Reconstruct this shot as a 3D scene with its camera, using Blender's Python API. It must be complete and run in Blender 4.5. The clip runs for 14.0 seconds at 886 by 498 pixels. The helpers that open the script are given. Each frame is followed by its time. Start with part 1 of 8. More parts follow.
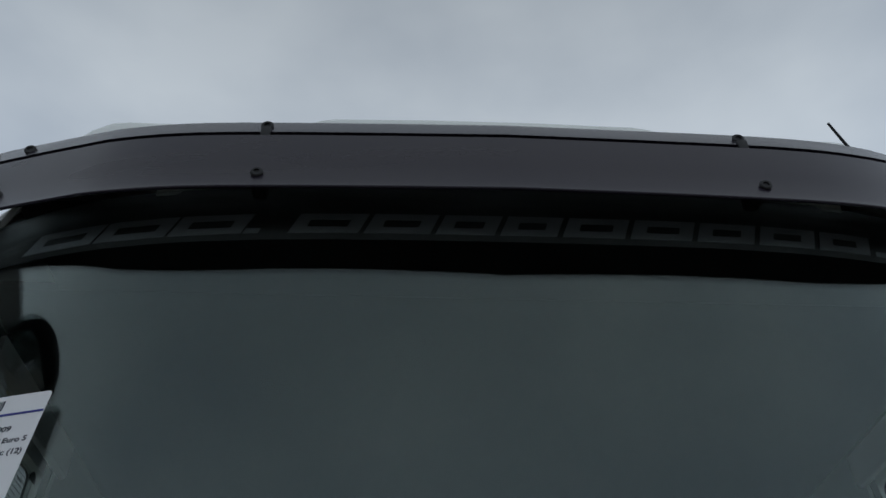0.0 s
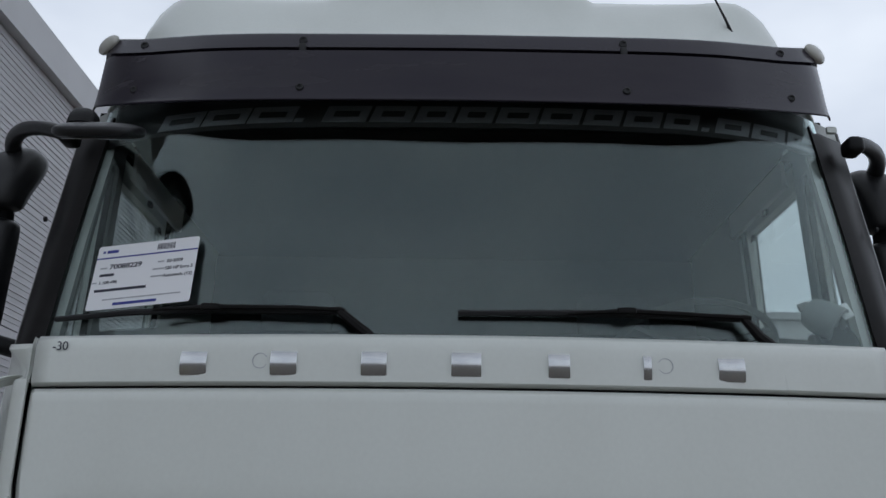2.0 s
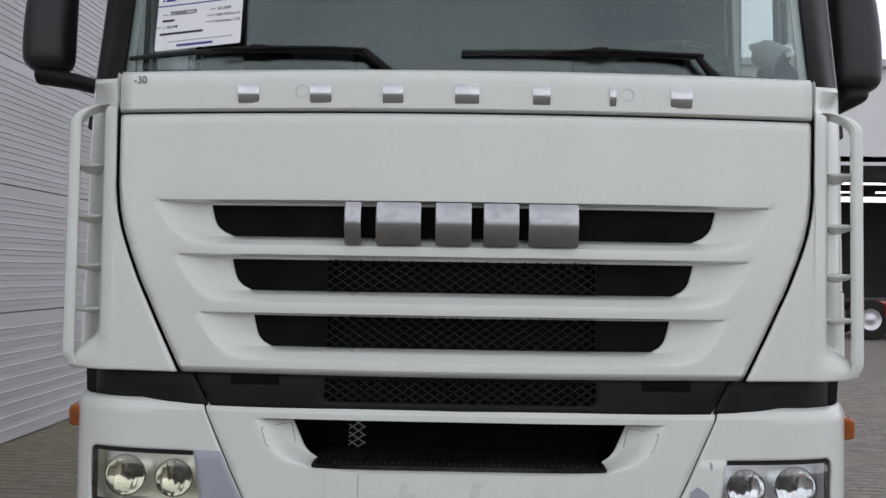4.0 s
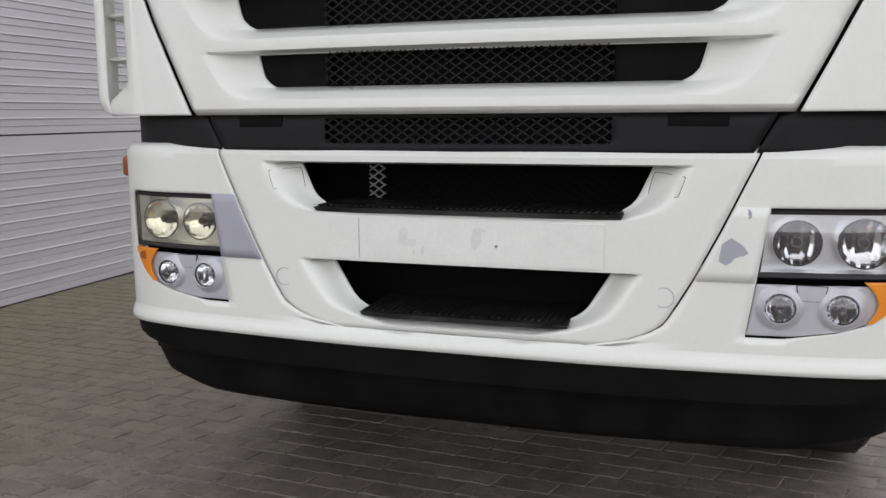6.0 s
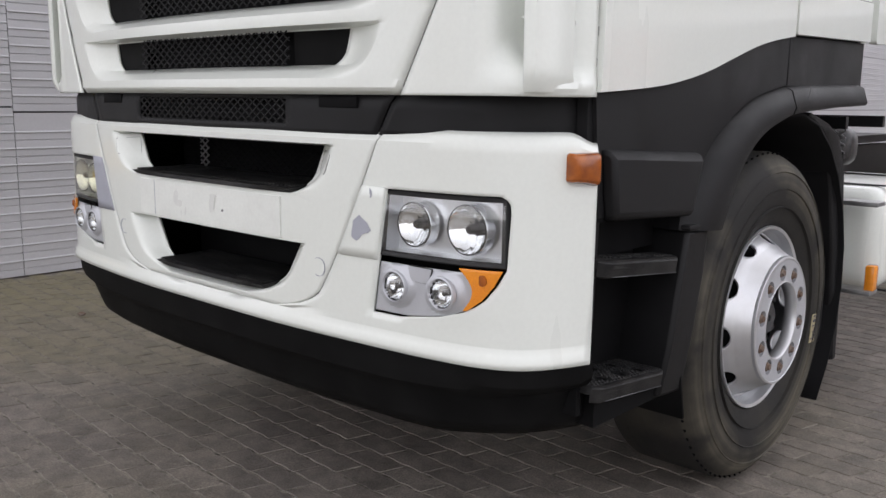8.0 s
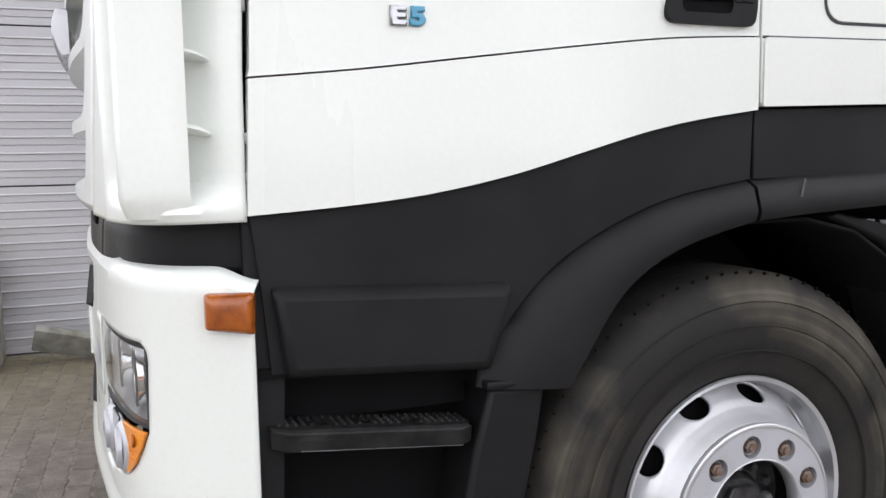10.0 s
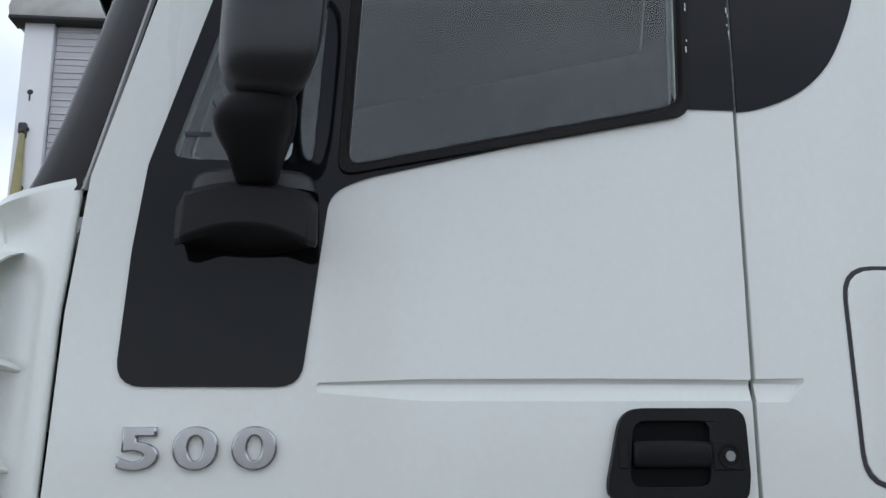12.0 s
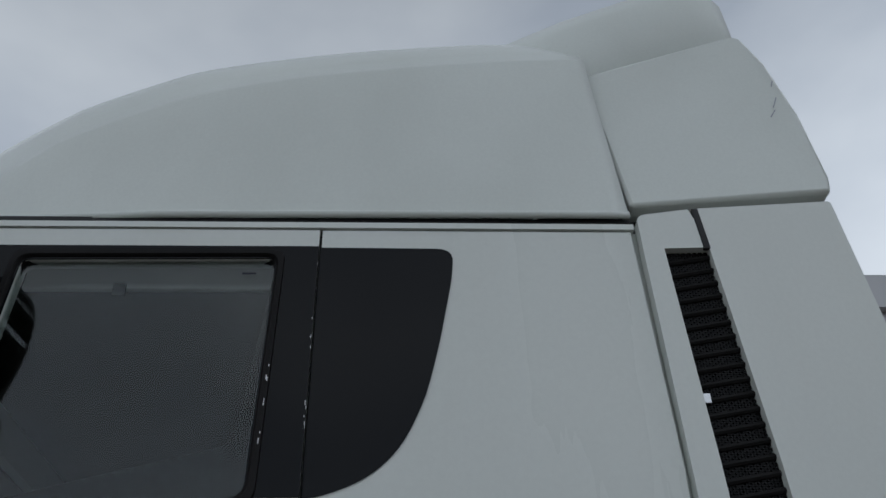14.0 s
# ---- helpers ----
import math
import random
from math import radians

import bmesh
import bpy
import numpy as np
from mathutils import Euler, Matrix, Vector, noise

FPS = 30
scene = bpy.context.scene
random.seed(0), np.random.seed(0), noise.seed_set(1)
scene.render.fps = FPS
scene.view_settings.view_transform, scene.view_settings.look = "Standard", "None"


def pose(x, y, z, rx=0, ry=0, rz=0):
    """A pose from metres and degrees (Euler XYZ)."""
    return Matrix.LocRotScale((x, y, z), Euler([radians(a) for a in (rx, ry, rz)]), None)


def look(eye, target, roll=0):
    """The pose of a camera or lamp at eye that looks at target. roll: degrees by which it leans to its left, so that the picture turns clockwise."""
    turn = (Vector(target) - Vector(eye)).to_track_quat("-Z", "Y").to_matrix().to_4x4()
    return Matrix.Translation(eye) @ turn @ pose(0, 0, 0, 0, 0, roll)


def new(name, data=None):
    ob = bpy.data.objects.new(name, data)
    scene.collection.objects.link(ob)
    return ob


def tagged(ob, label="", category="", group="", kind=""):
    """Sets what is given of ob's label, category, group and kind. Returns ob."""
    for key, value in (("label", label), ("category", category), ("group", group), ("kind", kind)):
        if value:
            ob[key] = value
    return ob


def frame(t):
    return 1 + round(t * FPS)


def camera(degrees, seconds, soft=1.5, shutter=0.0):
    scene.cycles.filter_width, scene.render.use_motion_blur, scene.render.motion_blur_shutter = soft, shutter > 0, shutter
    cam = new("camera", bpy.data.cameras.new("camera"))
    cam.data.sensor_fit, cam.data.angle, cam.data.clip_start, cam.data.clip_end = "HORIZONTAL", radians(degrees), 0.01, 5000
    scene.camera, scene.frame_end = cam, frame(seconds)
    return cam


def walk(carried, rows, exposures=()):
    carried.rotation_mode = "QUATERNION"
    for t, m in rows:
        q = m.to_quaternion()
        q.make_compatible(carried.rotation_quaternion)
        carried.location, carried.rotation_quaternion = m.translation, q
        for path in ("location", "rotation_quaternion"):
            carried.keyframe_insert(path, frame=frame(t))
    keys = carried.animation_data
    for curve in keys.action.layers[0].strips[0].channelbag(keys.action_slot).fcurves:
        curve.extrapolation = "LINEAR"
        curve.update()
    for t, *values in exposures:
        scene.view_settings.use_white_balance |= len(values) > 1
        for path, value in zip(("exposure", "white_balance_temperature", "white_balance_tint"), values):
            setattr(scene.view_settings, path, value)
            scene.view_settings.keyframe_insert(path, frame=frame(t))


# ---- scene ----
cam = camera(53.9, 14.0)
PATH = [
    (0, (-0.179, -0.986, 1.801), (-0.1, 0.549, 3.082), -0.6),
    (0.5, (-0.148, -1.233, 1.75), (-0.086, 0.436, 2.85), 0.1),
    (1, (-0.06, -1.505, 1.758), (-0.033, 0.317, 2.584), 0.6),
    (1.5, (-0.009, -1.757, 1.746), (-0.009, 0.131, 2.408), 0.7),
    (2, (-0.044, -2.013, 1.723), (-0.048, -0.111, 2.338), 0.8),
    (2.5, (-0.065, -2.174, 1.672), (-0.072, -0.243, 2.19), 0.8),
    (3, (-0.05, -2.343, 1.611), (-0.052, -0.38, 1.996), 0.7),
    (3.5, (-0.039, -2.464, 1.555), (-0.048, -0.481, 1.816), 0.8),
    (4, (-0.013, -2.502, 1.58), (-0.046, -0.503, 1.632), 0.9),
    (4.2, (-0.01, -2.494, 1.548), (-0.053, -0.494, 1.532), 0.9),
    (6.3, (0.883, -2.099, 1.278), (0.164, -0.261, 0.956), -0.3),
    (6.5, (1.047, -2.034, 1.279), (0.265, -0.223, 0.948), -0.2),
    (7, (1.474, -1.906, 1.333), (0.514, -0.198, 0.933), -1.0),
    (7.2, (1.666, -1.872, 1.315), (0.625, -0.207, 0.934), -0.4),
    (9.3, (2.782, -0.449, 1.26), (1.092, 0.555, 0.892), -0.8),
    (9.5, (2.8, -0.308, 1.323), (1.06, 0.611, 0.964), -0.7),
    (10, (2.751, 0.003, 1.407), (0.9, 0.724, 1.179), -0.8),
    (10.5, (2.68, 0.235, 1.499), (0.762, 0.797, 1.418), -0.8),
    (11, (2.662, 0.446, 1.596), (0.707, 0.868, 1.64), -0.6),
    (11.5, (2.648, 0.595, 1.667), (0.681, 0.887, 1.874), -0.4),
    (12, (2.575, 0.706, 1.758), (0.632, 0.912, 2.185), -0.3),
    (12.5, (2.588, 0.853, 1.791), (0.737, 1.004, 2.533), -0.8),
    (13, (2.728, 1.108, 1.803), (0.999, 1.186, 2.805), -0.7),
    (13.5, (2.748, 1.301, 1.74), (1.143, 1.407, 2.93), -1.9),
    (14, (2.773, 1.532, 1.738), (1.159, 1.651, 2.912), -2.2),
]
EXPOSURES = [(0.0, -0.98, 5950, 5), (0.5, -0.47, 5950, 6), (1.0, 0.02, 5950, 6), (1.5, 0.30, 6150, 9), (2.0, -0.68, 6000, 9), (2.5, -0.43, 6200, 9),
             (3.0, 0.08, 6350, 11), (3.5, 0.14, 6400, 12), (4.0, 0.05, 6450, 13), (6.5, 0.56, 6680, 16), (7.2, 0.53, 6680, 15), (9.5, 0.83, 6660, 15), (10.0, 0.94, 6620, 14), (10.5, 0.77, 6550, 14),
             (11.0, 0.24, 6250, 11), (11.5, 0.20, 6080, 11), (12.0, 0.08, 6000, 10), (12.5, -0.08, 5950, 10), (12.8, -0.52, 6000, 9), (13.0, -0.58, 6000, 9), (13.5, -1.03, 5950, 7), (14.0, -0.90, 6000, 7)]
walk(cam, [(t, look(eye, target, roll)) for t, eye, target, roll in PATH], EXPOSURES)

# ---- world and sun: a bright overcast day ----
world = bpy.data.worlds.new("overcast_sky")
scene.world = world
world.use_nodes = True
wn, wl = world.node_tree.nodes, world.node_tree.links
wn.clear()
sky = wn.new("ShaderNodeTexSky")
sky.sky_type, sky.sun_disc = "NISHITA", False
sky.sun_elevation, sky.sun_rotation = radians(65), radians(140)
coords = wn.new("ShaderNodeTexCoord")
squash = wn.new("ShaderNodeMapping")
squash.inputs["Scale"].default_value = (1.6, 1.6, 3.2)
cloud = wn.new("ShaderNodeTexNoise")
cloud.inputs["Scale"].default_value, cloud.inputs["Detail"].default_value = 1.7, 5.0
cloud.inputs["Roughness"].default_value = 0.45
ramp = wn.new("ShaderNodeValToRGB")
ramp.color_ramp.elements[0].position, ramp.color_ramp.elements[1].position = 0.34, 0.68
ramp.color_ramp.elements[0].color = (0.60, 0.635, 0.70, 1)
ramp.color_ramp.elements[1].color = (0.92, 0.935, 0.96, 1)
dim = wn.new("ShaderNodeVectorMath")
dim.operation = "SCALE"
dim.inputs["Scale"].default_value = 0.09
blend = wn.new("ShaderNodeMix")
blend.data_type = "RGBA"
blend.inputs["Factor"].default_value = 0.88
back = wn.new("ShaderNodeBackground")
back.inputs["Strength"].default_value = 1.14
out = wn.new("ShaderNodeOutputWorld")
wl.new(coords.outputs["Generated"], squash.inputs["Vector"])
wl.new(squash.outputs["Vector"], cloud.inputs["Vector"])
wl.new(cloud.outputs["Fac"], ramp.inputs["Fac"])
wl.new(sky.outputs["Color"], dim.inputs[0])
wl.new(dim.outputs["Vector"], blend.inputs["A"])
wl.new(ramp.outputs["Color"], blend.inputs["B"])
split = wn.new("ShaderNodeSeparateXYZ")
height = wn.new("ShaderNodeMapRange")
height.interpolation_type = "SMOOTHSTEP"
height.inputs["From Min"].default_value, height.inputs["From Max"].default_value = 0.5, 1.0
height.inputs["To Min"].default_value, height.inputs["To Max"].default_value = 1.28, 0.62
lift = wn.new("ShaderNodeVectorMath")
lift.operation = "SCALE"
wl.new(coords.outputs["Generated"], split.inputs["Vector"])
wl.new(split.outputs["Z"], height.inputs["Value"])
lean = wn.new("ShaderNodeMath")
lean.operation = "MULTIPLY_ADD"
lean.inputs[1].default_value, lean.inputs[2].default_value = 0.17, 1.0
glow = wn.new("ShaderNodeMath")
glow.operation = "MULTIPLY"
wl.new(split.outputs["Y"], lean.inputs[0])
wl.new(height.outputs["Result"], glow.inputs[0]), wl.new(lean.outputs["Value"], glow.inputs[1])
wl.new(glow.outputs["Value"], lift.inputs["Scale"])
wl.new(blend.outputs["Result"], lift.inputs[0])
wl.new(lift.outputs["Vector"], back.inputs["Color"])
wl.new(back.outputs["Background"], out.inputs["Surface"])

sun = new("sun", bpy.data.lights.new("sun", "SUN"))
sun.data.energy, sun.data.angle, sun.data.color = 0.5, radians(178), (1.0, 0.98, 0.95)
sun.matrix_world = look((3, -3.5, 10), (0, 0, 0))

# ---- materials ----
def material(name, color, rough=0.5, metal=0.0, spots=0.0, spot_scale=6.0, spot_color=None, fine=0.0, fine_scale=400.0,
             bump=0.0, coat=0.0, var=0.06, spec=0.5, stretch=(1, 1, 1), rough_var=0.0):
    """Painted or moulded surface: base colour, broad stains, fine grain and a little relief."""
    m = bpy.data.materials.new(name)
    m.use_nodes = True
    n, l = m.node_tree.nodes, m.node_tree.links
    p = n["Principled BSDF"]
    p.inputs["Roughness"].default_value, p.inputs["Metallic"].default_value = rough, metal
    p.inputs["Coat Weight"].default_value = coat
    p.inputs["Coat Roughness"].default_value = 0.08
    p.inputs["Specular IOR Level"].default_value = spec
    tc = n.new("ShaderNodeTexCoord")
    mp = n.new("ShaderNodeMapping")
    mp.inputs["Scale"].default_value = stretch
    l.new(tc.outputs["Object"], mp.inputs["Vector"])
    big = n.new("ShaderNodeTexNoise")
    big.inputs["Scale"].default_value, big.inputs["Detail"].default_value = spot_scale, 6
    l.new(mp.outputs["Vector"], big.inputs["Vector"])
    small = n.new("ShaderNodeTexNoise")
    small.inputs["Scale"].default_value, small.inputs["Detail"].default_value = fine_scale, 2
    l.new(tc.outputs["Object"], small.inputs["Vector"])
    r = n.new("ShaderNodeValToRGB")
    r.color_ramp.elements[0].position, r.color_ramp.elements[1].position = 0.42, 0.72
    sc = spot_color or tuple(c * 0.6 for c in color)
    r.color_ramp.elements[0].color = (*color, 1)
    r.color_ramp.elements[1].color = (*[c + (q - c) * spots for c, q in zip(color, sc)], 1)
    l.new(big.outputs["Fac"], r.inputs["Fac"])
    hsv = n.new("ShaderNodeHueSaturation")
    mr = n.new("ShaderNodeMapRange")
    mr.inputs["From Min"].default_value, mr.inputs["From Max"].default_value = 0.25, 0.75
    mr.inputs["To Min"].default_value, mr.inputs["To Max"].default_value = 1 - var, 1 + var
    l.new(small.outputs["Fac"], mr.inputs["Value"])
    l.new(mr.outputs["Result"], hsv.inputs["Value"])
    l.new(r.outputs["Color"], hsv.inputs["Color"])
    l.new(hsv.outputs["Color"], p.inputs["Base Color"])
    if rough_var:
        rr = n.new("ShaderNodeMapRange")
        rr.inputs["From Min"].default_value, rr.inputs["From Max"].default_value = 0.3, 0.7
        rr.inputs["To Min"].default_value, rr.inputs["To Max"].default_value = rough - rough_var, rough + rough_var
        l.new(big.outputs["Fac"], rr.inputs["Value"])
        l.new(rr.outputs["Result"], p.inputs["Roughness"])
    if bump:
        b = n.new("ShaderNodeBump")
        b.inputs["Strength"].default_value, b.inputs["Distance"].default_value = bump, 0.002
        l.new(small.outputs["Fac"], b.inputs["Height"])
        l.new(b.outputs["Normal"], p.inputs["Normal"])
    return m


def glass(name, tint, rough=0.0, bare=0.04, sheen=(1, 1, 1)):
    """Clear or tinted pane: the tint goes through, the gloss follows the glass's own reflection."""
    m = bpy.data.materials.new(name)
    m.use_nodes = True
    n, l = m.node_tree.nodes, m.node_tree.links
    n.remove(n["Principled BSDF"])
    clear, shine, mix, fre = n.new("ShaderNodeBsdfTransparent"), n.new("ShaderNodeBsdfGlossy"), n.new("ShaderNodeMixShader"), n.new("ShaderNodeLayerWeight")
    fre.inputs["Blend"].default_value = 0.5
    power, gain = n.new("ShaderNodeMath"), n.new("ShaderNodeMath")
    power.operation, gain.operation = "POWER", "MULTIPLY_ADD"
    power.inputs[1].default_value = 5.0
    gain.inputs[1].default_value, gain.inputs[2].default_value = 1 - bare, bare
    clear.inputs["Color"].default_value = (*[math.sqrt(c) for c in tint], 1)
    shine.inputs["Roughness"].default_value = rough
    shine.inputs["Color"].default_value = (*sheen, 1)
    l.new(fre.outputs["Facing"], power.inputs[0]), l.new(power.outputs["Value"], gain.inputs[0]), l.new(gain.outputs["Value"], mix.inputs["Fac"])
    l.new(clear.outputs["BSDF"], mix.inputs[1]), l.new(shine.outputs["BSDF"], mix.inputs[2])
    l.new(mix.outputs["Shader"], n["Material Output"].inputs["Surface"])
    return m


WHITE = material("white_paint", (0.738, 0.765, 0.721), 0.32, spots=0.17, spot_scale=2.2, spot_color=(0.60, 0.60, 0.54), fine_scale=90, var=0.016, coat=0.55, stretch=(1.6, 1.6, 0.22), rough_var=0.07)
ROOF = material("grimy_white_roof", (0.765, 0.80, 0.755), 0.36, spots=0.28, spot_scale=2.6, spot_color=(0.48, 0.50, 0.45), fine_scale=120, var=0.02, coat=0.35, stretch=(1, 0.6, 0.4), rough_var=0.06)
WHITE_WORN = material("worn_white_paint", (0.75, 0.77, 0.73), 0.42, spots=0.22, spot_scale=7, spot_color=(0.52, 0.52, 0.49), fine_scale=120, var=0.03)
PRIMER = material("grey_primer", (0.36, 0.37, 0.42), 0.5, spots=0.15, spot_scale=8, var=0.03)
GLUE = material("dull_glue_residue", (0.66, 0.67, 0.64), 0.6, spots=0.7, spot_scale=60, spot_color=(0.72, 0.73, 0.70), var=0.03)
BLACK = material("black_moulded_plastic", (0.0095, 0.0095, 0.0102), 0.46, spots=0.7, spot_scale=5, spot_color=(0.018, 0.018, 0.019), fine_scale=900, var=0.15, bump=0.25, rough_var=0.1, spec=0.17)
BLACK_STEP = material("worn_black_step_plastic", (0.009, 0.009, 0.0095), 0.5, spots=0.9, spot_scale=18, spot_color=(0.030, 0.029, 0.028), fine_scale=500, var=0.3, bump=0.4, spec=0.2)
# near-black that carries the shade of cavities and recesses in its colour
DARK = material("shade_black_plastic", (0.006, 0.006, 0.0065), 0.7, spots=0.5, spot_scale=9, var=0.2, spec=0.08)
LIP = material("scuffed_black_lip", (0.006, 0.006, 0.0062), 0.55, spots=0.8, spot_scale=6, spot_color=(0.012, 0.012, 0.012), fine_scale=700, var=0.2, bump=0.3, spec=0.04)
GLOSS = material("gloss_black_panel", (0.006, 0.0065, 0.008), 0.035, spots=0.2, spot_scale=4, var=0.05, spec=0.17)
SATIN = material("satin_black_frame", (0.011, 0.0105, 0.0105), 0.42, spots=0.5, spot_scale=12, spot_color=(0.02, 0.018, 0.018), var=0.1, spec=0.12)
SHELL = material("black_mirror_shell", (0.013, 0.013, 0.0145), 0.34, spots=0.5, spot_scale=8, spot_color=(0.026, 0.026, 0.027), fine_scale=1200, var=0.12, bump=0.2, spec=0.42)
BADGE = material("dark_chrome_badge", (0.40, 0.405, 0.415), 0.20, metal=1.0, spots=0.3, spot_scale=25, var=0.03)
VISOR = material("smoked_acrylic", (0.022, 0.0180, 0.029), 0.22, spots=0.6, spot_scale=5, spot_color=(0.034, 0.030, 0.037), fine_scale=200, var=0.06, coat=0.0, spec=0.32, rough_var=0.08, stretch=(0.5, 1, 2))
CHROME = material("brushed_chrome", (0.62, 0.63, 0.64), 0.22, metal=1.0, spots=0.2, spot_scale=20, var=0.04)
MIRROR = material("mirror_glass", (0.85, 0.87, 0.88), 0.02, metal=1.0, var=0.0)
SILVER = material("silver_paint", (0.52, 0.53, 0.56), 0.40, metal=0.4, spots=0.25, spot_scale=9, var=0.03)
RIM = material("silver_wheel_paint", (0.66, 0.67, 0.69), 0.34, metal=0.7, spots=0.3, spot_scale=11, spot_color=(0.42, 0.41, 0.40), var=0.03)
RUBBER = material("tyre_rubber", (0.011, 0.0105, 0.010), 0.75, spots=0.8, spot_scale=15, spot_color=(0.040, 0.036, 0.027), spec=0.3, fine_scale=250, var=0.2, bump=0.3)


def dusty_tyre(centre):
    """Tyre rubber with brownish road dust worn into rings about the axle."""
    m = material("dusty_tyre_rubber", (0.0135, 0.0128, 0.0122), 0.7, spots=0.6, spot_scale=9, spot_color=(0.018, 0.0165, 0.014), spec=0.3, fine_scale=250, var=0.25, bump=0.3)
    n, l = m.node_tree.nodes, m.node_tree.links
    base = n["Principled BSDF"].inputs["Base Color"]
    was = base.links[0].from_socket
    tc, mp, ln = n.new("ShaderNodeTexCoord"), n.new("ShaderNodeMapping"), n.new("ShaderNodeVectorMath")
    mp.inputs["Location"].default_value, mp.inputs["Scale"].default_value = (0, -centre[0], -centre[1]), (0, 1, 1)
    ln.operation = "LENGTH"
    l.new(tc.outputs["Object"], mp.inputs["Vector"]), l.new(mp.outputs["Vector"], ln.inputs[0])
    band = n.new("ShaderNodeValToRGB")
    stops = [(0.33, 0.06), (0.40, 0.10), (0.435, 0.55), (0.47, 0.30), (0.505, 0.60), (0.54, 0.3)]
    while len(band.color_ramp.elements) < len(stops):
        band.color_ramp.elements.new(0.5)
    for e, (pos, v) in zip(band.color_ramp.elements, stops):
        e.position, e.color = pos, (v, v, v, 1)
    l.new(ln.outputs["Value"], band.inputs["Fac"])
    rings, patches = n.new("ShaderNodeTexNoise"), n.new("ShaderNodeTexNoise")
    rings.noise_dimensions = "1D"
    rings.inputs["Scale"].default_value, rings.inputs["Detail"].default_value = 60, 2
    l.new(ln.outputs["Value"], rings.inputs["W"])
    patches.inputs["Scale"].default_value, patches.inputs["Detail"].default_value = 4.5, 7
    l.new(tc.outputs["Object"], patches.inputs["Vector"])
    a, b, c = n.new("ShaderNodeMath"), n.new("ShaderNodeMath"), n.new("ShaderNodeMath")
    a.operation = b.operation = "MULTIPLY"
    c.operation, c.use_clamp = "MULTIPLY", True
    worn = n.new("ShaderNodeMapRange")
    worn.inputs["From Min"].default_value, worn.inputs["From Max"].default_value = 0.42, 0.66
    l.new(patches.outputs["Fac"], worn.inputs["Value"])
    l.new(rings.outputs["Fac"], a.inputs[0]), l.new(worn.outputs["Result"], a.inputs[1])
    l.new(a.outputs["Value"], b.inputs[0]), l.new(band.outputs["Color"], b.inputs[1])
    l.new(b.outputs["Value"], c.inputs[0])
    c.inputs[1].default_value = 3.4
    mix = n.new("ShaderNodeMix")
    mix.data_type = "RGBA"
    l.new(c.outputs["Value"], mix.inputs[0]), l.new(was, mix.inputs[6]), l.new(mix.outputs[2], base)
    mix.inputs[7].default_value = (0.092, 0.082, 0.062, 1)
    return m


GASKET = material("rubber_seal", (0.012, 0.012, 0.013), 0.6)
SCUFF = material("scuffed_grey_plastic", (0.060, 0.060, 0.064), 0.5, spots=0.9, spot_scale=7, spot_color=(0.16, 0.16, 0.165), fine_scale=300, var=0.15)
RUST = material("rusty_steel", (0.16, 0.10, 0.07), 0.6, metal=0.4, spots=0.8, spot_scale=60, spot_color=(0.25, 0.22, 0.2), var=0.2)
STEEL = material("dull_steel", (0.30, 0.30, 0.30), 0.45, metal=0.8, spots=0.4, spot_scale=15, var=0.08)
GREASE = material("greasy_hub", (0.018, 0.018, 0.020), 0.4, metal=0.2, spots=0.6, spot_scale=30, spot_color=(0.11, 0.10, 0.095), var=0.2)
AMBER = material("amber_lens", (0.80, 0.27, 0.02), 0.15, spots=0.3, spot_scale=50, spot_color=(0.55, 0.16, 0.02), var=0.08, coat=0.5)
AMBER_DARK = material("dark_amber_lens", (0.36, 0.090, 0.008), 0.25, spots=0.9, spot_scale=26, spot_color=(0.17, 0.035, 0.006), var=0.15, coat=0.4)
PAPER = material("white_paper", (0.88, 0.88, 0.90), 0.5, var=0.01)
INK = material("dark_ink", (0.03, 0.03, 0.05), 0.6)
PALE_INK = material("pale_grey_ink", (0.45, 0.45, 0.48), 0.6)
BLUE_INK = material("blue_ink", (0.03, 0.04, 0.28), 0.5)
BLUE_BADGE = material("blue_badge", (0.05, 0.27, 0.42), 0.3, coat=0.3)
BANNER = material("dark_banner_film", (0.034, 0.034, 0.037), 0.5, spots=0.3, spot_scale=4, var=0.05)
BANNER_GREY = material("grey_banner_print", (0.27, 0.27, 0.295), 0.5, spots=0.3, spot_scale=10, var=0.05)
CAB = material("grey_cab_trim", (0.034, 0.037, 0.037), 0.8, spots=0.4, spot_scale=5, var=0.1)
HEADLINER = material("grey_headliner", (0.034, 0.037, 0.037), 0.9, spots=0.3, spot_scale=6, var=0.05)
DEVICE = material("grey_device_plastic", (0.27, 0.285, 0.28), 0.6, spots=0.3, spot_scale=30, var=0.05)
CAB_LIGHT = material("pale_cab_lining", (0.50, 0.52, 0.50), 0.8, spots=0.3, spot_scale=5, var=0.05)
BLIND = material("pale_blind_fabric", (0.84, 0.84, 0.85), 0.7, spots=0.2, spot_scale=6, var=0.04)
CAB_MID = material("grey_door_lining", (0.20, 0.21, 0.205), 0.8, spots=0.3, spot_scale=5, var=0.05)
FABRIC = material("dark_seat_fabric", (0.035, 0.037, 0.042), 0.9, spots=0.5, spot_scale=30, var=0.2)
CLAD = material("grey_steel_cladding", (0.50, 0.495, 0.51), 0.5, spots=0.35, spot_scale=1.6, spot_color=(0.35, 0.345, 0.35), fine_scale=60, var=0.03, stretch=(1, 0.3, 2.0))
JOINT = material("dark_panel_joint", (0.035, 0.035, 0.04), 0.7)
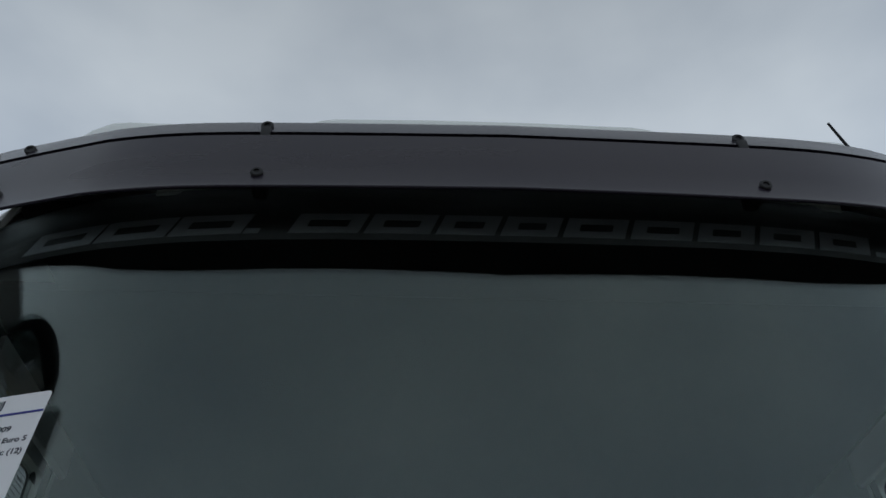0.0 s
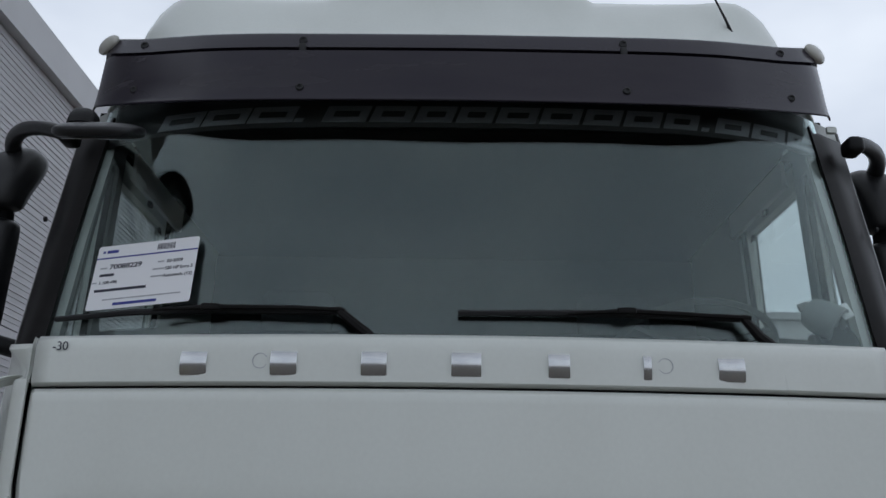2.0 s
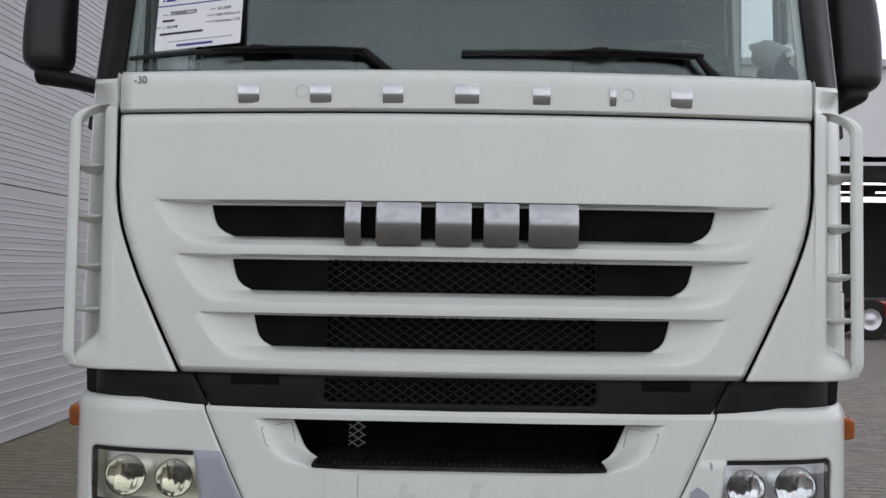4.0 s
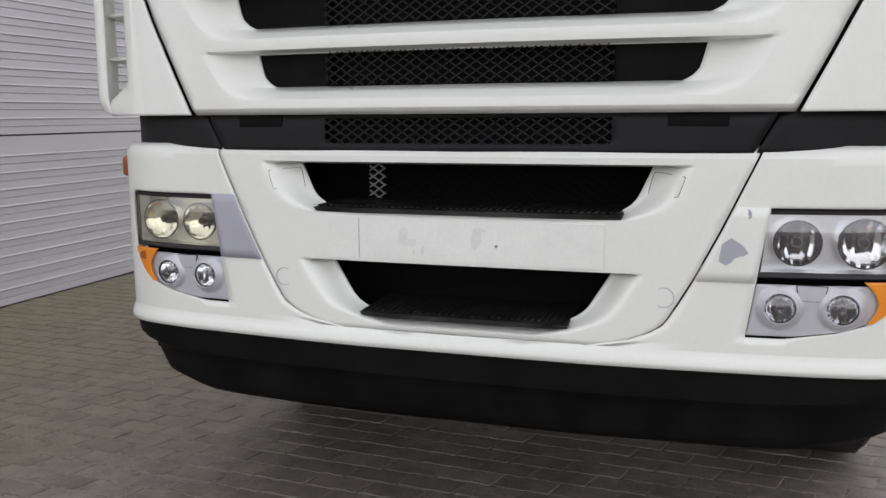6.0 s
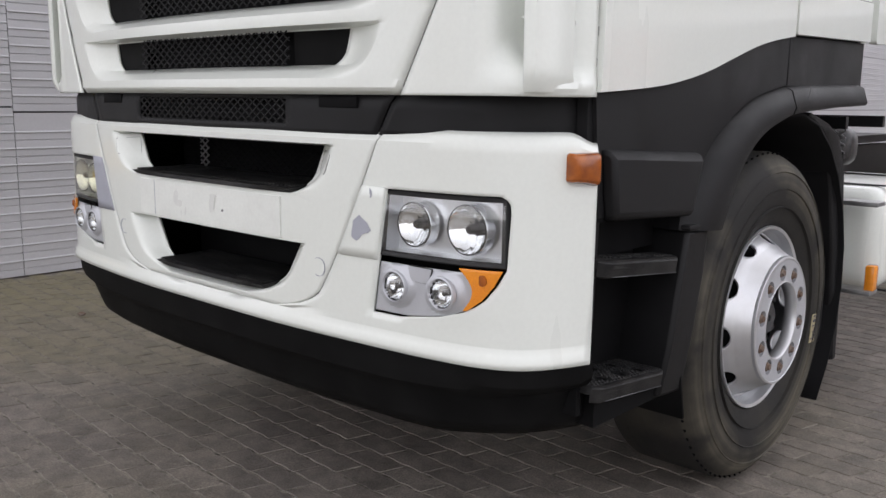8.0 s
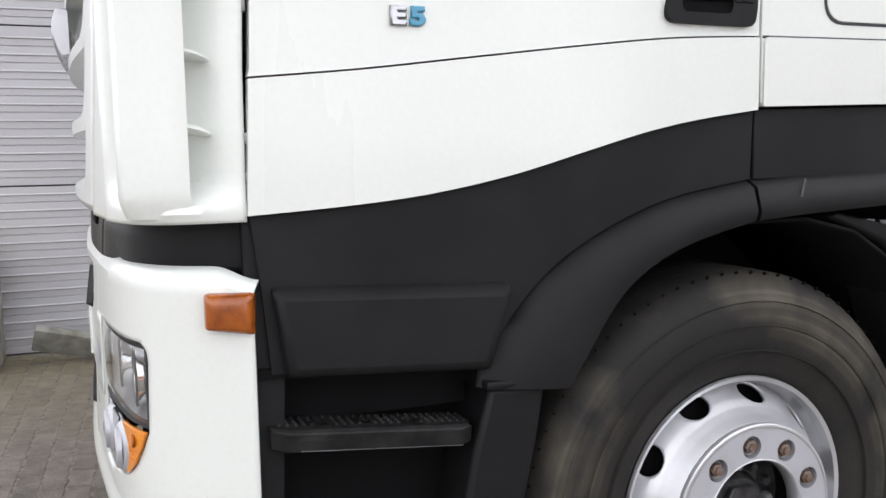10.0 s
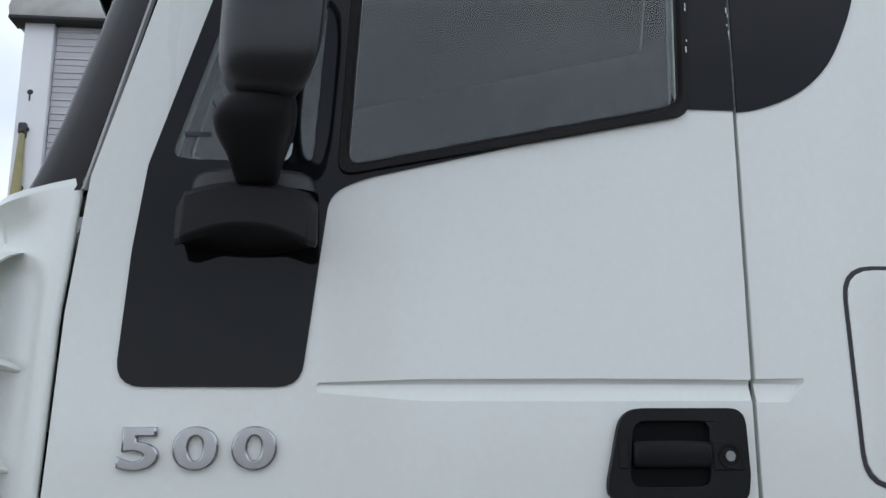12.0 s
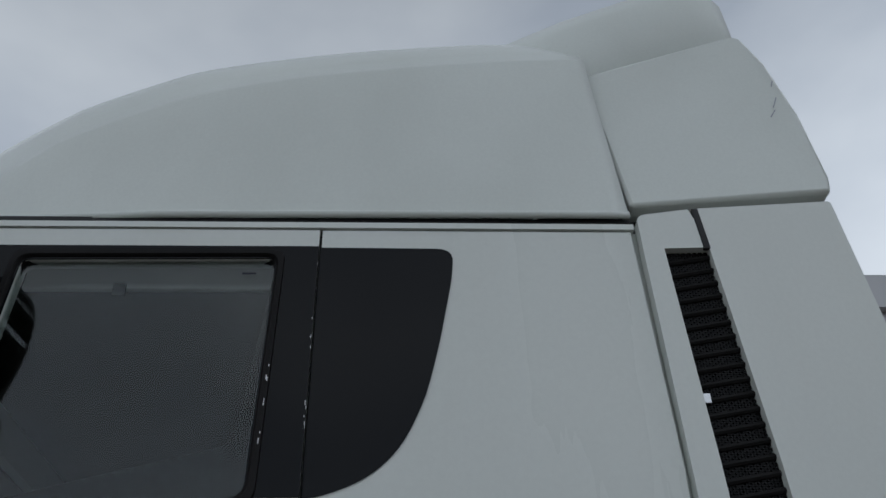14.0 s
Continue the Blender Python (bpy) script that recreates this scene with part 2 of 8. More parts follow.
FASCIA = material("pale_fascia", (0.55, 0.55, 0.56), 0.5, spots=0.2, spot_scale=2, var=0.03)
TARP = material("dirty_white_tarpaulin", (0.50, 0.50, 0.47), 0.6, spots=0.7, spot_scale=5, spot_color=(0.26, 0.25, 0.22), var=0.05, bump=0.1)
STRAP = material("faded_yellow_strap", (0.36, 0.33, 0.16), 0.8, spots=0.6, spot_scale=12, spot_color=(0.2, 0.2, 0.14), var=0.1)
CONCRETE = material("weathered_concrete", (0.30, 0.295, 0.26), 0.85, spots=0.95, spot_scale=8, spot_color=(0.12, 0.115, 0.085), fine_scale=120, var=0.12, bump=0.5)
YELLOW = material("yellow_plastic", (0.75, 0.45, 0.02), 0.4, spots=0.3, spot_scale=10, var=0.05)
RED = material("red_paint", (0.42, 0.025, 0.02), 0.3, spots=0.2, spot_scale=4, var=0.03, coat=0.4)
ORANGE = material("orange_paint", (0.55, 0.17, 0.02), 0.35, spots=0.2, spot_scale=4, var=0.03, coat=0.3)
HALL = material("white_hall_cladding", (0.74, 0.745, 0.75), 0.5, spots=0.1, spot_scale=1, var=0.02)
# the open bay's dimness is put into this dark colour
BAY_SHADE = material("bay_shade_grey", (0.07, 0.07, 0.072), 0.8, spots=0.5, spot_scale=0.6, var=0.05)
FROSTED = material("frosted_lamp_plastic", (0.52, 0.51, 0.46), 0.3, spots=0.3, spot_scale=20, var=0.03, coat=0.4)
LENS = glass("clear_lens", (0.97, 0.98, 0.98), bare=0.07)
BOWL = material("fluted_lamp_reflector", (0.90, 0.91, 0.92), 0.09, metal=1.0, var=0.02)
bn, bl = BOWL.node_tree.nodes, BOWL.node_tree.links
flutes, relief, where = bn.new("ShaderNodeTexWave"), bn.new("ShaderNodeBump"), bn.new("ShaderNodeTexCoord")
flutes.inputs["Scale"].default_value, flutes.inputs["Distortion"].default_value = 15, 2.5
relief.inputs["Strength"].default_value, relief.inputs["Distance"].default_value = 0.28, 0.003
bl.new(where.outputs["Object"], flutes.inputs["Vector"]), bl.new(flutes.outputs["Fac"], relief.inputs["Height"])
bl.new(relief.outputs["Normal"], bn["Principled BSDF"].inputs["Normal"])
HOUSING = material("bright_lamp_housing", (0.74, 0.75, 0.77), 0.30, metal=0.85, spots=0.15, spot_scale=25, var=0.02)
MESH = material("black_steel_mesh", (0.014, 0.014, 0.015), 0.4, spots=0.6, spot_scale=30, spot_color=(0.03, 0.029, 0.028), var=0.15, spec=0.15)
WINDOW = glass("tinted_window", (0.66, 0.72, 0.71), bare=0.036)
SCREEN = glass("windscreen_glass", (0.83, 0.89, 0.87), bare=0.058, sheen=(0.88, 1.0, 0.98))
TUBE = bpy.data.materials.new("lit_tube")
TUBE.use_nodes = True
TUBE.node_tree.nodes["Principled BSDF"].inputs["Emission Color"].default_value = (1, 0.98, 0.92, 1)
TUBE.node_tree.nodes["Principled BSDF"].inputs["Emission Strength"].default_value = 3.0


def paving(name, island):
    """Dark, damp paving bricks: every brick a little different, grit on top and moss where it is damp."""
    m = bpy.data.materials.new(name)
    m.use_nodes = True
    n, l = m.node_tree.nodes, m.node_tree.links
    p = n["Principled BSDF"]
    p.inputs["Roughness"].default_value = 0.62
    geo = n.new("ShaderNodeNewGeometry")
    info = n.new("ShaderNodeObjectInfo")
    r = n.new("ShaderNodeValToRGB")
    r.color_ramp.elements[0].color, r.color_ramp.elements[1].color = (0.132, 0.115, 0.100, 1), (0.182, 0.158, 0.138, 1)
    mid = r.color_ramp.elements.new(0.5)
    mid.color = (0.156, 0.136, 0.119, 1)
    l.new(geo.outputs["Random Per Island"] if island else info.outputs["Random"], r.inputs["Fac"])
    tex = n.new("ShaderNodeTexNoise")
    tex.inputs["Scale"].default_value, tex.inputs["Detail"].default_value, tex.inputs["Roughness"].default_value = 170, 5, 0.7
    l.new(geo.outputs["Position"], tex.inputs["Vector"])
    grit = n.new("ShaderNodeMapRange")
    grit.inputs["From Min"].default_value, grit.inputs["From Max"].default_value = 0.3, 0.75
    grit.inputs["To Min"].default_value, grit.inputs["To Max"].default_value = 0.45, 1.75
    l.new(tex.outputs["Fac"], grit.inputs["Value"])
    hsv = n.new("ShaderNodeHueSaturation")
    l.new(r.outputs["Color"], hsv.inputs["Color"])
    patch = n.new("ShaderNodeTexNoise")
    patch.inputs["Scale"].default_value, patch.inputs["Detail"].default_value, patch.inputs["Roughness"].default_value = 9, 6, 0.65
    l.new(geo.outputs["Position"], patch.inputs["Vector"])
    blot = n.new("ShaderNodeMapRange")
    blot.inputs["From Min"].default_value, blot.inputs["From Max"].default_value = 0.3, 0.7
    blot.inputs["To Min"].default_value, blot.inputs["To Max"].default_value = 0.62, 1.42
    l.new(patch.outputs["Fac"], blot.inputs["Value"])
    tone = n.new("ShaderNodeMath")
    tone.operation = "MULTIPLY"
    l.new(grit.outputs["Result"], tone.inputs[0]), l.new(blot.outputs["Result"], tone.inputs[1])
    l.new(tone.outputs["Value"], hsv.inputs["Value"])
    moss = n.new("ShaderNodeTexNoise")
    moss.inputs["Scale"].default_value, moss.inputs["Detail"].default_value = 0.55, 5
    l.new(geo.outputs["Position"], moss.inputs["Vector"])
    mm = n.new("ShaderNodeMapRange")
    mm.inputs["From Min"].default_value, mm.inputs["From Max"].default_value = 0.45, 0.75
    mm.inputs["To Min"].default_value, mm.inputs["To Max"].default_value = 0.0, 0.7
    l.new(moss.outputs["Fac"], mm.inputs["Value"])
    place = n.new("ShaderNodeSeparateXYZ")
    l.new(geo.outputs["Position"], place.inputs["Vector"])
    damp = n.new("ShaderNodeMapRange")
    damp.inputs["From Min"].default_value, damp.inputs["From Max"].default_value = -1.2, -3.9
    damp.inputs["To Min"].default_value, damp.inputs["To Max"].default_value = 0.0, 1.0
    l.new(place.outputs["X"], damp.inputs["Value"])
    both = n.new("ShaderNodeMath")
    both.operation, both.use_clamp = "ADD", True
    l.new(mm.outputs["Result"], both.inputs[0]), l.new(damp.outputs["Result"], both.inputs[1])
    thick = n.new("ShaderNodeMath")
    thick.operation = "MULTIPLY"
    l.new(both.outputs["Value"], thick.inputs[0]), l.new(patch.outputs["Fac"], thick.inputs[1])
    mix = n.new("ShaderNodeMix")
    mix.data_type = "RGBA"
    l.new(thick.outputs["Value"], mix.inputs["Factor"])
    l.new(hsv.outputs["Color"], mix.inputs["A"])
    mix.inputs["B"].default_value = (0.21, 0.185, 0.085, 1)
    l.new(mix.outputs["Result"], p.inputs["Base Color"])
    b = n.new("ShaderNodeBump")
    b.inputs["Strength"].default_value, b.inputs["Distance"].default_value = 0.5, 0.004
    l.new(tex.outputs["Fac"], b.inputs["Height"])
    l.new(b.outputs["Normal"], p.inputs["Normal"])
    return m


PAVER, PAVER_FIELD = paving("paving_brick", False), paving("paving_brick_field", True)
JOINT_SAND = material("joint_sand", (0.25, 0.225, 0.19), 0.9, spots=1.0, spot_scale=26, spot_color=(0.07, 0.064, 0.052), fine_scale=300, var=0.3, bump=0.5)


# ---- mesh helpers ----
def part(name, bm, mat, parent, label="", sharp=35, solid=0.0, bevel=0.0, flip=1):
    """Links a bmesh as one mesh object under a thing or a part."""
    if flip < 0:
        bmesh.ops.scale(bm, vec=(-1, 1, 1), verts=bm.verts)
    bmesh.ops.recalc_face_normals(bm, faces=bm.faces)
    me = bpy.data.meshes.new(name)
    bm.to_mesh(me)
    bm.free()
    me.materials.append(mat)
    me.polygons.foreach_set("use_smooth", [True] * len(me.polygons))
    me.set_sharp_from_angle(angle=radians(sharp))
    ob = new(name, me)
    if parent is not None:
        ob.parent = parent
    if solid:
        s = ob.modifiers.new("thickness", "SOLIDIFY")
        s.thickness, s.offset = solid, 0
    if bevel:
        b = ob.modifiers.new("rounded", "BEVEL")
        b.width, b.segments, b.limit_method, b.angle_limit = bevel, 2, "ANGLE", radians(40)
    if label:
        ob["label"] = label
    return ob


def thing(name, label, category, group="", kind="", at=(0, 0, 0)):
    ob = new(name)
    ob.location = at
    return tagged(ob, label, category, group, kind)


def lerp(table, v):
    """Straight lines through (v, value) pairs in rising order."""
    if v <= table[0][0]:
        return table[0][1]
    for (a, p), (b, q) in zip(table, table[1:]):
        if v <= b:
            return p + (q - p) * (v - a) / (b - a)
    return table[-1][1]


def smooth(t):
    t = min(1, max(0, t))
    return t * t * (3 - 2 * t)


def box(bm, c, size, rot=None):
    m = Matrix.Translation(c) @ (rot or Matrix()) @ Matrix.Diagonal((*size, 1))
    return bmesh.ops.create_cube(bm, size=1, matrix=m)["verts"]


def rbox(c, size, r=0.01, seg=2, rot=None):
    bm = bmesh.new()
    bmesh.ops.create_cube(bm, size=1, matrix=Matrix.Diagonal((*size, 1)))
    bmesh.ops.bevel(bm, geom=bm.edges[:], offset=r, segments=seg, affect="EDGES", profile=0.5)
    bmesh.ops.transform(bm, matrix=Matrix.Translation(c) @ (rot or Matrix()), verts=bm.verts)
    return bm




def lathe(bm, profile, c, axis="x", n=32, turn=0.0):
    """Turns (radius, height) pairs about an axis through c."""
    rings = []
    for r, h in profile:
        ring = []
        for i in range(n):
            a = 2 * math.pi * i / n + turn
            u, v = r * math.cos(a), r * math.sin(a)
            p = {"x": (h, u, v), "y": (u, h, v), "z": (u, v, h)}[axis]
            ring.append(bm.verts.new(Vector(c) + Vector(p)))
        rings.append(ring)
    for a, b in zip(rings, rings[1:]):
        for i in range(n):
            bm.faces.new((a[i], a[(i + 1) % n], b[(i + 1) % n], b[i]))
    return rings


def disc(bm, r, c, axis="y", n=32, depth=0.01):
    rings = lathe(bm, [(r, 0), (r, depth)], c, axis, n)
    bm.faces.new(rings[0]), bm.faces.new(rings[1])


def tube(bm, pts, r, n=8, flat=1.0):
    """A round (or flattened) bar along points."""
    pts, rings = [Vector(p) for p in pts], []
    for i, p in enumerate(pts):
        d = (pts[min(i + 1, len(pts) - 1)] - pts[max(i - 1, 0)]).normalized()
        side = d.cross(Vector((0.13, 0.21, 0.97))).normalized()
        up = side.cross(d)
        rr = r[i] if isinstance(r, (list, tuple)) else r
        rings.append([bm.verts.new(p + side * rr * math.cos(2 * math.pi * k / n) + up * rr * flat * math.sin(2 * math.pi * k / n)) for k in range(n)])
    for a, b in zip(rings, rings[1:]):
        for i in range(n):
            bm.faces.new((a[i], a[(i + 1) % n], b[(i + 1) % n], b[i]))
    bm.faces.new(rings[0]), bm.faces.new(rings[-1])


def loft(bm, rings, closed=True, caps=True):
    vs = [[bm.verts.new(p) for p in ring] for ring in rings]
    n = len(vs[0])
    for a, b in zip(vs, vs[1:]):
        for i in range(n if closed else n - 1):
            bm.faces.new((a[i], a[(i + 1) % n], b[(i + 1) % n], b[i]))
    if caps:
        bm.faces.new(vs[0]), bm.faces.new(vs[-1])
    return vs


def fillet(pts, r, n=5):
    """A polygon with its corners rounded; r: one radius, or one a corner."""
    out, k = [], len(pts)
    for i, p in enumerate(pts):
        a, b, c = Vector(pts[i - 1]), Vector(p), Vector(pts[(i + 1) % k])
        rr = r[i] if isinstance(r, (list, tuple)) else r
        u, v = (a - b), (c - b)
        rr = min(rr, u.length * 0.48, v.length * 0.48)
        if rr < 1e-5:
            out.append(tuple(b))
            continue
        p0, p1 = b + u.normalized() * rr, b + v.normalized() * rr
        for j in range(n + 1):
            t = j / n
            out.append(tuple((1 - t) ** 2 * p0 + 2 * t * (1 - t) * b + t * t * p1))
    return out


def plate(bm, outer, at, thick, axis="x", holes=()):
    """A flat plate with holes: outline in the other two axes, outer face at `at`, its back `thick` further in."""
    from mathutils.geometry import tessellate_polygon
    loops = [[Vector((*p, 0)) for p in loop] for loop in (outer, *holes)]
    tris = tessellate_polygon(loops)
    flat = [p for loop in loops for p in loop]
    place = {"x": lambda p, h: (h, p.x, p.y), "y": lambda p, h: (p.x, h, p.y), "z": lambda p, h: (p.x, p.y, h)}[axis]
    top = [bm.verts.new(place(p, at)) for p in flat]
    low = [bm.verts.new(place(p, at - thick)) for p in flat]
    for t in tris:
        bm.faces.new([top[i] for i in t])
        bm.faces.new([low[i] for i in reversed(t)])
    start = 0
    for loop in loops:
        k = len(loop)
        for i in range(k):
            a, b = start + i, start + (i + 1) % k
            bm.faces.new((top[a], top[b], low[b], low[a]))
        start += k


def sheet(bm, zs, knots, subs, place, skip=None):
    """A sheet of rows at the heights zs. knots(z): positions along the row; subs: pieces between them. skip(n, z): an opening."""
    rows = []
    for z in zs:
        k, row = knots(z), []
        for n, (a, b) in enumerate(zip(k, k[1:])):
            row += [(a + (b - a) * i / subs[n]) for i in range(subs[n])]
        row.append(k[-1])
        rows.append([bm.verts.new(place(x, z)) for x in row])
    which = [n for n, s in enumerate(subs) for _ in range(s)]
    for j in range(len(zs) - 1):
        mid = (zs[j] + zs[j + 1]) / 2
        for i, n in enumerate(which):
            if not (skip and skip(n, mid)):
                bm.faces.new((rows[j][i], rows[j][i + 1], rows[j + 1][i + 1], rows[j + 1][i]))
    loose = [v for v in bm.verts if not v.link_faces]
    bmesh.ops.delete(bm, geom=loose, context="VERTS")


def steps(*marks, fine=0.02):
    """Rising heights that hold every mark, no further apart than fine."""
    marks, out = sorted(set(marks)), []
    for a, b in zip(marks, marks[1:]):
        k = max(1, math.ceil((b - a) / fine))
        out += [a + (b - a) * i / k for i in range(k)]
    return out + [marks[-1]]


def lettering(text, size, mat, parent, m, name="lettering", depth=0.0006, align="LEFT", bold=0.0, wide=1.0):
    """Built-in font, turned into a mesh."""
    cu = bpy.data.curves.new(name, "FONT")
    cu.body, cu.size, cu.extrude, cu.align_x, cu.offset = text, size, depth, align, bold
    cu.bevel_depth, cu.bevel_resolution = (0.0022, 1) if depth > 0.002 else (0.0, 0)
    ob = bpy.data.objects.new(name, cu)
    me = bpy.data.meshes.new_from_object(ob)
    bpy.data.objects.remove(ob)
    bpy.data.curves.remove(cu)
    me.materials.append(mat)
    me.transform(m @ Matrix.Diagonal((wide, 1, 1, 1)))
    made = new(name, me)
    made.parent = parent
    return made


def diamonds(bm, x0, x1, z0, z1, y, pitch=(0.036, 0.024), w=0.0032):
    """Expanded metal: slanting wires both ways, clipped to a rectangle."""
    px, pz = pitch
    slope = pz / px
    for sgn in (1, -1):
        k0, k1 = (z0 - sgn * slope * (x1 if sgn > 0 else x0)), (z1 - sgn * slope * (x0 if sgn > 0 else x1))
        k = math.floor(k0 / pz) * pz
        while k < k1 + pz:
            xa, xb = sorted(((z0 - k) / (sgn * slope), (z1 - k) / (sgn * slope)))
            xa, xb = max(x0, xa), min(x1, xb)
            if xb - xa > 0.004:
                za, zb = k + sgn * slope * xa, k + sgn * slope * xb
                d = Vector((xb - xa, 0, zb - za))
                nrm = Vector((-d.z, 0, d.x)).normalized() * w / 2
                a, b, h = Vector((xa, y, za)), Vector((xb, y, zb)), Vector((0, 0.004, 0))
                loft(bm, [[a + nrm, a - nrm, a - nrm + h, a + nrm + h], [b + nrm, b - nrm, b - nrm + h, b + nrm + h]])
            k += pz


# ---- the truck ----
truck = thing("truck", "white heavy tractor truck with black lower trim parked on brick paving", "truck")


def front_y(x):
    return -0.062 + 0.075 * x * x


def slot_half(z):
    return 0.560 + (z - 1.355) * 0.415


SEAM = [(1.28, 0.803), (1.416, 0.87), (1.545, 0.932), (1.62, 0.962), (1.685, 0.985), (1.75, 0.999), (1.814, 1.005), (2.16, 1.006)]
SLOTS = [(1.779, 1.764, 1.670, 1.646), (1.624, 1.608, 1.515, 1.485), (1.459, 1.447, 1.355, 1.322)]


def slot_knots(z):
    o, e = slot_half(z), lerp(SEAM, z) - 0.006
    r = min(o + 0.155, e - 0.02)
    for zt, zo, zb, zl in SLOTS:
        if zl <= z <= zt:
            u = (zt - z) / (zt - zl)
            o += 0.022 * u - 0.115 * max(0, (u - 0.45) / 0.55) ** 2.2
            r = o + (r - o) * (1 - 0.32 * u ** 3)
    return [-e, -r, -o, o, r, e]


def slot_depth(x, z):
    for zt, zo, zb, zl in SLOTS:
        if zl < z < zt - 0.001:
            k = slot_knots(z)
            o, r = k[3], k[4]
            deep = 0.055 * min(1, (zt - z) / 0.007)
            if z < zb:
                deep *= (z - zl) / (zb - zl)
            u = min(1, max(0, (abs(x) - o) / (r - o)))
            return deep * (1 - u ** 1.7) ** 1.15
    return 0.0


def panel_place(x, z):
    e = lerp(SEAM, z) - 0.006
    roll = 0.008 * smooth((abs(x) - e + 0.012) / 0.012)
    roll += 0.010 * smooth((1.302 - z) / 0.017) + 0.006 * smooth((z - 2.010) / 0.012)
    return (x, front_y(x) + slot_depth(x, z) + roll, z)


bm = bmesh.new()
marks = [1.285, 1.302, 2.010, 2.022]
for zt, zo, zb, zl in SLOTS:
    marks += [zt, zt - 0.007, zo, zb, zl, zl - 0.004]
sheet(bm, steps(*marks, fine=0.018), slot_knots, [8, 10, 30, 10, 8], panel_place,
      lambda n, z: n == 2 and any(zb < z < zo for zt, zo, zb, zl in SLOTS))
part("grille_panel", bm, WHITE, truck, "white front flap with three scooped slots", sharp=28, solid=0.008)

bm = bmesh.new()
sheet(bm, steps(2.032, 2.04, 2.135, 2.147, fine=0.02), lambda z: [-lerp(SEAM, z) + 0.006, 0, lerp(SEAM, z) - 0.006], [24, 24],
      lambda x, z: (x, front_y(x) - 0.002 + 0.014 * smooth((z - 2.128) / 0.02) + 0.008 * smooth((2.040 - z) / 0.008), z))
part("badge_strip", bm, WHITE, truck, "white strip below the windscreen", solid=0.008)
for x in (-0.46, 0.46):
    bm = bmesh.new()
    lathe(bm, [(0.0175, 0), (0.0175, -0.0015), (0.0165, -0.0015), (0.0165, 0)], (x, front_y(x) - 0.0055, 2.085), "y", 24)
    part("plug_ring", bm, PRIMER, truck)

# dark insert and expanded metal behind the slots
bm = bmesh.new()
for zt, zo, zb, zl in SLOTS:
    hw = slot_half(zt) + 0.03
    spans = [(-hw, hw)] if zt > 1.7 else [(-hw, -0.385), (0.385, hw)]
    for x0, x1 in spans:
        loft(bm, [[(x, front_y(x) + 0.058, zb - 0.012), (x, front_y(x) + 0.058, zt), (x, front_y(x) + 0.068, zt), (x, front_y(x) + 0.068, zb - 0.012)]
                  for x in [x0 + (x1 - x0) * i / 28 for i in range(29)]])
part("grille_insert", bm, LIP, truck, "black moulded grille insert")
for zt, zo, zb, zl in SLOTS[1:]:
    bm = bmesh.new()
    diamonds(bm, -0.385, 0.385, zb + 0.006, zo + 0.002, -0.012, w=0.0026)
    part("grille_mesh", bm, MESH, truck, "black expanded metal mesh")
    # solid near-black sheet as the shade behind the mesh
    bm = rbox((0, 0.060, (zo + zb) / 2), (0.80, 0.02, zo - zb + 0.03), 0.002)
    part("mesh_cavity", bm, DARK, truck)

# maker's badges: plain chrome shapes
def badge_bar(x, z, w, h, d, tilt):
    """A chrome bar with a rounded face that leans up at the top and down at the foot."""
    bm = bmesh.new()
    bulge = 0.5 * h / (tilt * 0.85)
    face = [(-d + bulge * (1 - math.cos((v - 0.55) * tilt)), h * (v - 0.5)) for v in [i / 12 for i in range(13)]]
    rings = []
    for u, k in ((-0.5, 0.90), (-0.5 + 0.004 / w, 1.0), (0.5 - 0.004 / w, 1.0), (0.5, 0.90)):
        y0 = front_y(x) - 0.003
        rings.append([(x + w * u, y0 + (y * k), z + q * (1 if k == 1 else 0.97)) for y, q in face] + [(x + w * u, y0 + 0.006, z + h / 2 * k), (x + w * u, y0 + 0.006, z - h / 2 * k)])
    loft(bm, rings)
    return bm


for x, w in ((-0.613, 0.052), (-0.405, 0.052), (-0.2, 0.05), (0.008, 0.058), (0.217, 0.042), (0.418, 0.016), (0.613, 0.052)):
    part("badge_letter", badge_bar(x, 2.079, w * 1.16, 0.054, 0.013, 2.2), CHROME, truck, "plain chrome badge shape", sharp=40)
for x, w in ((-0.306, 0.046), (-0.178, 0.125), (-0.025, 0.100), (0.108, 0.098), (0.253, 0.138)):
    part("emblem_letter", badge_bar(x, 1.712, w, 0.118, 0.034, 2.0), BADGE, truck, "large plain chrome emblem shape", sharp=40)
lettering("-30", 0.030, INK, truck, pose(-0.958, front_y(0.95) - 0.0085, 2.112, 90, 0, -7), "handwritten_mark", 0.0003)

# black band between the front flap and the bumper
BAND = [(0.0, -0.030), (0.4, -0.024), (0.75, 0.004), (0.95, 0.038), (1.03, 0.070), (1.085, 0.125), (1.125, 0.20), (1.145, 0.30)]


def along(table, s):
    """The point at s metres along half a plan line, given as (x, y) pairs from the middle out."""
    left = s
    for (ax, ay), (bx, by) in zip(table, table[1:]):
        d = math.hypot(bx - ax, by - ay)
        if left <= d:
            return ax + (bx - ax) * left / d, ay + (by - ay) * left / d
        left -= d
    (ax, ay), (bx, by) = table[-2:]
    d = math.hypot(bx - ax, by - ay)
    return bx + (bx - ax) * left / d, by + (by - ay) * left / d


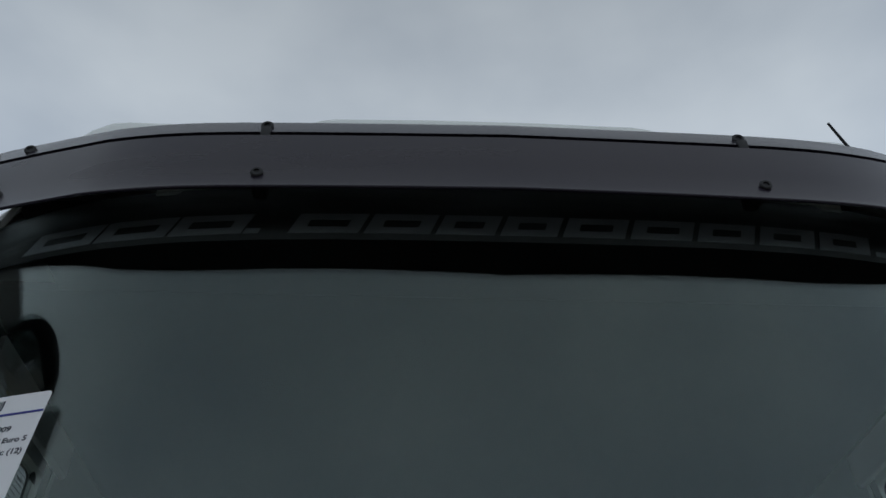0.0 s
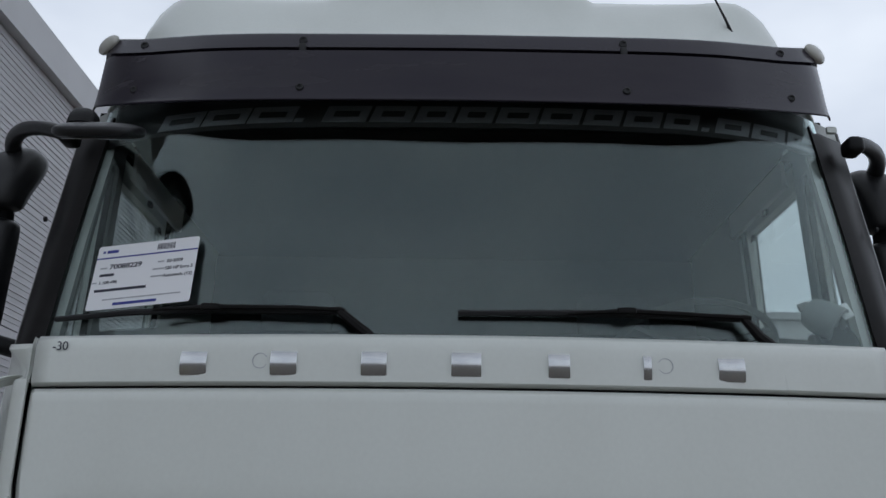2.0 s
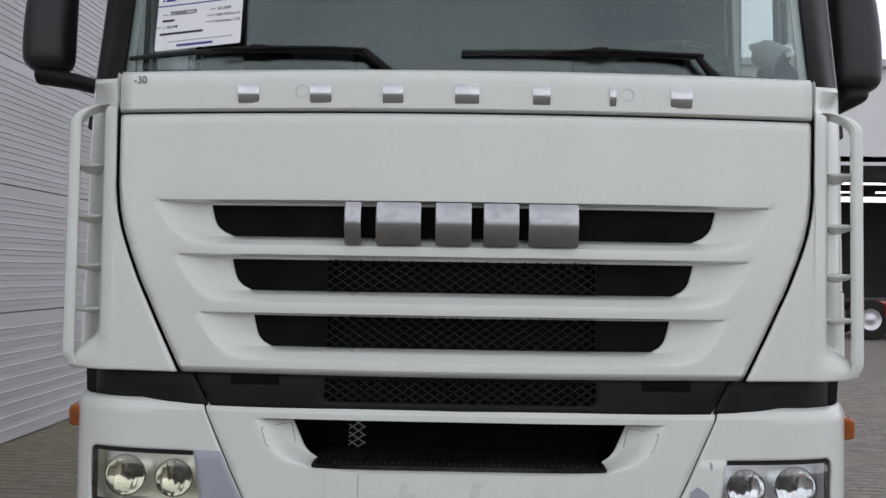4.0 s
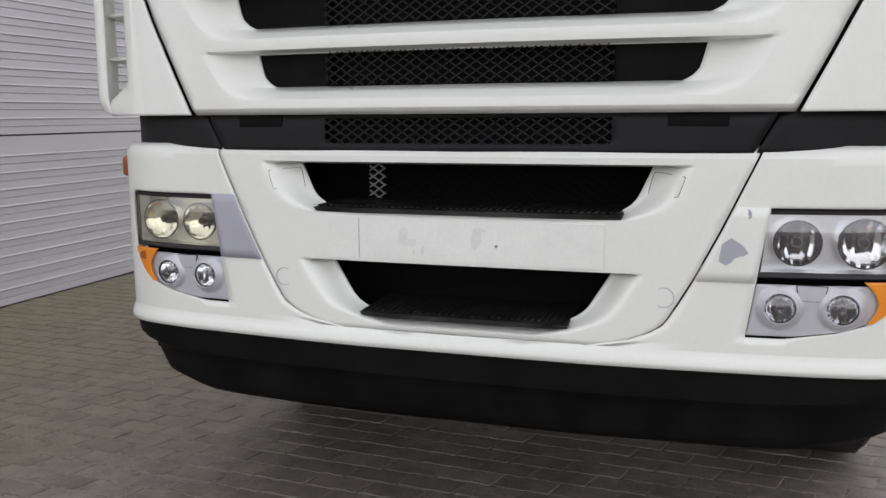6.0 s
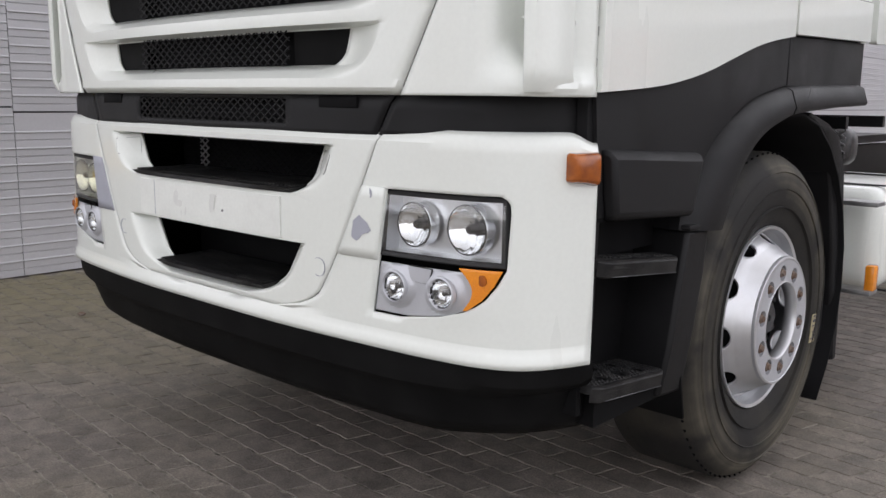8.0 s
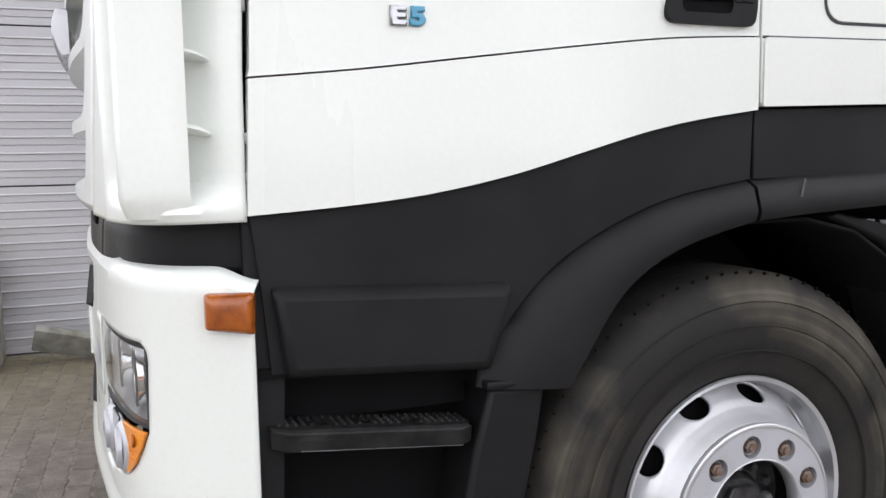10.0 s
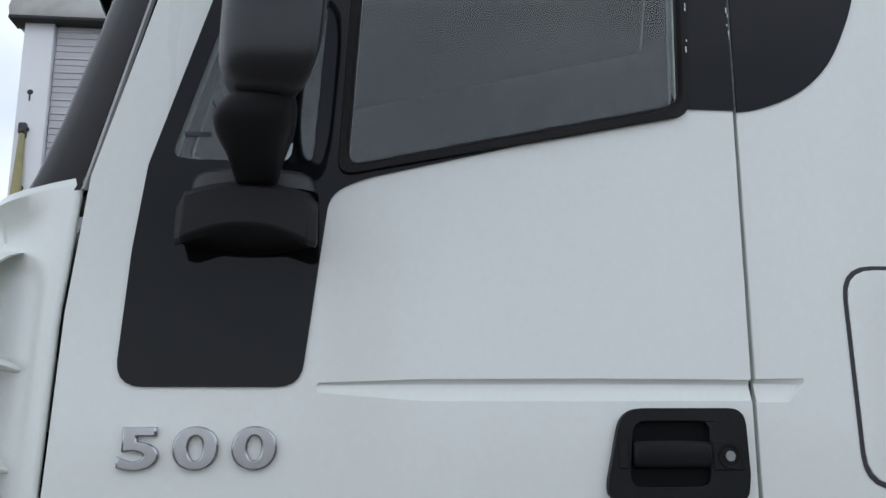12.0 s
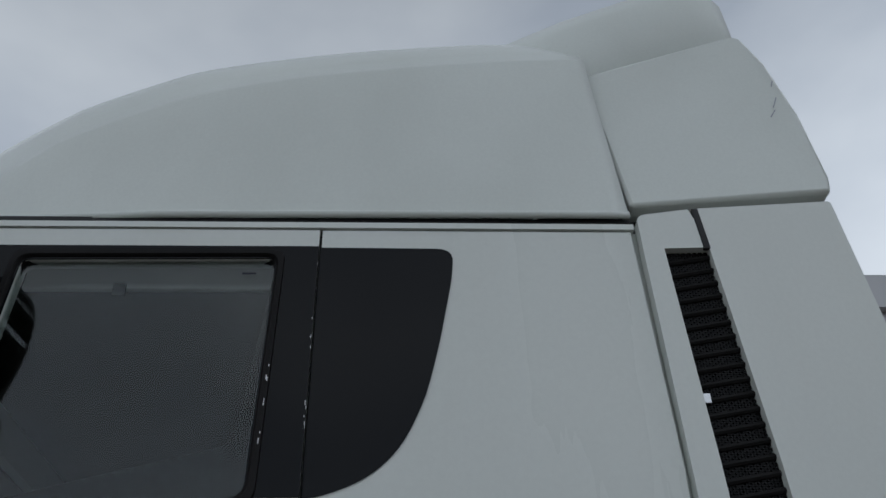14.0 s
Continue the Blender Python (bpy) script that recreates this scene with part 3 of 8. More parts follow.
def curve(pts, n=6):
    """A smooth line through points."""
    out = []
    p = [Vector(q) for q in pts]
    for i in range(len(p) - 1):
        a, b, c, d = p[max(i - 1, 0)], p[i], p[i + 1], p[min(i + 2, len(p) - 1)]
        for j in range(n):
            t = j / n
            out.append(tuple(0.5 * ((2 * b) + (c - a) * t + (2 * a - 5 * b + 4 * c - d) * t * t + (3 * b - a - 3 * c + d) * t ** 3)))
    return out + [tuple(p[-1])]


BAND = curve(BAND)
BAND_LEN = sum(math.dist(a, b) for a, b in zip(BAND, BAND[1:]))


def band_place(s, z):
    x, y = along(BAND, abs(s))
    return (math.copysign(x, s), y + 0.010 * smooth((z - 1.262) / 0.03), z)


for sgn in (-1, 1):
    bm = bmesh.new()
    sheet(bm, steps(1.185, 1.20, 1.262, 1.30, fine=0.02), lambda z: [0.775 + (z - 1.285) * 0.55, BAND_LEN], [26], band_place)
    part("corner_band", bm, BLACK, truck, "black plastic band", solid=0.006, flip=sgn)
bm = bmesh.new()
sheet(bm, steps(1.185, 1.206, 1.272, 1.30, fine=0.02), lambda z: [-(0.769 + (z - 1.285) * 0.55), -0.385, 0.385, 0.769 + (z - 1.285) * 0.55], [14, 10, 14],
      band_place, lambda n, z: n == 1 and 1.206 < z < 1.272)
part("centre_band", bm, BLACK, truck, "black plastic band with a mesh opening", solid=0.006)
bm = bmesh.new()
diamonds(bm, -0.385, 0.385, 1.204, 1.275, -0.026)
part("grille_mesh", bm, MESH, truck, "black expanded metal mesh")
# near-black block in place of the shaded hollow behind the band
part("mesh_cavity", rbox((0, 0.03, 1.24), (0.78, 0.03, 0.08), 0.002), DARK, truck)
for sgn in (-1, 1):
    # notch drawn as a near-black block, its shade in the colour
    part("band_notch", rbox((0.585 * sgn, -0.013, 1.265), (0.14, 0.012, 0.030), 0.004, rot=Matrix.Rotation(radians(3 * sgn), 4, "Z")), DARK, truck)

# ---- bumper ----
BUMP = curve([(0.0, -0.040), (0.37, -0.036), (0.76, -0.006), (0.95, 0.020), (1.05, 0.050), (1.115, 0.095), (1.157, 0.16), (1.192, 0.245)])
BUMP_LEN = sum(math.dist(a, b) for a, b in zip(BUMP, BUMP[1:]))


def bump_s(x):
    """How far along the bumper's plan line it reaches x."""
    lo, hi = 0.0, BUMP_LEN
    for _ in range(30):
        mid = (lo + hi) / 2
        lo, hi = (mid, hi) if along(BUMP, mid)[0] < x else (lo, mid)
    return lo


BJOINT = [(0.655, 0.0), (0.7005, 0.0), (0.703, 0.33), (0.716, 0.42), (0.738, 0.48), (0.763, 0.520), (0.82, 0.555), (0.879, 0.588), (0.997, 0.646), (1.21, 0.742)]
BSLOTS = [(1.160, 1.150, 1.022, 1.018, 0.392, 0.475, 0.105), (0.892, 0.882, 0.738, 0.716, 0.262, 0.380, 0.085)]


def bump_half(z):
    return lerp([(0.70, 0.25), (0.738, 0.300), (0.882, 0.388), (1.022, 0.425), (1.150, 0.482), (1.2, 0.50)], z)


def bump_knots(z):
    o, e = bump_half(z), lerp(BJOINT, z) - 0.003
    r = min(o + 0.10, e - 0.015)
    for zt, zo, zb, zl, w0, w1, scoop in BSLOTS:
        if zl <= z <= zt:
            u = (zt - z) / (zt - zl)
            o -= (0.06 if zb > 1 else 0.10) * max(0, (u - 0.55) / 0.45) ** 2.5
            r = min(o + scoop * (1 - 0.4 * u ** 3), e - 0.012)
    o = min(o, e - 0.03)
    r = max(r, o + 0.01)
    return [-e, -r, -o, o, r, e]


def bump_centre(x, z):
    ax = abs(x)
    y = along(BUMP, bump_s(ax))[1]
    for zt, zo, zb, zl, w0, w1, scoop in BSLOTS:
        if zl < z < zt - 0.001:
            k = bump_knots(z)
            deep = 0.06 * min(1, (zt - z) / 0.008) * (1 if z > zb else (z - zl) / (zb - zl))
            y += deep * (1 - smooth((ax - k[3]) / (k[4] - k[3])))
    y += 0.035 * smooth((z - 1.172) / 0.03) ** 1.5
    return (x, y, z)


bumper = new("bumper")
bumper.parent = truck
bm = bmesh.new()
marks = [0.703, 1.172, 1.188, 1.200]
for zt, zo, zb, zl, *_ in BSLOTS:
    marks += [zt, zt - 0.008, zo, zb, zl]
sheet(bm, steps(*marks, fine=0.018), bump_knots, [8, 9, 26, 9, 8], bump_centre,
      lambda n, z: n == 2 and any(zb < z < zo for zt, zo, zb, zl, *_ in BSLOTS))
part("bumper_centre", bm, WHITE, bumper, "white bumper centre with two intake slots", sharp=28, solid=0.008)
bm = bmesh.new()
plate(bm, fillet([(-0.374, 0.897), (0.374, 0.897), (0.374, 1.010), (-0.374, 1.010)], 0.004), -0.0455, -0.014, "y")
part("number_plate_base", bm, WHITE_WORN, bumper, "worn white empty number plate base", bevel=0.0015)
for x in (-0.282,):
    part("plate_groove", rbox((x, -0.0462, 0.953), (0.002, 0.001, 0.11), 0.0003, 1), PRIMER, bumper)
rnd, lift = random.Random(8), 0.0
for x, z, w, h, slant in ((-0.155, 0.968, 0.020, 0.024, 0.3), (-0.140, 0.948, 0.030, 0.014, -0.2), (-0.10, 0.925, 0.006, 0.020, 0.15), (-0.125, 0.918, 0.004, 0.014, -0.1), (0.045, 0.962, 0.016, 0.040, 0.05), (0.055, 0.985, 0.024, 0.006, 0.1)):
    bm = bmesh.new()
    lift += 0.0002
    bm.faces.new([bm.verts.new((x + w * rnd.uniform(0.6, 1) * math.cos(a) + slant * h * math.sin(a), -0.0462 - lift, z + h * rnd.uniform(0.6, 1) * math.sin(a))) for a in [2 * math.pi * i / 14 for i in range(14)]])
    part("glue_mark", bm, GLUE, bumper, "faint glue mark")
for x, z in ((0.1, 0.945),):
    bm = bmesh.new()
    disc(bm, 0.004, (x, -0.048, z), "y", 10, 0.003)
    part("plate_screw", bm, STEEL, bumper)
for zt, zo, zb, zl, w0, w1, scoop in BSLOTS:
    # duct walls near-black, so the intake's shade is coloured in
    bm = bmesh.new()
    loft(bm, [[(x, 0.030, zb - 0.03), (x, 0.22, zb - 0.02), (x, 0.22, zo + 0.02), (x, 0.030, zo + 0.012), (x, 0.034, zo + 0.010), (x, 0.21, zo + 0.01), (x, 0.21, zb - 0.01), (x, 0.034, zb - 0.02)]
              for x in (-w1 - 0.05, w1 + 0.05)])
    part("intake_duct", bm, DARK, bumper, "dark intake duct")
    shelf = bmesh.new()
    hw = w0 + 0.022
    loft(shelf, [[(x, -0.052 + 0.02 * (abs(x) / hw) ** 6, zb + 0.000), (x, -0.050, zb + 0.012), (x, 0.16, zb + 0.020), (x, 0.16, zb + 0.004)]
                 for x in [hw * (i / 8 - 1) for i in range(17)]])
    part("foot_tread", shelf, BLACK_STEP, bumper, "black ribbed plastic foot tread")
    bm = bmesh.new()
    for k in range(int(hw * 2 / 0.018)):
        x = -hw + 0.01 + k * 0.018
        box(bm, (x, 0.055, zb + 0.0165), (0.007, 0.18, 0.004))
    part("ribbed_tread", bm, BLACK_STEP, bumper)
bm = bmesh.new()
diamonds(bm, -0.335, -0.285, 1.03, 1.15, 0.160)
part("intake_strut", bm, STEEL, bumper, "grey mesh strut in the intake")
bm = bmesh.new()
diamonds(bm, -0.44, 0.44, 1.03, 1.15, 0.17)
part("intake_mesh", bm, DARK, bumper, "black mesh deep in the intake")
for sgn in (-1, 1):
    bm = bmesh.new()
    yy = along(BUMP, bump_s(0.515))[1]
    outline = fillet([(0.472, 1.082), (0.545, 1.080), (0.562, 1.130), (0.485, 1.137)], 0.008)
    loft(bm, [[(p[0], bump_centre(*p)[1] - 0.0050 + d, p[1]) for p in outline] for d in (0.0, 0.006)])
    part("tow_cover", bm, WHITE, bumper, "white square tow eye cover", flip=sgn)
    bm = bmesh.new()
    loft(bm, [[(p[0] + (p[0] - 0.516) * k, bump_centre(*p)[1] - 0.0046, p[1] + (p[1] - 1.107) * k) for p in outline] for k in (0.0, 0.045)], caps=False)
    part("cover_gap", bm, JOINT, bumper, flip=sgn)
    bm = bmesh.new()
    lathe(bm, [(0.0255, 0), (0.0255, -0.002), (0.0238, -0.002), (0.0238, 0)], (0.520, along(BUMP, bump_s(0.52))[1] - 0.003, 0.833), "y", 24)
    part("plug_ring", bm, PRIMER, bumper, flip=sgn)

HL_OUT = [(0.742, 0.80), (0.75, 0.86), (0.765, 0.945), (0.787, 1.000), (0.815, 1.035), (0.85, 1.060), (0.888, 1.078), (1.030, 1.084), (1.044, 1.081), (1.053, 1.074), (1.058, 1.064)]


def corner_knots(z):
    j = bump_s(lerp(BJOINT, z) + (0.003 if z > 0.702 else 0.0))
    a, b = 0.712 + (z - 0.742) * 0.146, lerp(HL_OUT, z)
    if z < 0.742:
        b = 0.80
    return [j, max(bump_s(a), j + 0.01), max(bump_s(b), j + 0.02), BUMP_LEN]


def corner_place(s, z):
    x, y = along(BUMP, s)
    y += (0.035 - 0.022 * smooth((s - 0.75) / 0.25)) * smooth((z - 1.172) / 0.03) ** 1.5 - 0.010 * smooth((0.70 - z) / 0.03)
    x -= 0.014 * smooth((z - 1.172) / 0.03) ** 1.5 * smooth((s - 0.9) / 0.2) - 0.006 * smooth((0.70 - z) / 0.03) * smooth((s - 0.9) / 0.2)
    droop = 0.026 * smooth((s - BUMP_LEN + 0.08) / 0.08) * smooth((z - 1.13) / 0.07)
    return (x, y, z - droop)


for sgn in (-1, 1):
    if sgn > 0:
        bm = bmesh.new()
        sheet(bm, steps(0.655, 0.668, 0.7004, 0.703, 0.742, 0.888, 1.040, 1.050, 1.058, 1.066, 1.172, 1.188, 1.200, fine=0.02), corner_knots, [8, 14, 22], corner_place,
              lambda n, z: n == 1 and 0.742 < z < 1.058)
        twin = bmesh.ops.duplicate(bm, geom=bm.verts[:] + bm.edges[:] + bm.faces[:])["geom"]
        bmesh.ops.scale(bm, vec=(-1, 1, 1), verts=[g for g in twin if isinstance(g, bmesh.types.BMVert)])
        bmesh.ops.remove_doubles(bm, verts=[v for v in bm.verts if abs(v.co.x) < 0.001], dist=0.0015)
        part("bumper_surround", bm, WHITE, bumper, "white bumper surround round the lamps", sharp=28, solid=0.010)
    # filler panel beside the headlamp
    bm = bmesh.new()
    sheet(bm, steps(0.878, 1.060, fine=0.03), lambda z: [bump_s(lerp(BJOINT, z) + 0.005), bump_s(0.712 + (z - 0.742) * 0.146 - 0.002)], [8],
          lambda s, z: (along(BUMP, s)[0], along(BUMP, s)[1] - 0.0075, z))
    part("filler_panel", bm, WHITE if sgn > 0 else PRIMER, bumper, "white filler panel with peeling paint" if sgn > 0 else "bare grey filler panel", flip=sgn, solid=0.003)
    if sgn > 0:
        rnd = random.Random(4)
        for shape in ([(0.652, 0.972), (0.672, 0.985), (0.690, 0.976), (0.706, 0.958), (0.711, 0.950), (0.700, 0.943), (0.682, 0.938), (0.672, 0.925), (0.660, 0.920), (0.644, 0.930)], [(0.708, 1.056), (0.714, 1.052), (0.717, 1.036), (0.711, 1.030), (0.707, 1.042)]):
            ring = []
            for a, b in zip(shape, shape[1:] + shape[:1]):
                for q in (0, 0.33, 0.66):
                    px, pz = a[0] + (b[0] - a[0]) * q + rnd.uniform(-0.0018, 0.0018), a[1] + (b[1] - a[1]) * q + rnd.uniform(-0.0022, 0.0022)
                    ring.append((px, along(BUMP, bump_s(px))[1] - 0.0102, pz))
            bm = bmesh.new()
            bm.faces.new([bm.verts.new(p) for p in ring])
            part("bare_patch", bm, PRIMER, bumper, "patch of bare grey primer")
    # headlamp
    lamp = new("headlamp")
    lamp.parent = truck
    lamp["label"] = "clear headlamp with two round reflectors in a black frame" if sgn > 0 else "yellowed headlamp with two round reflectors"
    X0, X1, Z0, Z1 = 0.745, 1.074, 0.893, 1.052

    def lamp_xz(u, v, back):
        x = X0 + (X1 - X0) * u - 0.016 * (1 - u) * (1 - v)
        return (x, along(BUMP, bump_s(x))[1] + back, Z0 + (Z1 - Z0) * v)

    bm = bmesh.new()
    ring = lambda k, back: [lamp_xz(u, v, back) for u, v in ([(k + (1 - 2 * k) * i / 12, k * 1.9) for i in range(12)] + [(1 - k, k * 1.9 + (1 - 3.8 * k) * i / 6) for i in range(6)]
                            + [(1 - k - (1 - 2 * k) * i / 12, 1 - k * 1.9) for i in range(12)] + [(k, 1 - k * 1.9 - (1 - 3.8 * k) * i / 6) for i in range(6)])]
    loft(bm, [ring(-0.012, 0.05), ring(-0.012, 0.004), ring(0.0, -0.001), ring(0.026, 0.001), ring(0.034, 0.010)], caps=False)
    part("lamp_frame", bm, GASKET, lamp, "black headlamp frame", flip=sgn)
    bm = bmesh.new()
    loft(bm, [ring(0.034, 0.010), ring(0.040, 0.056)], caps=False)
    part("lamp_wall", bm, HOUSING, lamp, "bright lamp wall", flip=sgn)
    bm = bmesh.new()
    loft(bm, [[lamp_xz(i / 16, -0.02, 0.055) for i in range(17)], [lamp_xz(i / 16, 1.02, 0.055) for i in range(17)]], closed=False, caps=False)
    part("lamp_housing", bm, HOUSING, lamp, "silver lamp housing", flip=sgn)
    for cx, r in ((0.822, 0.052), (0.972, 0.057)):
        yy = along(BUMP, bump_s(cx))[1]
        bm = bmesh.new()
        lathe(bm, [(r + 0.004, 0.052), (r + 0.004, 0.022), (r, 0.018), (r * 0.97, 0.021), (r * 0.85, 0.029), (r * 0.66, 0.037), (r * 0.4, 0.045), (0.012, 0.049)], (cx, yy, 0.973), "y", 30)
        for v in bm.verts:
            v.co.y += 0.0004 * math.sin(7.3 * math.atan2(v.co.z - 0.973, v.co.x - cx)) * (math.hypot(v.co.x - cx, v.co.z - 0.973) < r * 0.9)
        part("reflector", bm, BOWL, lamp, "round fluted chrome reflector", flip=sgn, sharp=40)
        bm = bmesh.new()
        lathe(bm, [(r + 0.0025, 0.024), (r + 0.0035, 0.017), (r + 0.0012, 0.0165), (r - 0.0005, 0.020)], (cx, yy, 0.973), "y", 30)
        part("reflector_ring", bm, GASKET, lamp, flip=sgn)
        bm = bmesh.new()
        lathe(bm, [(0.013, 0.050), (0.012, 0.030), (0.008, 0.024), (0.0005, 0.024)], (cx, yy, 0.973), "y", 14)
        part("bulb", bm, GREASE, lamp, "dark bulb shield", flip=sgn)
    bm = bmesh.new()
    loft(bm, [[lamp_xz(i / 16, v, b) for i in range(17)] + [lamp_xz(i / 16, v, b + 0.003) for i in range(16, -1, -1)]
              for v, b in ((0.02, 0.004), (0.12, -0.002), (0.3, -0.006), (0.7, -0.006), (0.88, -0.002), (0.98, 0.004))])
    ob = part("lamp_lens", bm, LENS if sgn > 0 else glass("yellowed_lens", (0.92, 0.91, 0.78), bare=0.07), lamp, "clear lens" if sgn > 0 else "yellowed lens", flip=sgn)
    ob.visible_shadow = False
    part("backing_plate", rbox((0.86, 0.24, 1.28), (0.36, 0.012, 0.36), 0.004), DARK, truck, flip=sgn)
    # fog lamp plate and indicator
    fog = new("fog_lamp_unit")
    fog.parent = truck
    FOG = [(0.748, 0.82), (0.765, 0.935), (0.787, 0.992), (0.81, 1.010), (0.84, 1.014), (0.862, 1.002), (0.874, 0.990)]

    def fog_place(x, z):
        yy = along(BUMP, bump_s(x))[1] + 0.004
        for cx in (0.789, 0.928):
            d = math.hypot(x - cx, z - 0.819)
            yy -= 0.012 * smooth((0.056 - d) / 0.014)
        return (x, yy, z)

    bm = bmesh.new()
    sheet(bm, steps(0.748, 0.874, fine=0.006), lambda z: [0.714 + (z - 0.742) * 0.146, lerp(FOG, z)], [48], fog_place)
    gone = [f for f in bm.faces if any(math.hypot(f.calc_center_median().x - cx, f.calc_center_median().z - 0.819) < 0.034 for cx in (0.789, 0.928))]
    bmesh.ops.delete(bm, geom=gone, context="FACES")
    part("lamp_plate", bm, SILVER, fog, "silver fog lamp plate", flip=sgn, solid=0.004)
    for cx in (0.789, 0.928):
        yy = along(BUMP, bump_s(cx))[1] - 0.010
        bm = bmesh.new()
        lathe(bm, [(0.042, 0.006), (0.0405, -0.004), (0.0375, -0.006), (0.0355, -0.003), (0.035, 0.006)], (cx, yy, 0.819), "y", 32)
        part("lamp_bezel", bm, SILVER, fog, flip=sgn)
        bm = bmesh.new()
        lathe(bm, [(0.0356, 0.004), (0.0352, -0.002), (0.0335, -0.002), (0.0325, 0.006)], (cx, yy, 0.819), "y", 32)
        part("lamp_ring", bm, GASKET, fog, "dark ring", flip=sgn)
        bm = bmesh.new()
        lathe(bm, [(0.0335, 0.002), (0.031, 0.010), (0.024, 0.024), (0.010, 0.032), (0.0005, 0.032)], (cx, yy, 0.819), "y", 22)
        part("reflector", bm, BOWL, fog, flip=sgn)
        bm = bmesh.new()
        lathe(bm, [(0.009, 0.026), (0.008, 0.010), (0.0005, 0.008)], (cx, yy, 0.819), "y", 12)
        part("fog_bulb", bm, GREASE, fog, flip=sgn)
        bm = bmesh.new()
        lathe(bm, [(0.033, 0.0), (0.025, -0.005), (0.012, -0.008), (0.0005, -0.009)], (cx, yy, 0.819), "y", 28)
        part("fog_lens", bm, LENS, fog, flip=sgn, solid=0.002).visible_shadow = False
    bm = bmesh.new()
    sheet(bm, [0.786 + 0.100 * i / 14 for i in range(15)], lambda z: [0.972 + 0.028 * math.sin(math.pi * (0.886 - z) / 0.100) + 0.012 * (0.886 - z) / 0.1, max(lerp(HL_OUT, z) - 0.004, 0.992)], [10],
          lambda x, z: (x, along(BUMP, bump_s(x))[1] - 0.006, z))
    part("indicator_lens", bm, AMBER, fog, "amber indicator lens", flip=sgn, solid=0.008, bevel=0.002)
    for k in range(5):
        for q in range(4 - k // 2):
            bm = bmesh.new()
            disc(bm, 0.0022, (1.012 + 0.008 * q + 0.004 * (k % 2), along(BUMP, bump_s(1.012 + 0.008 * q))[1] - 0.0115, 0.848 - 0.008 * k), "y", 8, 0.002)
            part("lens_stud", bm, AMBER, fog, flip=sgn)
    bm = bmesh.new()
    disc(bm, 0.013, (1.032, along(BUMP, bump_s(1.032))[1] - 0.0135, 0.862), "y", 16, 0.004)
    part("indicator_bulb", bm, AMBER_DARK, fog, flip=sgn)
    yc = along(BUMP, bump_s(0.858))[1]
    for grown, back, mat, name in ((0.0022, 0.0026, GASKET, "clip_gap"), (0.0, 0.0, SILVER, "plate_clip")):
        bm = bmesh.new()
        loft(bm, [[(x + (x - 0.858) * grown / 0.03, yc + back + d + (x - 0.858) * 0.14, z + (z - 0.855) * grown / 0.03) for x, z in fillet([(0.832, 0.838), (0.884, 0.836), (0.893, 0.872), (0.825, 0.874)], 0.004)] for d in (0.006, -0.0015, -0.003)])
        part(name, bm, mat, fog, flip=sgn)
    part("plate_recess", rbox((0.858, yc + 0.0035, 0.790), (0.058, 0.003, 0.040), 0.001, 1, rot=Matrix.Rotation(0.14, 4, "Z")), SILVER, fog, flip=sgn)
    # dark back of the lamp opening
    bm = bmesh.new()
    loft(bm, [[(0.70, 0.06, z), (0.85, 0.075, z), (1.0, 0.10, z), (1.09, 0.16, z)] for z in (0.735, 1.07)], closed=False, caps=False)
    part("lamp_well", bm, DARK, bumper, flip=sgn)
    # side marker lamp
    mk = new("marker_lamp")
    mk.parent = truck
    mk["label"] = "dark orange side marker lamp"
    bm = bmesh.new()
    loft(bm, [[(x, -0.042 + i, -0.030 + i * 0.5), (x, 0.046 - i, -0.042 + i), (x, 0.046 - i, 0.036 - i), (x, -0.042 + i, 0.035 - i)] for x, i in ((-0.022, 0.0), (0.006, 0.0), (0.018, 0.004), (0.024, 0.010), (0.026, 0.018))])
    bmesh.ops.transform(bm, matrix=pose(1.180, 0.202, 1.122, 0, 0, -14), verts=bm.verts)
    part("marker_lens", bm, AMBER_DARK, mk, flip=sgn, bevel=0.006)
    for k in range(7):
        bm = rbox((0.0245, -0.020 + 0.008 * k, -0.006), (0.003, 0.003, 0.036), 0.001, 1)
        bmesh.ops.transform(bm, matrix=pose(1.180, 0.202, 1.122, 0, 0, -14), verts=bm.verts)
        part("lens_rib", bm, AMBER_DARK, mk, flip=sgn)
    bm = rbox((0, 0, 0), (0.03, 0.074, 0.054), 0.004)
    bmesh.ops.transform(bm, matrix=pose(1.172, 0.208, 1.126, 0, 0, -14), verts=bm.verts)
    part("marker_base", bm, BLACK, mk, flip=sgn)

# lower black lip of the bumper
LIP_D = [(0.43, 0.10), (0.46, 0.062), (0.555, 0.030), (0.575, 0.010), (0.655, 0.004)]
bm = bmesh.new()
sheet(bm, steps(0.43, 0.445, 0.46, 0.555, 0.575, 0.655, fine=0.02), lambda z: [-BUMP_LEN - 0.01, 0, BUMP_LEN + 0.01], [40, 40],
      lambda s, z: (math.copysign(along(BUMP, abs(s))[0] - (lerp(LIP_D, z) * 0.6 + 0.026 * smooth((0.585 - z) / 0.02)) * smooth((abs(s) - 0.8) / 0.3), s),
                    along(BUMP, abs(s))[1] + lerp(LIP_D, z), z + (0.02 * smooth((abs(s) - 0.7) / 0.5) if z < 0.6 else 0)))
part("bumper_lip", bm, LIP, bumper, "scuffed black plastic bumper lip", solid=0.008)
bm = bmesh.new()
box(bm, (0, 0.35, 0.46), (1.7, 0.5, 0.02))
part("belly_plate", bm, DARK, truck)

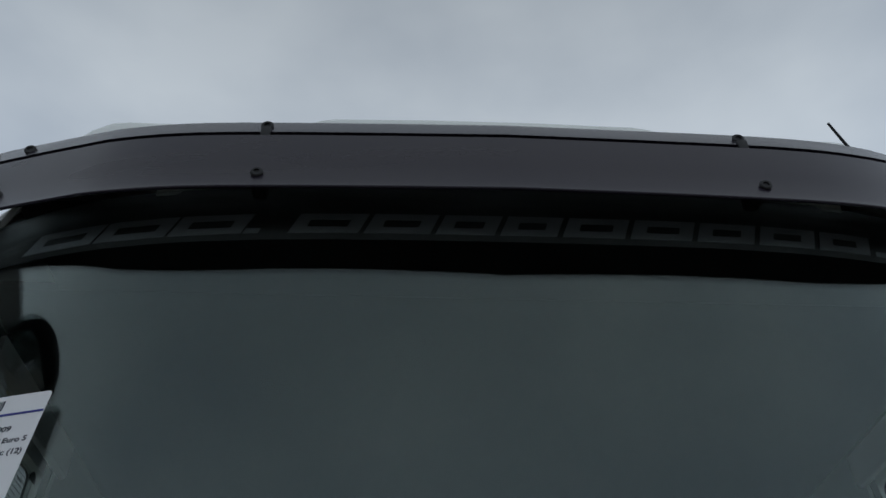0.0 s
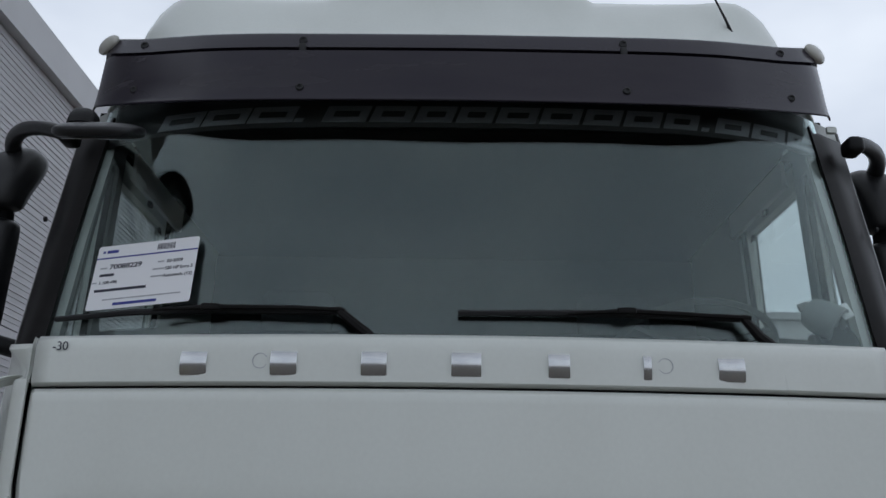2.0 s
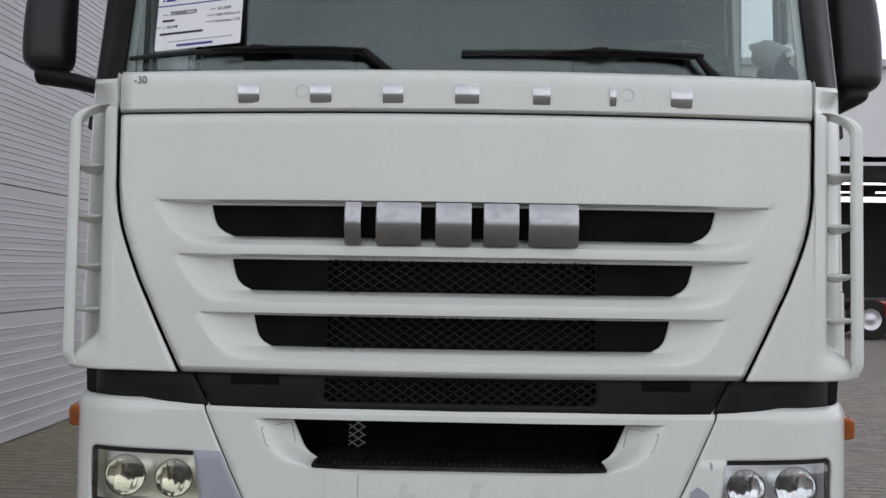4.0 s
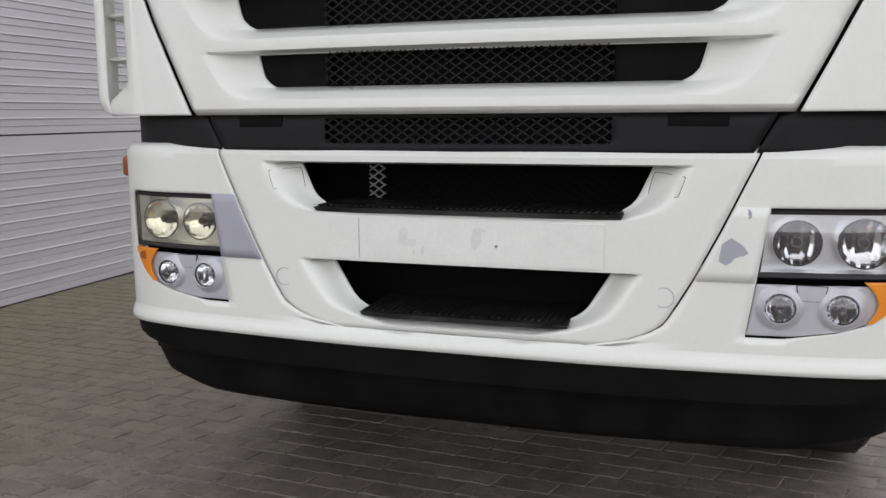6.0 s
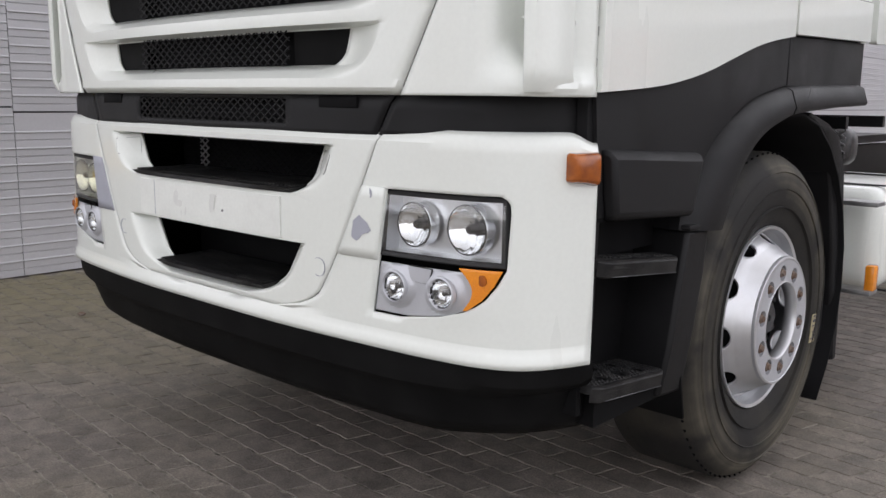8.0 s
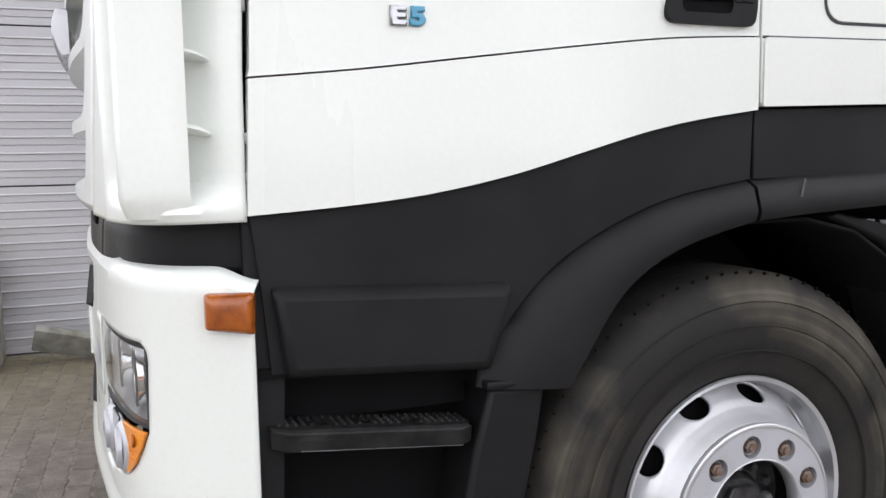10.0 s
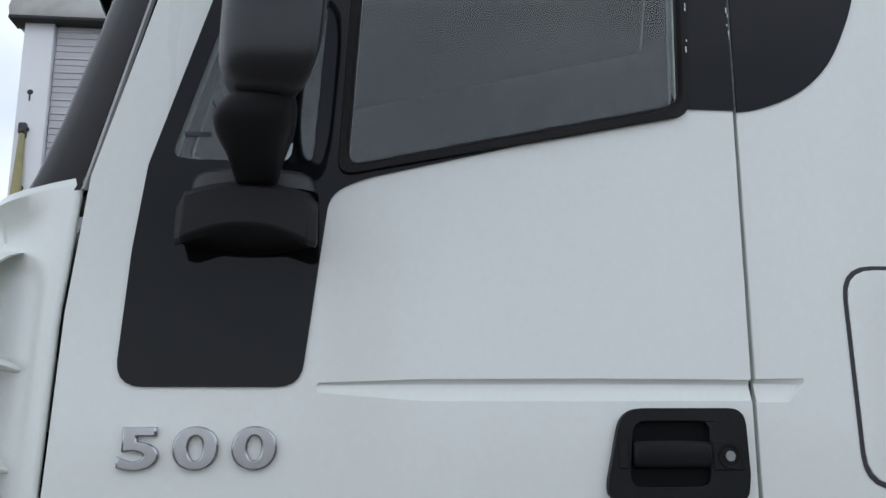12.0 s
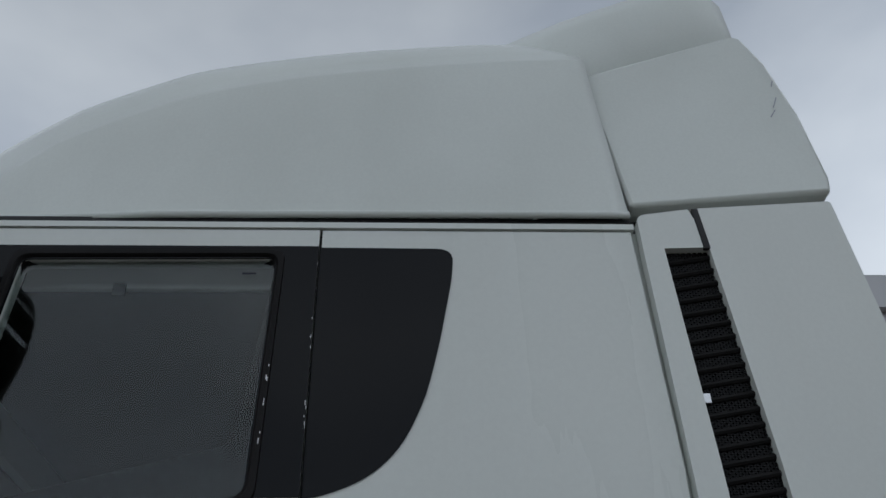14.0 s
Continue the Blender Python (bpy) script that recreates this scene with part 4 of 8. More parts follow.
# corner air deflectors
CORNER = curve([(1.012, 0.010), (1.05, 0.026), (1.085, 0.055), (1.112, 0.10), (1.138, 0.16), (1.168, 0.236)])
CORNER_LEN = sum(math.dist(a, b) for a, b in zip(CORNER, CORNER[1:]))
for sgn in (-1, 1):
    deflector = new("corner_deflector")
    deflector.parent = truck
    deflector["label"] = "white corner air deflector with a slatted vane"

    def corner_skin(s, z):
        x, y = along(CORNER, max(0, s))
        if s < 0:
            x, y = 1.012 + s, front_y(1.012 + s)
        rise = 0.052 + 0.075 * smooth((s - 0.01) / 0.085) * (1 - smooth((s - 0.10) / 0.06))
        sill = smooth((1.300 + rise - z) / rise) ** (1 + 12 * (rise - 0.052))
        ledge = sill * (1 - 0.22 * smooth((1.312 - z) / 0.03))
        waist = smooth((s - 0.02) / 0.10) * (1 - smooth((s - 0.16) / 0.11)) * (1 - sill) * (1 - smooth((z - 2.095) / 0.04)) * 0.032
        edge = lerp([(1.29, 0.240), (1.55, 0.242), (1.95, 0.256), (2.17, 0.278)], z) - 0.236
        reach = smooth((s - 0.10) / (CORNER_LEN - 0.10))
        out = lerp([(0.0, 0.0), (0.04, 0.024), (0.08, 0.056), (0.12, 0.066), (0.16, 0.060), (0.2, 0.044), (0.245, 0.022), (0.286, 0.004)], s) * ledge
        setback = 0.075 * smooth((z - 2.040) / 0.030) * smooth((s + 0.002) / 0.01) * (1 - smooth((s - 0.03) / 0.17))
        return (x - waist * (1 - ledge) + 0.012 * reach + out, y + setback + edge * reach + waist * 0.4 + 0.006 * smooth((z - 2.135) / 0.012), z + 0.024 * reach * smooth((z - 2.02) / 0.12))

    bm = bmesh.new()
    sheet(bm, steps(1.283, 1.290, 1.30, 1.312, 1.325, 1.34, 1.352, 1.37, 1.39, 1.41, 1.43, 1.99, 2.01, 2.03, 2.045, 2.06, 2.135, 2.147, fine=0.03),
          lambda z: [lerp(SEAM, z) + 0.006 - 1.012, 0.0 if z > 1.83 else 0.001, CORNER_LEN], [10, 26], corner_skin)
    part("deflector_body", bm, WHITE, deflector, flip=sgn, solid=0.008)
    # vane: a tall plate that stands clear of the body, its ends curved in
    bm = bmesh.new()
    rows = []
    for i in range(81):
        z = 1.292 + (2.062 - 1.292) * (1 - (1 - i / 80) ** 1.4)
        top, low = max(0.0, (z - 2.000) / 0.062), smooth((1.345 - z) / 0.06)
        x = 1.182 - 0.085 * (1 - math.sqrt(1 - 0.99 * top * top)) - 0.010 * low ** 2 + 0.008 * (1.7 - z)
        y0, y1 = 0.030 + 0.026 * top ** 2 + 0.014 * low ** 2, 0.145 + 0.030 * top ** 3 + 0.030 * low ** 2
        prof = [(x - 0.054, y0 + 0.006), (x - 0.048, y0 - 0.001), (x - 0.038, y0 - 0.002), (x - 0.022, y0 + 0.006), (x - 0.009, y0 + 0.032), (x, y1 - 0.02), (x, y1), (x - 0.010, y1), (x - 0.015, y1 - 0.03), (x - 0.032, y0 + 0.038), (x - 0.050, y0 + 0.018)]
        rows.append([(px, py, z) for px, py in prof])
    loft(bm, rows)
    part("vane", bm, WHITE, deflector, "white upright vane", flip=sgn)
    for z in (1.880, 1.727, 1.580, 1.450):
        bm = bmesh.new()
        loft(bm, [[(1.128 + hx * math.cos(a), y, z + dz + hz * math.sin(a)) for a in [2 * math.pi * q / 14 for q in range(14)]]
                  for y, hx, hz, dz in ((0.085, 0.046, 0.004, 0.004), (0.11, 0.050, 0.009, 0.003), (0.145, 0.050, 0.011, 0.0), (0.165, 0.046, 0.010, -0.004), (0.180, 0.036, 0.008, -0.009), (0.192, 0.020, 0.005, -0.013), (0.196, 0.006, 0.002, -0.015))])
        part("slat", bm, WHITE, deflector, flip=sgn)


# ---- cab sides ----
SIDE = 1.195
LOW = curve([(0.240, 1.294), (0.416, 1.305), (0.581, 1.322), (0.755, 1.354), (0.918, 1.397), (1.066, 1.436), (1.199, 1.462), (1.356, 1.483)], 4)
BELT = curve([(0.249, 1.537), (0.454, 1.556), (0.679, 1.583), (0.942, 1.614), (1.146, 1.634), (1.356, 1.643)], 4)
DOOR_FRONT = [(0.505, 2.9365), (0.374, 2.48), (0.290, 2.17), (0.268, 1.95), (0.252, 1.55)]
WIN = [(0.697, 2.200), (1.262, 2.325), (1.280, 2.856), (0.737, 2.852)]
TRI = [(0.412, 2.203), (0.638, 2.197), (0.655, 2.45), (0.690, 2.82), (0.592, 2.82)]
INNER_WIN = [(0.66, 2.30), (1.225, 2.44), (1.285, 2.94), (0.705, 2.94)]
INNER_TRI = [(0.43, 2.215), (0.60, 2.215), (0.655, 2.85), (0.60, 2.85)]
BLACKOUT = ([(0.585, 2.889)] + [(0.470, 2.50), (0.378, 2.19), (0.362, 2.05)] + fillet([(0.352, 2.0), (0.352, 1.838), (0.632, 1.838), (0.640, 2.0)], [0, 0.04, 0.04, 0])[1:-1]
            + fillet([(0.640, 1.95), (0.668, 2.150), (0.72, 2.176), (1.284, 2.318)], [0, 0.04, 0.03, 0])[1:-1] + [(1.284, 2.318), (1.3652, 2.318), (1.3722, 2.889)])
QUARTER = [(1.3772, 2.886)] + fillet([(1.5, 2.886), (1.674, 2.884), (1.655, 2.75)], [0, 0.04, 0])[1:-1] + curve([(1.664, 2.80), (1.645, 2.70), (1.629, 2.624), (1.604, 2.528), (1.575, 2.458), (1.548, 2.412), (1.515, 2.376), (1.47, 2.345), (1.41, 2.322), (1.3705, 2.315)], 3)


def grow(pts, d):
    """A convex-ish outline moved outwards by d."""
    c = Vector((sum(p[0] for p in pts) / len(pts), sum(p[1] for p in pts) / len(pts)))
    return [tuple(Vector(p) + (Vector(p) - c).normalized() * d) for p in pts]


for sgn in (-1, 1):
    door = new("door")
    door.parent = truck
    door["label"] = "white cab door with a black window surround"
    bm = bmesh.new()
    outline = list(BELT) + [(1.358, 1.817), (1.10, 1.8165), (0.82, 1.817), (0.656, 1.830), (0.652, 1.838), (0.656, 1.845), (0.82, 1.851), (1.10, 1.8525), (1.3585, 1.851), (1.372, 2.9365)] + DOOR_FRONT
    plate(bm, outline, SIDE, 0.035, "x", [fillet(WIN, 0.02), fillet(TRI, 0.025)])
    part("door_skin", bm, WHITE, door, flip=sgn, bevel=0.0025)
    bm = bmesh.new()
    plate(bm, list(LOW) + [(p[0], p[1] - 0.004) for p in reversed(BELT)], SIDE + 0.004, 0.03, "x")
    part("lower_door_skin", bm, WHITE, door, "white lower door panel", flip=sgn, bevel=0.005)
    bm = bmesh.new()
    plate(bm, BLACKOUT, SIDE + 0.004, 0.004, "x", [fillet(WIN, 0.02), fillet(TRI, 0.025)])
    part("window_surround", bm, GLOSS, door, "glossy black window surround", flip=sgn)
    bm = bmesh.new()
    loft(bm, [[(SIDE + h, *p) for p in fillet(grow(WIN, g), 0.03)] for g, h in ((0.030, 0.004), (0.028, 0.012), (0.012, 0.012), (0.004, 0.004), (0.0, -0.02))], caps=False)
    part("window_frame", bm, SATIN, door, "satin black rubber window frame", flip=sgn)
    bm = bmesh.new()
    plate(bm, fillet(WIN, 0.02), SIDE - 0.008, 0.004, "x")
    part("window_pane", bm, WINDOW, door, "tinted side window", flip=sgn).visible_shadow = False
    bm = bmesh.new()
    plate(bm, fillet(TRI, 0.025), SIDE - 0.002, 0.004, "x")
    part("quarter_pane", bm, WINDOW, door, "tinted quarter light", flip=sgn).visible_shadow = False
    part("pane_mark", rbox((SIDE - 0.0005, 1.225, 2.818), (0.001, 0.030, 0.005), 0.0003, 1), INK, door, flip=sgn)
    part("pane_mark", rbox((SIDE - 0.0005, 0.452, 2.246), (0.001, 0.042, 0.008), 0.0003, 1), INK, door, flip=sgn)
    # pressed crease: steep above, sloping out below
    bm = bmesh.new()
    loft(bm, [[(SIDE - 0.001, y, zt), (SIDE - 0.003, y, zt - 0.001), (SIDE - d, y, zt - 0.007 * (zt - zb) / 0.034), (SIDE - d, y, zt - 0.010 * (zt - zb) / 0.034), (SIDE - d * 0.55, y, zt - 0.020 * (zt - zb) / 0.034), (SIDE - 0.001, y, zb), (SIDE - 0.02, y, zb), (SIDE - 0.02, y, zt)]
              for y, zt, zb, d in ((0.650, 1.841, 1.835, 0.003), (0.656, 1.846, 1.829, 0.005), (0.82, 1.852, 1.816, 0.009), (1.10, 1.8535, 1.8155, 0.010), (1.3575, 1.852, 1.816, 0.010))])
    part("door_crease", bm, WHITE, door, flip=sgn, sharp=50)
    # handle
    handle = new("door_handle")
    handle.parent = truck
    handle["label"] = "black recessed door handle with a key lock"
    hole = fillet([(1.142, 1.684), (1.274, 1.684), (1.277, 1.785), (1.152, 1.785)], [0.022, 0.018, 0.018, 0.022])
    bm = bmesh.new()
    plate(bm, fillet([(1.101, 1.661), (1.334, 1.659), (1.340, 1.70), (1.338, 1.805), (1.134, 1.805)], [0.034, 0.028, 0, 0.028, 0.034]), SIDE + 0.014, 0.014, "x", [hole])
    part("handle_surround", bm, BLACK, handle, flip=sgn, bevel=0.004)
    part("handle_well", rbox((SIDE + 0.0025, 1.210, 1.735), (0.003, 0.134, 0.103), 0.001, 1), DARK, handle, flip=sgn)
    bm = bmesh.new()
    loft(bm, [[(SIDE + 0.004, y, z0), (SIDE + 0.016, y, z0 + 0.003), (SIDE + 0.021, y, z0 + 0.012), (SIDE + 0.019, y, z1 - 0.008), (SIDE + 0.012, y, z1), (SIDE + 0.004, y, z1)]
              for y, z0, z1 in ((1.150, 1.714, 1.752), (1.156, 1.711, 1.755), (1.20, 1.710, 1.756), (1.250, 1.710, 1.755), (1.276, 1.711, 1.752))])
    part("handle_grip", bm, BLACK, handle, flip=sgn, bevel=0.003)
    # raised band on either side of the grip
    for y0, y1, z0, z1 in ((1.126, 1.142, 1.712, 1.757), (1.279, 1.329, 1.708, 1.754)):
        part("handle_land", rbox((SIDE + 0.0148, (y0 + y1) / 2, (z0 + z1) / 2), (0.0032, y1 - y0, z1 - z0), 0.0014, 1), BLACK, handle, flip=sgn)
    bm = bmesh.new()
    lathe(bm, [(0.0195, 0.0), (0.0185, 0.0022), (0.0150, 0.0016), (0.0125, -0.001)], (SIDE + 0.0164, 1.306, 1.730), "x", 24)
    part("lock", bm, SATIN, handle, flip=sgn)
    bm = bmesh.new()
    disc(bm, 0.0080, (SIDE + 0.0172, 1.306, 1.730), "x", 20, 0.003)
    part("lock_cylinder", bm, STEEL, handle, "bright key cylinder", flip=sgn)
    part("key_slot", rbox((SIDE + 0.0190, 1.306, 1.730), (0.0010, 0.0018, 0.008), 0.0002, 1), INK, handle, flip=sgn)
    # front hinges in the door gap
    for z in (1.36, 1.43, 1.66):
        part("hinge", rbox((1.168, 0.246, z), (0.03, 0.012, 0.022), 0.003), STEEL, door, flip=sgn)

# power badges on the driver's door
badge = new("power_badge")
badge.parent = truck
for figure, y in (("5", 0.361), ("0", 0.444), ("0", 0.531)):
    lettering(figure, 0.083, BADGE, badge, pose(SIDE + 0.0045, y, 1.7185, 90, 0, 90), "badge_figure", 0.004, bold=0.0012, wide=1.56)
lettering("E", 0.044, BADGE, badge, pose(SIDE + 0.0035, 0.510, 1.6365, 90, 0, 90), "badge_letter", 0.003, bold=0.001, wide=1.35)
lettering("5", 0.044, BLUE_BADGE, badge, pose(SIDE + 0.0035, 0.549, 1.6365, 90, 0, 90), "badge_figure", 0.003, bold=0.001, wide=1.35)

# rear cab side, quarter panel and locker flap
for sgn in (-1, 1):
    bm = bmesh.new()
    plate(bm, [(1.3655, 1.497), (2.082, 1.512), (2.100, 2.37), (2.084, 2.9365), (1.3778, 2.9365), (1.3655, 1.851), (1.448, 1.852), (1.449, 1.848), (1.419, 1.817), (1.414, 1.8155), (1.365, 1.8155), (1.3635, 1.66)], SIDE, 0.03, "x")
    part("cab_side_panel", bm, WHITE, truck, "white rear cab side panel", flip=sgn, bevel=0.0025)
    bm = bmesh.new()
    plate(bm, fillet([(1.368, 1.490), (2.084, 1.505), (2.084, 1.646), (1.368, 1.640)], [0.006, 0.004, 0.004, 0.012]), SIDE + 0.007, 0.033, "x")
    part("lower_side_panel", bm, WHITE, truck, "white lower side panel", flip=sgn, bevel=0.006)
    bm = bmesh.new()
    plate(bm, [(1.366, 1.638), (2.084, 1.644), (2.084, 1.650), (1.366, 1.644)], SIDE + 0.0012, 0.002, "x")
    part("panel_gap", bm, JOINT, truck, flip=sgn)
    bm = bmesh.new()
    plate(bm, QUARTER, SIDE + 0.003, 0.004, "x")
    part("quarter_panel", bm, GLOSS, truck, "glossy black quarter panel", flip=sgn)
    flap = fillet([(1.540, 1.678), (1.93, 1.678), (1.93, 2.040), (1.536, 2.040)], 0.055)
    bm = bmesh.new()
    loft(bm, [[(SIDE + h, *p) for p in grow(flap, g)] for g, h in ((0.005, 0.0008), (0.0, 0.0012), (-0.004, 0.0008))], caps=False)
    part("flap_gap", bm, JOINT, truck, flip=sgn)
    bm = bmesh.new()
    plate(bm, grow(flap, -0.004), SIDE + 0.003, 0.003, "x")
    part("locker_flap", bm, WHITE, truck, "white locker flap", flip=sgn, bevel=0.002)
    bm = bmesh.new()
    loft(bm, [[(SIDE - 0.001, y, 1.853), (SIDE - d, y - 0.2 * (y > 1.4) * 0.03, 1.845), (SIDE - d, y - 0.006 * (y > 1.4), 1.842), (SIDE - 0.001, y - 0.033 * (y > 1.4), 1.815), (SIDE - 0.02, y - 0.033 * (y > 1.4), 1.815), (SIDE - 0.02, y, 1.853)]
              for y, d in ((1.366, 0.010), (1.440, 0.008), (1.451, 0.002))])
    part("side_crease", bm, WHITE, truck, flip=sgn)
    # near-black shell, standing in for shade behind the door gaps, gutter and glass
    bm = bmesh.new()
    plate(bm, [(0.262, 1.29), (2.09, 1.48), (2.10, 2.99), (0.53, 2.99), (0.315, 2.2)], SIDE - 0.036, 0.02, "x", [fillet(INNER_WIN, 0.03), fillet(INNER_TRI, 0.02)])
    part("cab_shell_side", bm, DARK, truck, flip=sgn)
    bm = bmesh.new()
    loft(bm, [[(SIDE - 0.030, y, 2.942), (SIDE + 0.004 * k, y, 2.941), (SIDE + 0.003 * k, y, 2.957), (SIDE - 0.005, y, 2.962), (SIDE - 0.03, y, 2.962)]
              for y, k in ((0.50, 0.2), (0.62, 1), (1.35, 1), (2.05, 1), (2.092, 1))])
    part("roof_gutter", bm, WHITE, truck, flip=sgn)
    # black strip sunk in the rear door gap, in place of its shade
    bm = bmesh.new()
    plate(bm, [(1.350, 1.50), (1.376, 1.50), (1.386, 2.9365), (1.362, 2.9365)], SIDE - 0.024, 0.004, "x")
    part("door_seal", bm, GASKET, truck, "black strip that shades the door gap", flip=sgn)

# chipped paint along the door gap
rnd = random.Random(21)
chips = new("chipped_paint")
chips.parent = truck
for k in range(10):
    z = 2.33 + 0.57 * rnd.random() ** 0.8
    y = 1.3635 + (z - 2.318) * 0.014 + rnd.uniform(-0.0015, 0.0015)
    part("chip", rbox((SIDE + 0.0046, y, z), (0.0012, rnd.uniform(0.0008, 0.0018), rnd.uniform(0.002, 0.014)), 0.0003, 1), PAPER, chips)
for k in range(7):
    z = rnd.uniform(2.42, 2.60)
    part("chip", rbox((SIDE + 0.0125, 1.283 + (z - 2.4) * 0.022 + rnd.uniform(-0.002, 0.002), z), (0.0012, rnd.uniform(0.001, 0.0024), rnd.uniform(0.002, 0.011)), 0.0003, 1), PAPER, chips)

# ---- roof ----
RIDGE = curve([(0.17, 3.02), (0.22, 3.09), (0.30, 3.19), (0.38, 3.295), (0.45, 3.372), (0.573, 3.452), (0.709, 3.522), (0.862, 3.592), (1.023, 3.650), (1.366, 3.718), (1.70, 3.757), (1.86, 3.763), (1.97, 3.738), (2.06, 3.675)], 3)
CREASE = curve([(0.17, 2.985), (0.45, 3.10), (0.70, 3.262), (0.872, 3.352), (1.093, 3.440), (1.389, 3.505), (1.777, 3.555), (2.048, 3.572)], 3)
WIDTH = [(0.17, 0.93), (0.25, 1.00), (0.35, 1.06), (0.5, 1.12), (0.7, 1.165), (1.0, 1.188), (2.1, 1.197)]
bm = bmesh.new()
rows = []
for i in range(61):
    y = 0.17 + (2.055 - 0.17) * (i / 60) ** 1.2
    w, zc, zr = lerp(WIDTH, y), lerp(CREASE, y), lerp(RIDGE, y)
    k = smooth((y - 0.2) / 0.5)
    base, d, hump = 2.976, zr - zc, smooth((y - 0.36) / 0.10)
    half = [(w + 0.003, base), (w + 0.003, base + 0.012 * k), (w - 0.006, base + 0.020 * k), (w - 0.012, base + (zc - base) * 0.33), (w - 0.023, base + (zc - base) * 0.66), (w - 0.031, zc - 0.034), (w - 0.034, zc - 0.022),
            (w - 0.046, zc - 0.010), (w - 0.066, zc + d * 0.22), (w - 0.092, zc + d * 0.50), (w - 0.125, zc + d * 0.74), (w - 0.165, zc + d * 0.90), (w - 0.205, zc + d * 0.985), (w - 0.245, zr), (w - 0.29, zr - 0.002),
            (w - 0.35, zr - 0.012 * k), (w * 0.56, zr - 0.010), (0.435, zr - 0.008), (0.415, zr + 0.002 * hump), (0.395, zr + 0.018 * hump), (0.36, zr + 0.024 * hump), (0.12, zr + 0.030 * hump)]
    fade = 0.2 * (1 - smooth((y - 0.17) / 0.36))
    lean = 0.033 * smooth((y - 1.5) / 0.55)
    side = []
    for x, z in half:
        bend = fade * (x / 1.06) ** 3.5
        side.append((x, y + bend + lean * min(1, max(0, (3.5 - z) / 0.53)), z + 0.4 * bend))
    rows.append(side + [(-x, yy, z) for x, yy, z in reversed(side)])
loft(bm, rows, closed=False, caps=False)
part("high_roof", bm, ROOF, truck, "white moulded high roof with a raised hatch", sharp=30, solid=0.01)
for sgn in (-1, 1):
    # black strip added to darken the roof joint like a shaded cavity
    bm = bmesh.new()
    box(bm, (1.167 * sgn, 1.345, 2.970), (0.036, 1.49, 0.018))
    part("roof_seam", bm, GASKET, truck)
bm = bmesh.new()
tube(bm, [(0.850, 0.37, 3.19), (0.828, 0.36, 3.25), (0.795, 0.35, 3.325)], [0.008, 0.004, 0.003], 8)
part("antenna", bm, BLACK, truck, "short black roof antenna")

for sgn in (-1, 1):
    bm = bmesh.new()
    box(bm, (1.160 * sgn, 2.106, 2.22), (0.020, 0.060, 1.46))
    part("corner_filler", bm, WHITE, truck)

